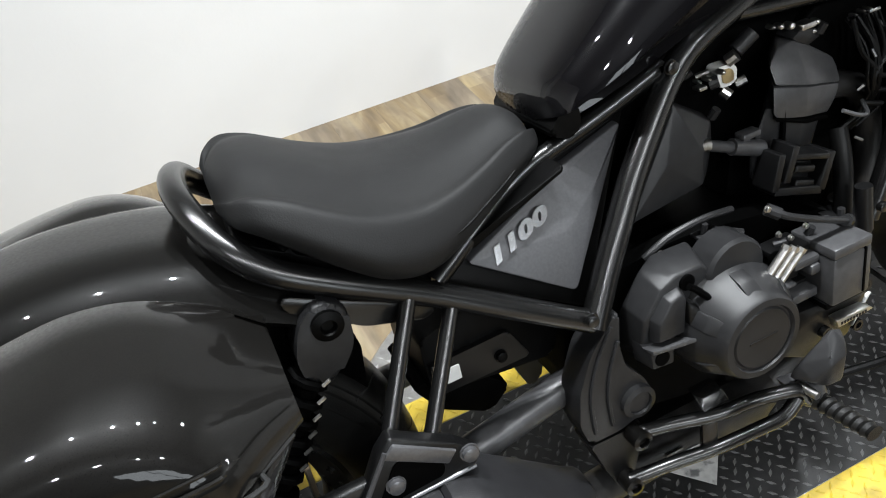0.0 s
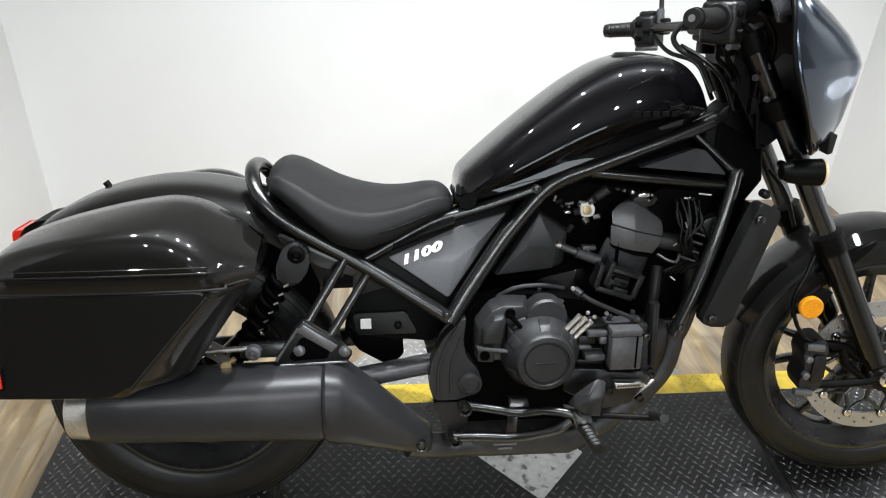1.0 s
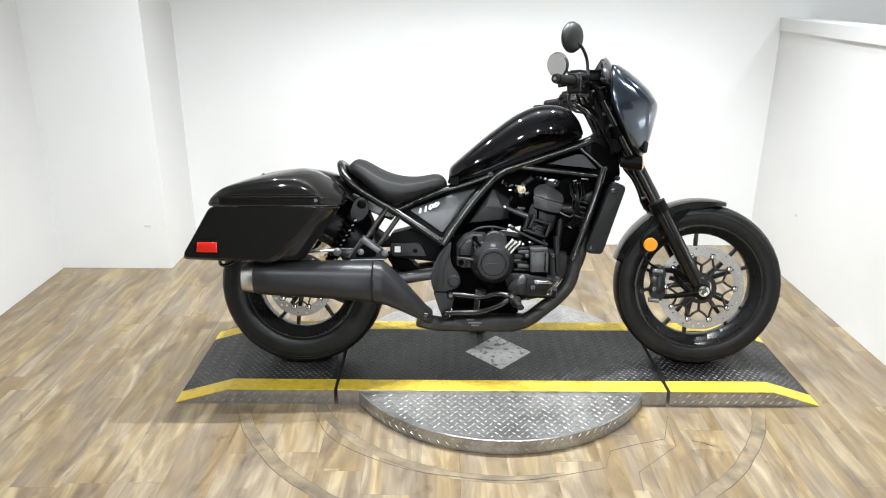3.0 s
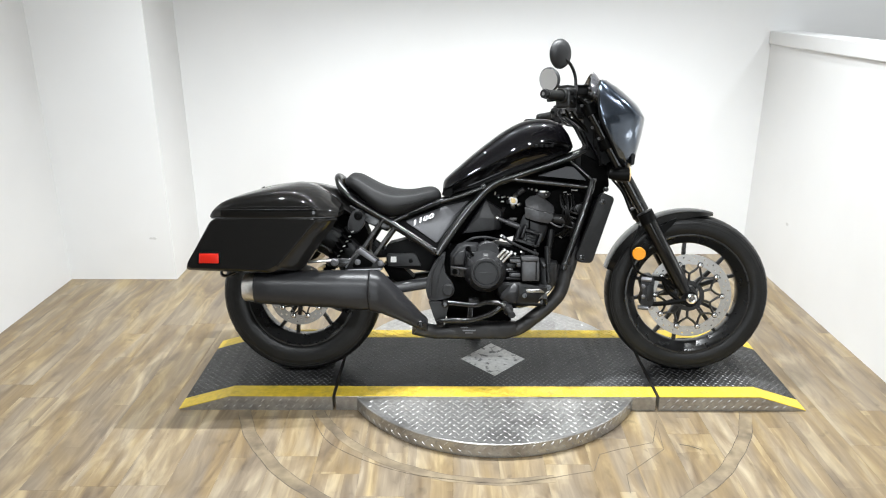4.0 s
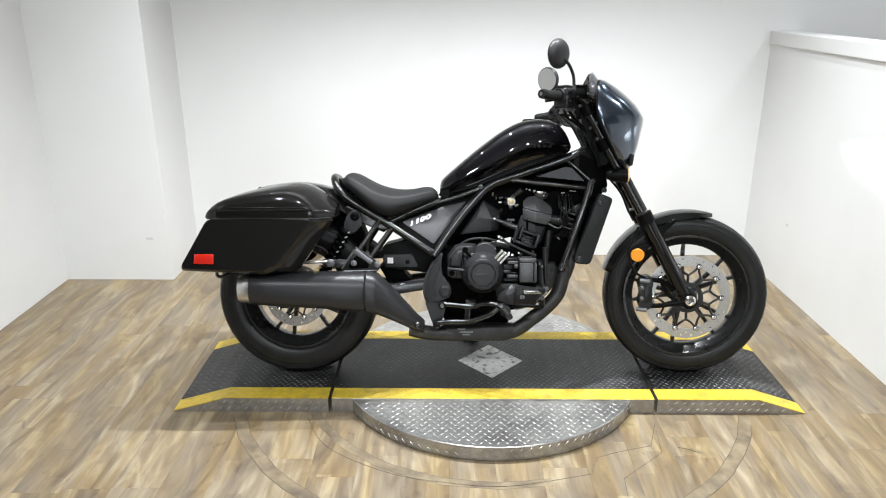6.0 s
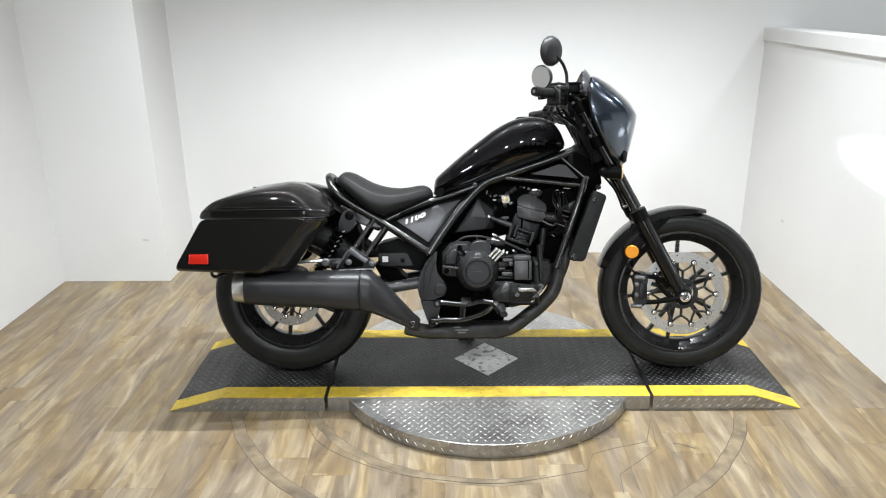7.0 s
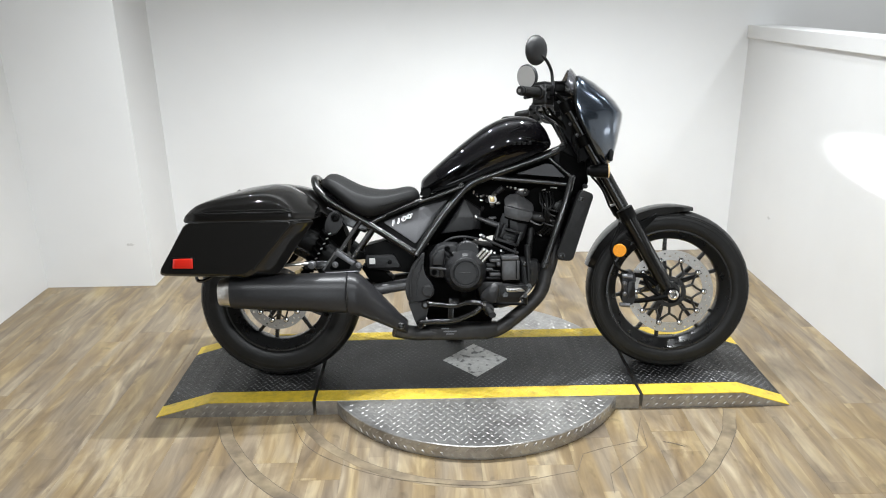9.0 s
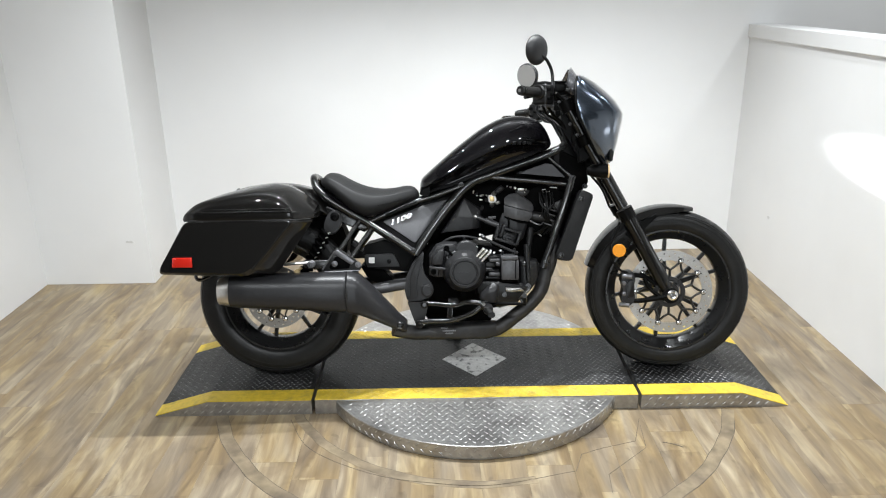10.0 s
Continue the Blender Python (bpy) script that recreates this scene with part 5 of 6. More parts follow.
hull(bm, [(0.165, -0.062, 0.690), (0.178, -0.062, 0.700), (0.205, -0.062, 0.692), (0.212, -0.06, 0.680), (0.165, -0.03, 0.692), (0.178, -0.03, 0.704), (0.205, -0.03, 0.694), (0.19, -0.06, 0.672)], 0.002)
rod(bm, (0.207, -0.062, 0.686), (0.212, -0.066, 0.698), 0.0055, 10)
rod(bm, (0.036, -0.06, 0.628), (0.04, -0.066, 0.640), 0.006, 8)
each("pipe_stub", bm, ENGINE_GREY, engine, "dark metal pipe stub")
bm = bmesh.new()
tube(bm, [(-0.117, -0.112, 0.508), (-0.08, -0.118, 0.528), (-0.03, -0.118, 0.532), (0.02, -0.11, 0.522)], 0.0045, 8)
tube(bm, [(0.043, -0.165, 0.528), (0.06, -0.17, 0.518), (0.10, -0.172, 0.499), (0.148, -0.17, 0.477)], 0.0048, 10)
each("oil_line", bm, ENGINE_GREY, engine, "slim metal oil line")
bm = bmesh.new()
rod(bm, (0.028, -0.16, 0.538), (0.040, -0.17, 0.530), 0.008, 10)
rod(bm, (0.148, -0.17, 0.477), (0.158, -0.165, 0.472), 0.008, 10)
rod(bm, (0.150, -0.16, 0.470), (0.150, -0.16, 0.490), 0.005, 8)
box(bm, (-0.045, -0.13, 0.508), (-0.010, -0.11, 0.513), 0.001)
rod(bm, (-0.034, -0.122, 0.512), (-0.033, -0.124, 0.528), 0.004, 8)
rod(bm, (0.0, -0.13, 0.505), (0.014, -0.135, 0.500), 0.006, 8)
rod(bm, (0.105, -0.15, 0.466), (0.108, -0.155, 0.478), 0.005, 8)
rod(bm, (0.060, -0.14, 0.465), (0.072, -0.15, 0.470), 0.005, 8)
each("pipe_clamp", bm, ENGINE_GREY, engine, "small dark clamp")
bm = bmesh.new()
for x, y, z in ((0.012, -0.138, 0.493), (0.076, -0.15, 0.474), (0.024, -0.165, 0.542), (0.064, -0.142, 0.480), (-0.088, -0.105, 0.5), (0.10, -0.15, 0.481)):
    bolt(bm, (x, y, z), 0.0035, 0.005)
each("line_fitting", bm, STEEL, engine, "small steel line fitting")
rng = random.Random(11)
for k in range(9):
    x0 = 0.255 + 0.012 * (k % 5)
    pts = [(x0, -0.06 - 0.005 * (k % 3), 0.69), (x0 + 0.02 * rng.random(), -0.085, 0.65), (x0 - 0.02 + 0.05 * rng.random(), -0.09, 0.61), (x0 + 0.03 * rng.random(), -0.075, 0.565), (x0 - 0.02, -0.06, 0.53)]
    bp("wiring", tube(bmesh.new(), pts, 0.0024 + 0.001 * (k % 2), 6), HOSE, engine)
bm = tube(bmesh.new(), [(0.214, -0.098, 0.586), (0.234, -0.104, 0.575), (0.254, -0.102, 0.570), (0.268, -0.08, 0.578)], 0.0028, 8)
bp("pale_cable", bm, ENGINE_LIGHT, engine, "pale grey cable")
bm = bmesh.new()
hull(bm, [(0.298, -0.085, 0.638), (0.316, -0.085, 0.655), (0.343, -0.08, 0.662), (0.335, -0.08, 0.63), (0.322, -0.085, 0.615), (0.30, -0.05, 0.638), (0.34, -0.05, 0.662), (0.322, -0.05, 0.615)], 0.003)
coil = bp("ignition_coil", bm, ENGINE, engine, "black ignition coil")
bm = bmesh.new()
for k in range(4):
    rod(bm, (0.288 - 0.006 * k, -0.08, 0.628 - 0.018 * k), (0.318 - 0.006 * k, -0.084, 0.618 - 0.018 * k), 0.004, 8)
each("coil_rib", bm, ENGINE, coil)
bm = bmesh.new()
for x, z, dx, dz in ((0.270, 0.650, 0.003, -0.011), (0.250, 0.533, 0.010, -0.007), (0.262, 0.7, 0.012, 0.002), (0.292, 0.709, 0.024, -0.002), (0.25, 0.60, 0.006, 0.006)):
    rod(bm, (x, -0.088, z), (x + dx, -0.092, z + dz), 0.0019, 8)
each("hose_clip", bm, STEEL_DARK, engine, "small bright clip")
# Steel beads standing in for glints, placed to fit the camera's view.
bm = bmesh.new()
for x, z, size in ((0.134, 0.714, 0.003), (0.147, 0.711, 0.004), (0.164, 0.707, 0.005), (0.189, 0.701, 0.0055), (0.206, 0.7, 0.004), (0.2, 0.69, 0.0035), (0.271, 0.689, 0.0025), (0.284, 0.691, 0.0025), (0.294, 0.692, 0.002), (0.02, 0.68, 0.0025), (0.034, 0.679, 0.003), (0.056, 0.681, 0.0035), (0.353, 0.673, 0.002)):
    lathe(bm, [(size, -0.05), (size * 1.1, -0.058), (size * 0.8, -0.0625), (size * 0.3, -0.064)], (x, 0, z), 10)
each("head_fitting", bm, STEEL, engine, "small steel bead standing in for a glint among the hoses")
# Near-black fillers: they block the view through and stand in for shade.
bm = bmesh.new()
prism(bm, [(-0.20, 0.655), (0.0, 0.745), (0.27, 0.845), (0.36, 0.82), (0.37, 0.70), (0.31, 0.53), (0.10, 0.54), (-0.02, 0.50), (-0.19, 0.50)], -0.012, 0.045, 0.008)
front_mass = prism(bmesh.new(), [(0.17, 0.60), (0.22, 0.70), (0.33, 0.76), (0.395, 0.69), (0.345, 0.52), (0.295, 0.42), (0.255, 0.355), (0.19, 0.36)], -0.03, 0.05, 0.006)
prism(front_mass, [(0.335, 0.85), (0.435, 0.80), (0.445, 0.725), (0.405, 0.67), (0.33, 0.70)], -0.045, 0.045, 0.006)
bp("front_engine_cover", front_mass, VOID, engine, "near-black filler for the shaded gap behind the radiator")
bp("airbox", bm, VOID, engine, "near-black airbox block, stretched to fill the shaded gaps behind the covers")

# radiator
bm = bmesh.new()
prism(bm, rounded([(0.399, 0.702), (0.446, 0.682), (0.366, 0.436), (0.314, 0.44), (0.306, 0.455)], 0.012), -0.138, -0.10, 0.005)
rad = bp("radiator_shroud", bm, RADIATOR, None, "black radiator side shroud")
bm = bmesh.new()
prism(bm, [(0.399, 0.69), (0.434, 0.675), (0.359, 0.45), (0.324, 0.46)], -0.10, 0.138, 0.003)
bp("radiator_core", bm, PLASTIC, rad)
bm = bmesh.new()
bolt(bm, (0.4, -0.138, 0.667), 0.009)
bolt(bm, (0.326, -0.138, 0.458), 0.009)
each("shroud_bolt", bm, FRAME, rad)
bm = bmesh.new()
lathe(bm, [(0.009, -0.10), (0.009, -0.118), (0.005, -0.121)], (0.418, 0, 0.712), 16)
bp("horn_bolt", bm, ENGINE, rad, "round black bolt head")

# swing-arm pivot plates
for side in (-1, 1):
    mir = (lambda b: b) if side < 0 else (lambda b: moved(b, Matrix.Scale(-1, 4, (0, 1, 0))))
    bm = bmesh.new()
    prism(bm, rounded([(-0.19, 0.478), (-0.228, 0.435), (-0.25, 0.385), (-0.257, 0.335), (-0.247, 0.298), (-0.20, 0.298), (-0.157, 0.312), (-0.148, 0.34), (-0.16, 0.368), (-0.182, 0.395), (-0.188, 0.43), (-0.183, 0.475)], 0.008), -0.150, -0.105, 0.005)
    plate = bp("pivot_cover", mir(bm), ENGINE_GREY, None, "dark grey cast swing-arm pivot cover")
    bm = lathe(bmesh.new(), [(0.024, -0.148), (0.024, -0.158), (0.017, -0.160), (0.016, -0.156), (0.004, -0.156)], (-0.173, 0, 0.336), 28)
    bp("pivot_cap", mir(bm), ENGINE_GREY, plate)
    bm = tube(bmesh.new(), [(-0.197, -0.1515, 0.465), (-0.222, -0.1515, 0.42), (-0.237, -0.1515, 0.37), (-0.238, -0.1515, 0.315)], 0.003, 6)
    tube(bm, [(-0.190, -0.1515, 0.44), (-0.205, -0.1515, 0.40), (-0.213, -0.1515, 0.36), (-0.212, -0.1515, 0.315)], 0.003, 6)
    each("cover_rib", mir(bm), ENGINE_GREY, plate)
    bm = bmesh.new()
    prism(bm, rounded([(-0.247, 0.294), (-0.168, 0.292), (-0.178, 0.245), (-0.19, 0.205), (-0.212, 0.196), (-0.228, 0.235)], 0.006), -0.150, -0.105, 0.004)
    bp("lower_bracket", mir(bm), ENGINE, plate, "black lower footrest bracket")
    # foot peg hanger
    bm = bmesh.new()
    tube(bm, [(-0.187, -0.158, 0.290), (-0.14, -0.170, 0.288), (-0.087, -0.185, 0.285), (-0.06, -0.193, 0.288), (-0.028, -0.208, 0.300), (0.020, -0.222, 0.297), (0.040, -0.222, 0.272)], 0.0095, 12)
    tube(bm, [(-0.205, -0.163, 0.219), (-0.15, -0.176, 0.226), (-0.087, -0.190, 0.230), (-0.03, -0.212, 0.252), (-0.003, -0.224, 0.267), (0.020, -0.224, 0.286)], 0.0095, 12)
    hull(bm, [(-0.098, -0.182, 0.287), (-0.078, -0.188, 0.287), (-0.102, -0.186, 0.230), (-0.082, -0.192, 0.230), (-0.098, -0.174, 0.287), (-0.078, -0.180, 0.287), (-0.102, -0.178, 0.230), (-0.082, -0.184, 0.230)], 0.002)
    hull(bm, [(-0.098, -0.165, 0.313), (-0.058, -0.165, 0.312), (-0.054, -0.185, 0.294), (-0.098, -0.185, 0.295), (-0.096, -0.15, 0.313), (-0.058, -0.15, 0.312), (-0.09, -0.175, 0.310), (-0.06, -0.175, 0.310)], 0.002)
    hanger = bp("footrest_hanger", mir(bm), FRAME, None, "black tubular footrest hanger")
    bm = bmesh.new()
    for x, z in ((-0.184, 0.286), (-0.203, 0.213)):
        lathe(bm, [(0.014, -0.15), (0.014, -0.174), (0.008, -0.176), (0.007, -0.170)], (x, 0, z), 18)
    each("hanger_bolt", mir(bm), GLOSS, hanger)
    bm = bmesh.new()
    hull(bm, [(0.009, -0.22, 0.306), (0.028, -0.227, 0.299), (0.059, -0.227, 0.298), (0.068, -0.225, 0.275), (0.054, -0.223, 0.251), (0.037, -0.223, 0.258), (0.042, -0.241, 0.283), (0.055, -0.241, 0.27),
              (0.009, -0.195, 0.306), (0.057, -0.195, 0.298), (0.067, -0.195, 0.273), (0.037, -0.195, 0.253)], 0.003)
    bp("peg_bracket", mir(bm), ENGINE_LIGHT, hanger, "worn cast peg bracket")
    bm = bmesh.new()
    rod(bm, (0.027, -0.215, 0.3), (0.031, -0.245, 0.298), 0.006, 12)
    rod(bm, (0.061, -0.215, 0.266), (0.065, -0.245, 0.262), 0.006, 12)
    each("peg_pin", mir(bm), STEEL, hanger, "bright pivot pin")
    bm = bmesh.new()
    secs = []
    for k in range(15):
        t = k / 14
        r = 0.0145 * (0.85 if k % 2 else 1.05) * (1 - 0.15 * t)
        secs.append([(0.046 + 0.008 * t + r * math.cos(a), -0.235 - 0.075 * t, 0.274 - 0.002 * t + 0.8 * r * math.sin(a)) for a in (2 * math.pi * j / 14 for j in range(14))])
    loft(bm, secs)
    bp("foot_peg", mir(bm), RUBBER, hanger, "ribbed rubber foot peg")
bm = bmesh.new()
tube(bm, [(0.050, -0.215, 0.288), (0.09, -0.232, 0.297), (0.14, -0.245, 0.299), (0.182, -0.25, 0.298)], 0.006, 10)
pedal = bp("brake_pedal", bm, PLASTIC, None, "black rear brake pedal with a round rubber tip")
bm = tube(bmesh.new(), [(0.178, -0.240, 0.300), (0.173, -0.28, 0.320), (0.167, -0.325, 0.342)], 0.0085, 14)
bp("pedal_tip", bm, RUBBER, pedal)
bm = bmesh.new()
tube(bm, [(-0.02, 0.12, 0.22), (-0.04, 0.19, 0.14), (-0.06, 0.268, 0.078)], 0.011, 12)
box(bm, (-0.10, 0.25, 0.066), (-0.03, 0.30, 0.076), 0.003)
bp("side_stand", bm, FRAME, None, "black side stand, folded out")

# exhaust
bm = tube(bmesh.new(), [(-0.30, -0.135, 0.19), (-0.25, -0.12, 0.175), (-0.20, -0.11, 0.168), (-0.06, -0.10, 0.17), (0.06, -0.095, 0.17), (0.11, -0.09, 0.186), (0.16, -0.085, 0.222), (0.21, -0.08, 0.262), (0.255, -0.072, 0.312), (0.274, -0.065, 0.37), (0.276, -0.06, 0.42)], 0.0275, 18)
ex = bp("exhaust_pipe", bm, PIPE, None, "sooty black low exhaust pipe")
bm = bmesh.new()
secs = [superring(x, -0.092, z, hy, hz, 3.4) for x, z, hy, hz in ((-0.185, 0.172, 0.03, 0.028), (-0.16, 0.172, 0.04, 0.033), (0.05, 0.172, 0.042, 0.033), (0.085, 0.178, 0.03, 0.028))]
bp("collector_box", loft(bm, secs), PIPE, ex, "black exhaust collector with a faint stamped mark")
bm = bmesh.new()
for k, (x0, w, z) in enumerate(((-0.125, 0.028, 0.187), (-0.118, 0.05, 0.176), (-0.108, 0.03, 0.166))):
    box(bm, (x0, -0.1355, z), (x0 + w, -0.1325, z + 0.005), 0.0008, 1)
each("stamped_bar", bm, COVER, ex, "faint stamped bar")
bm = bmesh.new()
secs = []
for x, zc, hy, hz in ((-0.868, 0.352, 0.062, 0.056), (-0.860, 0.352, 0.066, 0.0585), (-0.80, 0.350, 0.068, 0.0615), (-0.60, 0.345, 0.070, 0.068), (-0.47, 0.340, 0.071, 0.0735), (-0.462, 0.340, 0.068, 0.071)):
    secs.append(superring(x, -0.1785 + 0.07 * x, zc + 0.005 - 0.011 * (x + 0.46), hy, hz, 2.5, 40))
muffler = bp("muffler", loft(bm, secs), MUFFLER, None, "large matte black silencer")
bm = bmesh.new()
secs = [superring(x, -0.1785 + 0.07 * x, 0.361, hy, hz, 2.5, 40) for x, hy, hz in ((-0.866, 0.060, 0.055), (-0.905, 0.054, 0.049), (-0.910, 0.050, 0.045), (-0.905, 0.045, 0.04), (-0.88, 0.045, 0.04))]
bp("end_cap", loft(bm, secs), STEEL, muffler, "bare brushed steel end cap")
bm = bmesh.new()
secs = []
for x, zc, hy, hz, yc in ((-0.461, 0.345, 0.068, 0.071, -0.211), (-0.455, 0.345, 0.073, 0.077, -0.210), (-0.43, 0.340, 0.073, 0.077, -0.208), (-0.415, 0.334, 0.072, 0.074, -0.205), (-0.36, 0.291, 0.062, 0.058, -0.185), (-0.31, 0.247, 0.05, 0.043, -0.160),
                          (-0.275, 0.214, 0.04, 0.031, -0.137), (-0.255, 0.20, 0.034, 0.026, -0.126), (-0.25, 0.198, 0.028, 0.02, -0.123)):
    secs.append(superring(x, yc, zc, hy, hz, 2.7, 40))
bp("heat_shield", loft(bm, secs), MUFFLER, muffler, "matte black tapered heat shield")
bm = bmesh.new()
lathe(bm, [(0.013, -0.175), (0.013, -0.186), (0.008, -0.188), (0.006, -0.184)], (-0.274, 0, 0.213), 16)
bp("shield_bolt", bm, FRAME, muffler)
bm = bmesh.new()
tube(bm, [(-0.452, -0.2165, 0.421), (-0.4535, -0.287, 0.345), (-0.452, -0.215, 0.269)], 0.002, 6)
bp("shield_joint", bm, GAP, muffler)

# swing arm, chain guard and battery box
bm = bmesh.new()
for side in (-1, 1):
    tube(bm, [(-0.19, 0.09 * side, 0.362), (-0.28, 0.095 * side, 0.350), (-0.42, 0.105 * side, 0.330), (-0.60, 0.118 * side, 0.318), (-0.76, 0.12 * side, 0.308)], 0.022, 18)
bp("swing_arm", bm, ENGINE_LIGHT, None, "dark grey tubular swing arm")
bm = bmesh.new()
prism(bm, rounded([(-0.41, 0.50), (-0.33, 0.52), (-0.22, 0.465), (-0.24, 0.395), (-0.41, 0.415)], 0.01), -0.072, 0.072, 0.005)
mud = bp("battery_box", bm, PLASTIC, None, "black plastic battery box")
bm = bmesh.new()
prism(bm, rounded([(-0.408, 0.465), (-0.30, 0.468), (-0.275, 0.418), (-0.40, 0.418)], 0.006), -0.081, -0.071, 0.003)
bp("box_panel", bm, ENGINE, mud)
bm = bmesh.new()
box(bm, (-0.393, -0.0835, 0.432), (-0.371, -0.081, 0.454), 0.0008, 1)
bp("sticker", bm, LABEL, mud, "small white square sticker")
bm = bmesh.new()
bolt(bm, (-0.316, -0.081, 0.438), 0.007)
bp("box_bolt", bm, PLASTIC, mud)
bm = bmesh.new()
prism(bm, rounded([(-0.43, 0.42), (-0.36, 0.42), (-0.30, 0.36), (-0.335, 0.33), (-0.40, 0.37)], 0.01), -0.05, 0.06, 0.004)
# Filler: near-black for the shaded gap behind the bag struts.
prism(bm, rounded([(-0.60, 0.615), (-0.505, 0.60), (-0.472, 0.52), (-0.485, 0.435), (-0.62, 0.42)], 0.01), -0.055, 0.06, 0.004)
bp("inner_mudguard", bm, VOID, None, "near-black inner mudguard, widened to fill the dark gap behind the struts")

# rear shock, bag mounts
for side in (-1, 1):
    mir = (lambda b: b) if side < 0 else (lambda b: moved(b, Matrix.Scale(-1, 4, (0, 1, 0))))
    top, low = Vector((-0.508, -0.118, 0.614)), Vector((-0.64, -0.118, 0.39))
    bm = bmesh.new()
    prism(bm, rounded([(-0.535, 0.625), (-0.51, 0.642), (-0.483, 0.625), (-0.487, 0.58), (-0.515, 0.545), (-0.545, 0.55), (-0.55, 0.585)], 0.014), -0.138, -0.095, 0.008)
    shock = bp("rear_shock", mir(bm), ENGINE_GREY, None, "black coil-over rear shock absorber")
    bm = bmesh.new()
    lathe(bm, [(0.017, -0.136), (0.017, -0.143), (0.009, -0.146), (0.006, -0.140)], (top.x, 0, top.z), 20)
    bp("shock_bolt", mir(bm), PLASTIC, shock)
    axis = (low - top).normalized()
    n1, n2 = axis.cross(Vector((0, 1, 0))).normalized(), Vector((0, 1, 0))
    pts = []
    for k in range(81):
        a = 2 * math.pi * k / 10
        pts.append(top + axis * (0.055 + 0.19 * k / 80) + n1 * 0.019 * math.cos(a) + n2 * 0.019 * math.sin(a))
    bp("spring", mir(tube(bmesh.new(), pts, 0.0065, 8, 1)), VOID, shock)
    bp("damper", mir(rod(bmesh.new(), top + axis * 0.04, low, 0.015, 14)), VOID, shock)
    bm = bmesh.new()
    for k in range(6):
        p = top + axis * (0.075 + 0.021 * k) + Vector((0.012, -0.03, 0.004))
        rod(bm, p, p + Vector((0.009, 0, 0.004)), 0.0022, 6)
    each("spring_clip", mir(bm), STEEL, shock)
    bm = bmesh.new()
    rod(bm, (-0.412, -0.122, 0.608), (-0.496, -0.190, 0.482), 0.009, 12)
    rod(bm, (-0.365, -0.12, 0.582), (-0.452, -0.190, 0.459), 0.009, 12)
    mount = bp("bag_mount", mir(bm), FRAME, None, "black saddlebag mount with two struts")
    bm = bmesh.new()
    prism(bm, [(-0.512, 0.492), (-0.495, 0.508), (-0.43, 0.462), (-0.405, 0.437), (-0.418, 0.418), (-0.545, 0.414), (-0.552, 0.425)], -0.212, -0.192, 0.004)
    bp("mount_plate", mir(bm), ENGINE, mount, "black cast mount plate")
    bm = bmesh.new()
    prism(bm, [(-0.508, 0.487), (-0.494, 0.501), (-0.432, 0.457), (-0.444, 0.444)], -0.215, -0.190, 0.002)
    bp("mount_edge", mir(bm), COVER, mount)
    # Raised patch in near-black: the recess's shade is its colour.
    bm = bmesh.new()
    prism(bm, rounded([(-0.500, 0.474), (-0.488, 0.478), (-0.448, 0.446), (-0.452, 0.432), (-0.518, 0.428), (-0.524, 0.436)], 0.004), -0.2135, -0.204, 0.001)
    bp("mount_recess", mir(bm), VOID, mount, "raised near-black patch for the shade of a recess in the mount plate")
    bm = bmesh.new()
    rod(bm, (-0.5476, -0.212, 0.4282), (-0.5036, -0.212, 0.4942), 0.0028, 8)
    rod(bm, (-0.5406, -0.212, 0.4192), (-0.4156, -0.212, 0.4232), 0.0028, 8)
    each("mount_rib", mir(bm), COVER, mount)
    bm = bmesh.new()
    box(bm, (-0.6156, -0.206, 0.4322), (-0.5156, -0.192, 0.4622), 0.004)
    bp("mount_arm", mir(bm), FRAME, mount)
    bm = bmesh.new()
    lathe(bm, [(0.014, -0.206), (0.014, -0.220), (0.008, -0.222), (0.006, -0.216)], (-0.588, 0, 0.449), 18)
    bolt(bm, (-0.5036, -0.212, 0.4492), 0.009)
    bolt(bm, (-0.4196, -0.212, 0.4452), 0.009)
    each("mount_bolt", mir(bm), COVER, mount, "steel mount bolt")
    bm = bmesh.new()
    tube(bm, [(-0.5956, -0.206, 0.4542), (-0.6356, -0.206, 0.4522), (-0.6956, -0.204, 0.4472)], 0.0055, 8)
    bp("bag_stay", mir(bm), STEEL, mount, "thin bright stay rod")
    bm = bmesh.new()
    lathe(bm, [(0.010, -0.206), (0.010, -0.216)], (-0.640, 0, 0.422), 14)
    rod(bm, (-0.6406, -0.211, 0.4222), (-0.6236, -0.211, 0.4362), 0.005, 8)
    bp("release_knob", mir(bm), BRASS, mount, "pale brass knob")

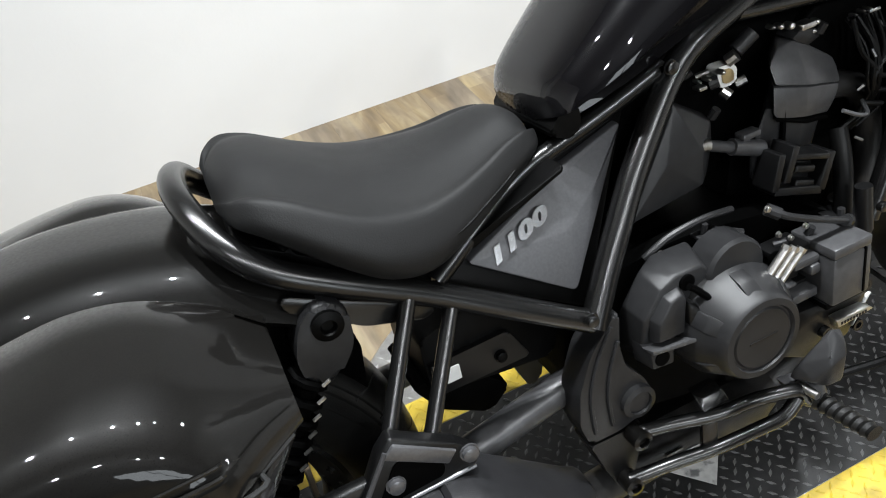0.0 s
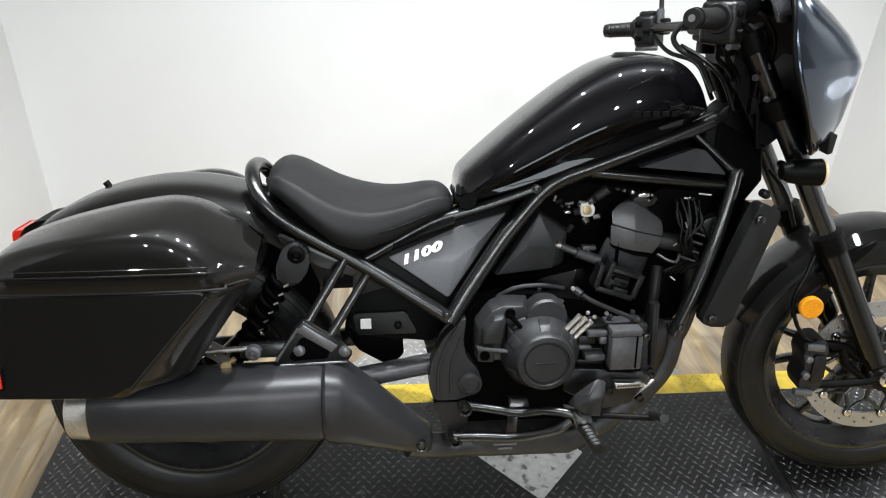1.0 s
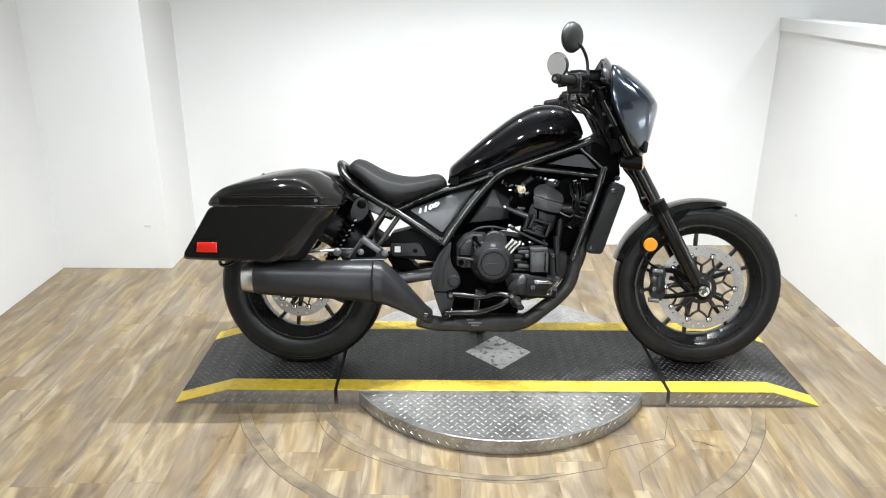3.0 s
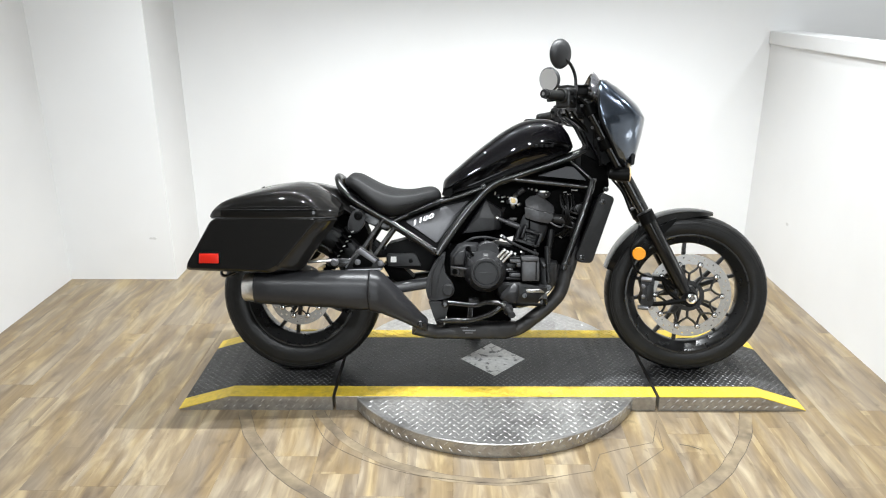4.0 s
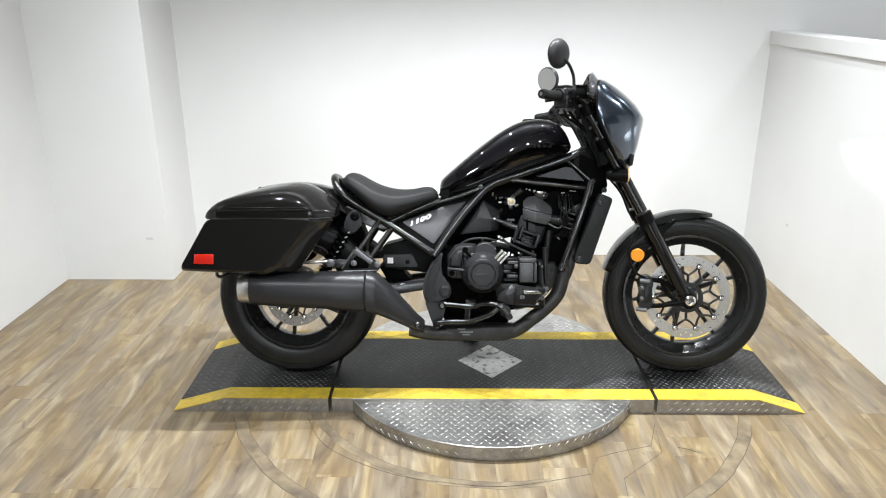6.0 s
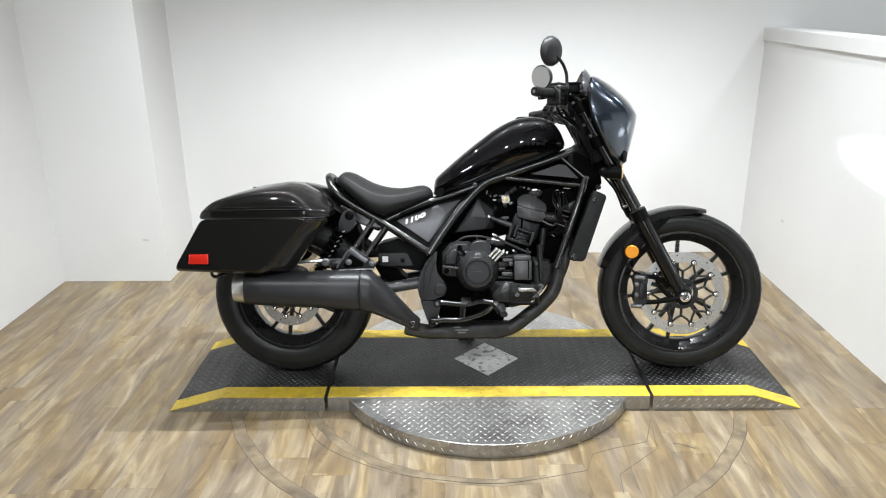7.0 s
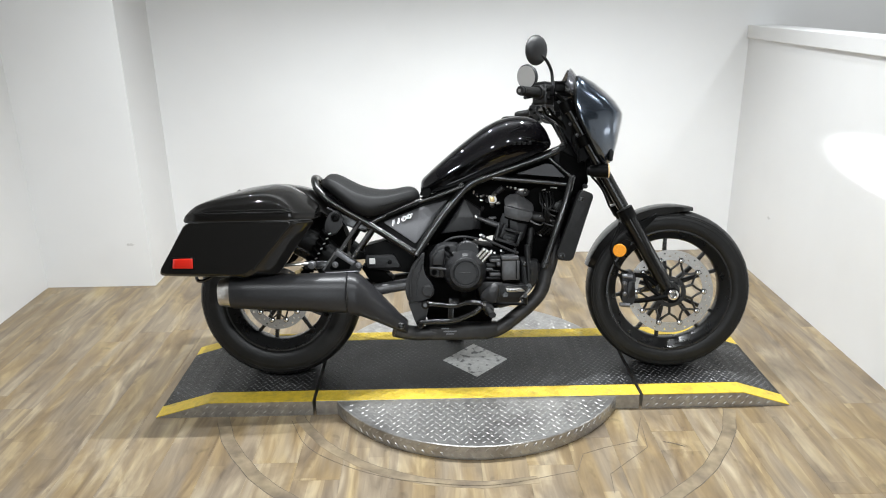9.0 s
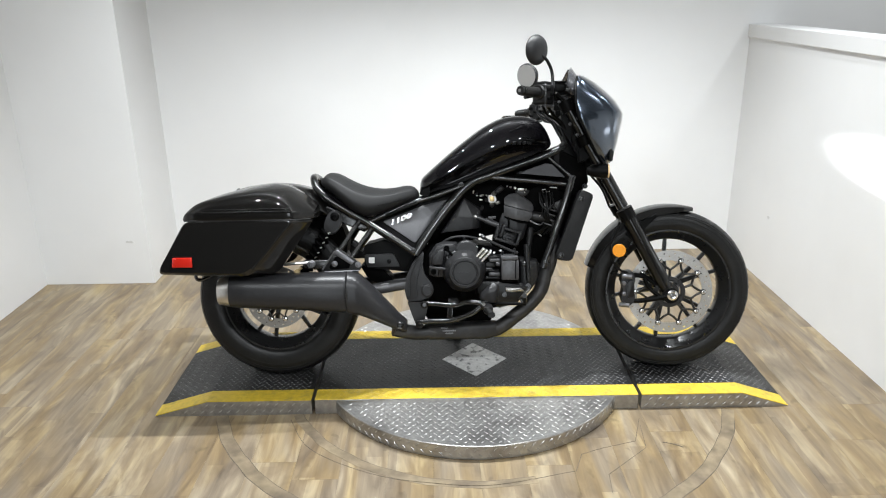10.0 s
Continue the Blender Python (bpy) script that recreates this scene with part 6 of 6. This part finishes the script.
# saddlebags
for side in (-1, 1):
    mir = (lambda b: b) if side < 0 else (lambda b: moved(b, Matrix.Translation((0, -0.07, -0.015)) @ Matrix.Scale(-1, 4, (0, 1, 0))))

    def bag_ring(y, pts):
        return [(x, y, z) for x, z in rounded(pts, 0.022, 4)]

    outer = [(-1.092, 0.443), (-0.80, 0.433), (-0.762, 0.460), (-0.628, 0.617), (-0.994, 0.617)]
    strip = [(-1.098, 0.436), (-0.785, 0.425), (-0.742, 0.456), (-0.606, 0.617), (-1.0, 0.617)]
    wide = [(-1.092, 0.430), (-0.79, 0.412), (-0.698, 0.425), (-0.562, 0.618), (-1.0, 0.618)]
    inner = [(-1.07, 0.44), (-0.79, 0.425), (-0.705, 0.44), (-0.575, 0.618), (-0.99, 0.618)]
    side_y = lambda z: -0.332 - 0.012 * (0.62 - z) / 0.19
    face = [(x, side_y(z) - 0.003, z) for x, z in rounded([(p[0] * 0.996 - 0.003, 0.527 + (p[1] - 0.527) * 0.97) for p in outer], 0.026, 4)]
    edge = [(x, side_y(z), z) for x, z in rounded(outer, 0.026, 4)]
    bm = loft(bmesh.new(), [face, edge, [(x, y + 0.012, z) for (x, z), y in zip(rounded(strip, 0.026, 4), (p[1] for p in edge))], bag_ring(-0.262, wide), bag_ring(-0.24, wide), bag_ring(-0.135, inner)])
    bag = bp("saddlebag", mir(bm), BAGPAINT, None, "glossy black hard saddlebag with a lid", smooth=24)
    secs = []
    for x, zc, zt, yo in ((-1.014, 0.622, 0.630, 0.285), (-1.008, 0.634, 0.646, 0.305), (-0.99, 0.652, 0.666, 0.322), (-0.956, 0.674, 0.684, 0.330), (-0.90, 0.690, 0.704, 0.333), (-0.84, 0.702, 0.720, 0.334), (-0.78, 0.709, 0.733, 0.334),
                          (-0.735, 0.7105, 0.740, 0.333), (-0.706, 0.708, 0.742, 0.332), (-0.675, 0.697, 0.738, 0.331), (-0.650, 0.680, 0.730, 0.330), (-0.626, 0.660, 0.716, 0.325), (-0.595, 0.652, 0.694, 0.298), (-0.563, 0.645, 0.664, 0.270)):
        low = min(0.646, zc - 0.006)
        ring = [(-yo, 0.6185), (-yo - 0.002, 0.624), (-yo - 0.002, low - 0.004), (-yo + 0.002, low), (-yo + 0.003, low + 0.5 * (zc - 0.012 - low)), (-yo + 0.006, zc - 0.012), (-yo + 0.015, zc - 0.001), (-yo + 0.032, zc + 0.26 * (zt - zc)), (-yo + 0.065, zc + 0.58 * (zt - zc)), (-yo + 0.115, zc + 0.9 * (zt - zc)),
                (-0.175, zt), (-0.130, zt - 0.012 - 0.12 * (zt - 0.63)), (-0.112, 0.63), (-0.114, 0.6185)]
        secs.append([(x, y, max(z, 0.6187)) for y, z in ring])
    # Bead added along the fold only to give it an edge highlight.
    crease = tube(bmesh.new(), [(-0.632, -0.333, 0.607), (-0.668, -0.3355, 0.566), (-0.705, -0.338, 0.523), (-0.742, -0.341, 0.480), (-0.768, -0.342, 0.450)], 0.0042, 10)
    bp("side_crease", mir(crease), BAGPAINT, bag, "thin bead along the crease between side and front, added to catch a highlight")
    lid = bp("bag_lid", mir(smooth_loft(bmesh.new(), secs, 3, 1)), BAGPAINT, bag, "glossy black domed lid", smooth=40)
    bm = tube(bmesh.new(), [(-1.002, -0.31, 0.618), (-0.96, -0.330, 0.618), (-0.64, -0.330, 0.618), (-0.605, -0.305, 0.618), (-0.575, -0.28, 0.618)], 0.0025, 6)
    bp("lid_seal", mir(bm), GAP, bag)
    bm = tube(bmesh.new(), [(-0.985, -0.320, 0.644), (-0.95, -0.3305, 0.645), (-0.80, -0.3345, 0.6465), (-0.65, -0.3305, 0.647), (-0.628, -0.3255, 0.647)], 0.0022, 6)
    tube(bm, [(-0.93, -0.3295, 0.654), (-0.80, -0.332, 0.6555), (-0.65, -0.328, 0.656), (-0.628, -0.3235, 0.655)], 0.0016, 6)
    bp("lid_bead", mir(bm), BAGPAINT, lid, "raised bead along the lid")
    bm = bmesh.new()
    prism(bm, rounded([(-1.044, 0.500), (-0.966, 0.500), (-0.966, 0.456), (-1.047, 0.458)], 0.004), -0.346, -0.330, 0.0015)
    bp("reflector_frame", mir(bm), PLASTIC, bag)
    bm = bmesh.new()
    prism(bm, [(-1.037, 0.495), (-0.971, 0.495), (-0.971, 0.461), (-1.040, 0.462)], -0.350, -0.340, 0.0015)
    bp("side_reflector", mir(bm), RED, bag, "rectangular red side reflector")
    bm = tube(bmesh.new(), [(-0.985, -0.25, 0.45), (-0.990, -0.255, 0.412), (-0.972, -0.255, 0.404), (-0.942, -0.245, 0.415), (-0.91, -0.23, 0.44)], 0.006, 8)
    bp("bag_guard", mir(bm), FRAME, bag, "thin black guard rod under the bag")
# rear mudguard and tail lamp
secs = []
for k in range(29):
    a = radians(48 + (140 - 48) * k / 28)
    flare = 1 - 0.25 * max(0.0, (k - 22) / 6) ** 2
    ring = []
    for thick, order in ((0.0, range(15)), (0.006, range(14, -1, -1))):
        for j in order:
            u = -1 + 2 * j / 14
            rr = 0.430 - 0.055 * abs(u) ** 4 - thick + 0.012 * max(0.0, (k - 16) / 12)
            ring.append((REAR_AXLE[0] + rr * math.cos(a), (0.128 - thick) * u * flare, REAR_AXLE[1] + rr * math.sin(a)))
    secs.append(ring)
guard = bp("rear_fender", loft(bmesh.new(), secs), GLOSS, None, "glossy black broad rear mudguard", smooth=50)
bm = bmesh.new()
prism(bm, rounded([(-0.52, 0.70), (-0.50, 0.66), (-0.47, 0.62), (-0.40, 0.585), (-0.40, 0.55), (-0.52, 0.60), (-0.56, 0.66)], 0.012), -0.10, 0.10, 0.008)
bp("fender_front", bm, PLASTIC, guard, "black plastic front piece of the mudguard")
bm = bmesh.new()
prism(bm, rounded([(-1.05, 0.612), (-1.045, 0.645), (-1.015, 0.662), (-0.98, 0.668), (-0.95, 0.65), (-1.0, 0.59)], 0.012), -0.05, 0.05, 0.008)
tail = bp("tail_lamp", bm, PLASTIC, None, "black tail lamp housing")
bm = bmesh.new()
prism(bm, rounded([(-1.066, 0.618), (-1.064, 0.642), (-1.039, 0.644), (-1.042, 0.615)], 0.005), -0.04, 0.04, 0.004)
bp("lens", bm, RED, tail, "red tail lamp lens")
bm = bmesh.new()
rod(bm, (-0.90, 0.06, 0.698), (-0.912, 0.062, 0.715), 0.007, 12)
bp("fender_stud", bm, PLASTIC, guard, "small black stud on the mudguard")

# handlebar, controls, mirrors
NEAR_END, NEAR_IN = Vector((0.166, -0.275, 1.047)), Vector((0.232, -0.213, 1.046))
FAR_END, FAR_IN = Vector((0.228, 0.376, 1.012)), Vector((0.280, 0.325, 1.017))
bm = tube(bmesh.new(), [tuple(NEAR_END), tuple(NEAR_IN), (0.280, -0.150, 1.046), (0.325, -0.075, 1.036), (0.336, 0.0, 1.03), (0.336, 0.10, 1.03), (0.318, 0.22, 1.024), tuple(FAR_IN), tuple(FAR_END)], 0.0112, 14)
bars = bp("handlebar", bm, FRAME, None, "black tubular handlebar turned slightly")
for end, inn in ((NEAR_END, NEAR_IN), (FAR_END, FAR_IN)):
    way = (inn - end).normalized()
    n1 = way.cross(Vector((0, 0, 1))).normalized()
    n2 = n1.cross(way)
    bm = bmesh.new()
    count = 22
    loft(bm, [[end + (inn - end) * (k / count) + (n1 * math.cos(t) + n2 * math.sin(t)) * (0.0175 if k < 2 else 0.0158 + 0.0011 * (k % 2) + 0.003 * (k / count) ** 3) for t in (2 * math.pi * j / 18 for j in range(18))] for k in range(count + 1)])
    bp("grip", bm, RUBBER, bars, "black ribbed rubber grip")
    bm = rod(bmesh.new(), end - way * 0.012, end + way * 0.002, 0.0155, 20)
    bp("bar_end", bm, ENGINE, bars, "round bar end weight")
    bm = rod(bmesh.new(), end - way * 0.0135, end - way * 0.011, 0.006, 12)
    bp("end_screw", bm, STEEL_DARK, bars)
    turn = Matrix.Translation(inn + way * 0.028) @ way.to_track_quat("X", "Z").to_matrix().to_4x4()
    bm = bmesh.new()
    box(bm, (-0.026, -0.030, -0.042), (0.026, 0.034, 0.030), 0.010, 3)
    box(bm, (-0.018, -0.020, 0.024), (0.020, 0.030, 0.040), 0.006)
    switch = bp("switchgear", moved(bm, turn), ENGINE, bars, "black switch housing")
    bm = bmesh.new()
    lathe(bm, [(0.024, -0.036), (0.026, -0.030), (0.026, -0.024), (0.022, -0.022)], (0, 0, 0), 24, "x")
    bp("throttle_flange", moved(bm, turn), ENGINE, switch)
    bm = bmesh.new()
    box(bm, (-0.02, -0.036, 0.004), (-0.004, -0.028, 0.016), 0.002)
    box(bm, (0.0, -0.036, -0.012), (0.016, -0.028, -0.002), 0.002)
    rod(bm, (-0.012, -0.028, -0.022), (-0.012, -0.040, -0.022), 0.006, 12)
    each("switch_button", moved(bm, turn), PLASTIC, switch)
    bm = bmesh.new()
    rod(bm, (-0.022, -0.022, -0.046), (0.030, -0.018, -0.046), 0.0055, 10)
    each("cable_elbow", moved(bm, turn), ENGINE_LIGHT, switch, "grey cable elbow")
    bm = bmesh.new()
    box(bm, (0.030, -0.020, -0.016), (0.046, 0.026, 0.022), 0.006)
    rod(bm, (0.038, 0.02, 0.0), (0.030, 0.052, 0.0), 0.011, 12)
    bp("lever_perch", moved(bm, turn), PLASTIC, bars, "black lever clamp")
    bm = tube(bmesh.new(), [(0.034, 0.05, 0.0), (0.010, 0.056, -0.004), (-0.02, 0.054, -0.010), (-0.045, 0.048, -0.014)], 0.0065, 8)
    bp("lever", moved(bm, turn), FRAME, bars, "black hand lever")
bm = bmesh.new()
box(bm, (0.296, -0.150, 1.056), (0.340, -0.096, 1.086), 0.006)
box(bm, (0.294, -0.152, 1.086), (0.342, -0.094, 1.093), 0.003)
bp("fluid_reservoir", bm, PLASTIC, bars, "small black brake fluid reservoir")
for centre, face, base, bend in ((Vector((0.224, -0.185, 1.197)), Vector((-0.66, 0.745, 0.09)), Vector((0.290, -0.155, 1.062)), Vector((0.286, -0.156, 1.128))),
                                 (Vector((0.262, 0.365, 1.172)), Vector((-0.68, -0.715, -0.16)), Vector((0.315, 0.27, 1.03)), Vector((0.318, 0.30, 1.11)))):
    face = face.normalized()
    q = face.to_track_quat("Z", "Y").to_matrix().to_4x4()
    bm = lathe(bmesh.new(), [(0.0475, 0.004), (0.052, 0.0), (0.0528, -0.006), (0.048, -0.016), (0.035, -0.025), (0.011, -0.029)], (0, 0, 0), 40, "z")
    mirror = bp("mirror_shell", moved(bm, Matrix.Translation(centre) @ q), MIRRORBACK, bars, "round satin black mirror", False, 50)
    bm = lathe(bmesh.new(), [(0.047, 0.0042), (0.047, 0.0052)], (0, 0, 0), 40, "z")
    bp("mirror_glass", moved(bm, Matrix.Translation(centre) @ q), MIRROR, mirror, "round mirror glass")
    back = centre - face * 0.02 - Vector((0, 0, 0.014))
    bm = tube(bmesh.new(), [tuple(base), tuple(base * 0.55 + bend * 0.45 + Vector((0.002, 0, 0))), tuple(bend), tuple(bend * 0.45 + back * 0.55 + Vector((0.006, 0, 0.004))), tuple(back)], 0.0058, 12)
    bp("mirror_stem", bm, ENGINE, mirror)
    bm = rod(bmesh.new(), base - Vector((0, 0, 0.01)), base * 0.6 + bend * 0.4, 0.0092, 14)
    bp("stem_sleeve", bm, ENGINE_LIGHT, mirror, "grey sleeve at the foot of the mirror stem")
bm = tube(bmesh.new(), [(0.285, 0.02, 1.046), (0.266, 0.036, 1.026), (0.260, 0.046, 1.006), (0.272, 0.044, 0.986), (0.296, 0.034, 0.970), (0.318, 0.028, 0.952), (0.345, 0.02, 0.90)], 0.0058, 10)
bp("cable_guide", bm, ENGINE_GREY, bars, "bent dark grey cable guide")
for pts in ([(0.25, -0.19, 1.00), (0.27, -0.15, 0.975), (0.31, -0.11, 0.955), (0.35, -0.06, 0.92), (0.36, -0.04, 0.86)],
            [(0.27, -0.17, 1.0), (0.30, -0.13, 0.97), (0.34, -0.09, 0.94), (0.37, -0.06, 0.88)],
            [(0.31, -0.12, 1.05), (0.35, -0.12, 1.01), (0.37, -0.11, 0.95), (0.38, -0.08, 0.86)],
            [(0.32, -0.10, 1.06), (0.36, -0.12, 1.05), (0.39, -0.12, 1.0), (0.385, -0.10, 0.90), (0.40, -0.09, 0.80)],
            [(0.30, 0.26, 1.0), (0.31, 0.19, 0.97), (0.34, 0.10, 0.95), (0.36, 0.05, 0.88)],
            [(0.28, 0.05, 0.99), (0.31, 0.0, 0.965), (0.335, -0.04, 0.93), (0.36, -0.05, 0.87)]):
    bp("control_cable", tube(bmesh.new(), pts, 0.005, 8), HOSE, bars)
bm = bmesh.new()
box(bm, (0.30, -0.075, 1.012), (0.362, 0.085, 1.046), 0.008)
for s in (-1, 1):
    box(bm, (0.315, 0.045 * s - 0.018, 0.975), (0.36, 0.045 * s + 0.018, 1.03), 0.006)
bp("bar_clamp", bm, PLASTIC, bars)
bm = lathe(bmesh.new(), [(0.052, 1.055), (0.055, 1.068), (0.05, 1.078), (0.02, 1.081)], (0.385, 0.01, 0), 32, "z")
bp("instrument", bm, PLASTIC, bars, "round instrument in a black housing")
bm = bmesh.new()
for p in ((0.322, -0.105, 1.022), (0.345, -0.115, 0.985), (0.36, -0.12, 0.94), (0.352, -0.11, 1.03), (0.385, -0.125, 0.90)):
    bolt(bm, p, 0.005)
for a, c in (((0.335, -0.12, 1.035), (0.365, -0.125, 1.02)), ((0.375, -0.12, 0.975), (0.385, -0.122, 0.955)), ((0.345, -0.105, 1.005), (0.355, -0.108, 0.992))):
    rod(bm, a, c, 0.0038, 8)
each("control_bolt", bm, ENGINE_LIGHT, bars, "dull steel bolt")
bm = bmesh.new()
prism(bm, rounded([(0.335, 1.03), (0.375, 1.04), (0.42, 0.95), (0.455, 0.83), (0.42, 0.80), (0.385, 0.86), (0.345, 0.93)], 0.01), -0.085, 0.085, 0.008)
bp("fork_cover", bm, PLASTIC, None, "black cover between the fork legs", True)

# fairing, screen and lamps
def shell_of(levels, n=25, power=2.3):
    secs = []
    for z, xr, xf, w in levels:
        ring = []
        for k in range(n):
            t = math.pi * k / (n - 1)
            c, s = math.cos(t), math.sin(t)
            ring.append((xr + (xf - xr) * abs(s) ** (2 / power), -w * math.copysign(abs(c) ** (2 / power), c), z))
        secs.append(ring)
    return loft(bmesh.new(), secs, closed=False)


FAIR = [(0.802, 0.501, 0.525, 0.119), (0.818, 0.48, 0.533, 0.161), (0.841, 0.46, 0.54, 0.189), (0.876, 0.44, 0.55, 0.213), (0.916, 0.418, 0.56, 0.231), (0.956, 0.397, 0.568, 0.241), (0.978, 0.388, 0.57, 0.242),
        (0.991, 0.385, 0.564, 0.241), (1.026, 0.38, 0.543, 0.235), (1.061, 0.38, 0.508, 0.224), (1.091, 0.383, 0.471, 0.203), (1.109, 0.389, 0.439, 0.175), (1.117, 0.398, 0.413, 0.14)]
def creased_shell(levels, crease, side=9, front=25):
    """A shell whose flat flanks break at a crease before they round to the front."""
    secs = []
    for (z, xr, xf, w), at in zip(levels, crease):
        xc, wc = xr + (xf - xr) * at, w * (1 - 0.30 * at)
        half = []
        for k in range(side):
            u = k / side
            half.append((xr + (xc - xr) * u, w + (wc - w) * u + 0.012 * math.sin(math.pi * u) * at, z))
        for k in range(front // 2 + 1):
            a = 0.5 * math.pi * k / (front // 2)
            half.append((xc + (xf - xc) * math.sin(a) ** 1.15, wc * math.cos(a) ** 0.95 if k < front // 2 else 0.0, z))
        secs.append([(x, -y, z) for x, y, z in half] + [(x, y, z) for x, y, z in reversed(half[:-1])])
    return loft(bmesh.new(), secs, closed=False)


CREASE = [0.55, 0.62, 0.68, 0.68, 0.64, 0.66, 0.68, 0.67, 0.55, 0.32, 0.15, 0.08, 0.06]
fair = bp("fairing", creased_shell(FAIR, CREASE), FAIRING, None, "blue-grey metallic handlebar fairing", True, 50)
m = fair.modifiers.new("thick", "SOLIDIFY")
m.thickness, m.offset = 0.006, 0.0
bm = tube(bmesh.new(), [(xr, -w - 0.001, z) for z, xr, xf, w in FAIR[:-1]], 0.0045, 8, 3)
bp("edge_trim", bm, PLASTIC, fair, "black edge trim", True)
bm = shell_of([(z, xr + 0.02, xf - 0.03, w - 0.02) for z, xr, xf, w in FAIR])
inner = bp("inner_liner", bm, PLASTIC, fair, "black inner liner", True)
m = inner.modifiers.new("thick", "SOLIDIFY")
m.thickness = 0.004
SCREEN = [(1.05, 0.368, 0.447, 0.185), (1.075, 0.360, 0.436, 0.18), (1.095, 0.354, 0.424, 0.17), (1.12, 0.360, 0.405, 0.14), (1.14, 0.368, 0.391, 0.10), (1.153, 0.374, 0.382, 0.05)]
screen = bp("windscreen", shell_of(SCREEN), SMOKE, None, "short smoked windscreen", True, 50)
m = screen.modifiers.new("thick", "SOLIDIFY")
m.thickness = 0.004
bm = lathe(bmesh.new(), [(0.084, 0.48), (0.088, 0.50), (0.082, 0.525), (0.076, 0.53), (0.06, 0.536), (0.03, 0.54)], (0, 0, 0.895), 40, "x")
bp("headlamp", bm, PLASTIC, None, "round headlamp in a black bezel", True)
# Solid dark block in place of a slot; its colour gives the shade.
bm = prism(bmesh.new(), [(0.510, 0.850), (0.526, 0.848), (0.522, 0.812), (0.512, 0.808)], -0.163, -0.12, 0.003)
bp("fairing_vent", bm, GAP, fair, "dark block for the shade in a vent slot", True)
for side in (-1, 1):
    mir = (lambda b: b) if side < 0 else (lambda b: moved(b, Matrix.Scale(-1, 4, (0, 1, 0))))
    bm = lathe(bmesh.new(), [(0.014, 0.43), (0.021, 0.445), (0.025, 0.47), (0.026, 0.505)], (0, -0.165, 0.776), 28, "x")
    rod(bm, (0.455, -0.10, 0.776), (0.46, -0.16, 0.776), 0.008, 10)
    sig = bp("turn_signal", mir(bm), PLASTIC, None, "black bullet turn signal with an amber lens", True)
    bm = lathe(bmesh.new(), [(0.0262, 0.503), (0.0268, 0.5045), (0.025, 0.508), (0.012, 0.511)], (0, -0.165, 0.776), 28, "x")
    bp("lens", mir(bm), LENS, sig, "thin pale amber lens", True)
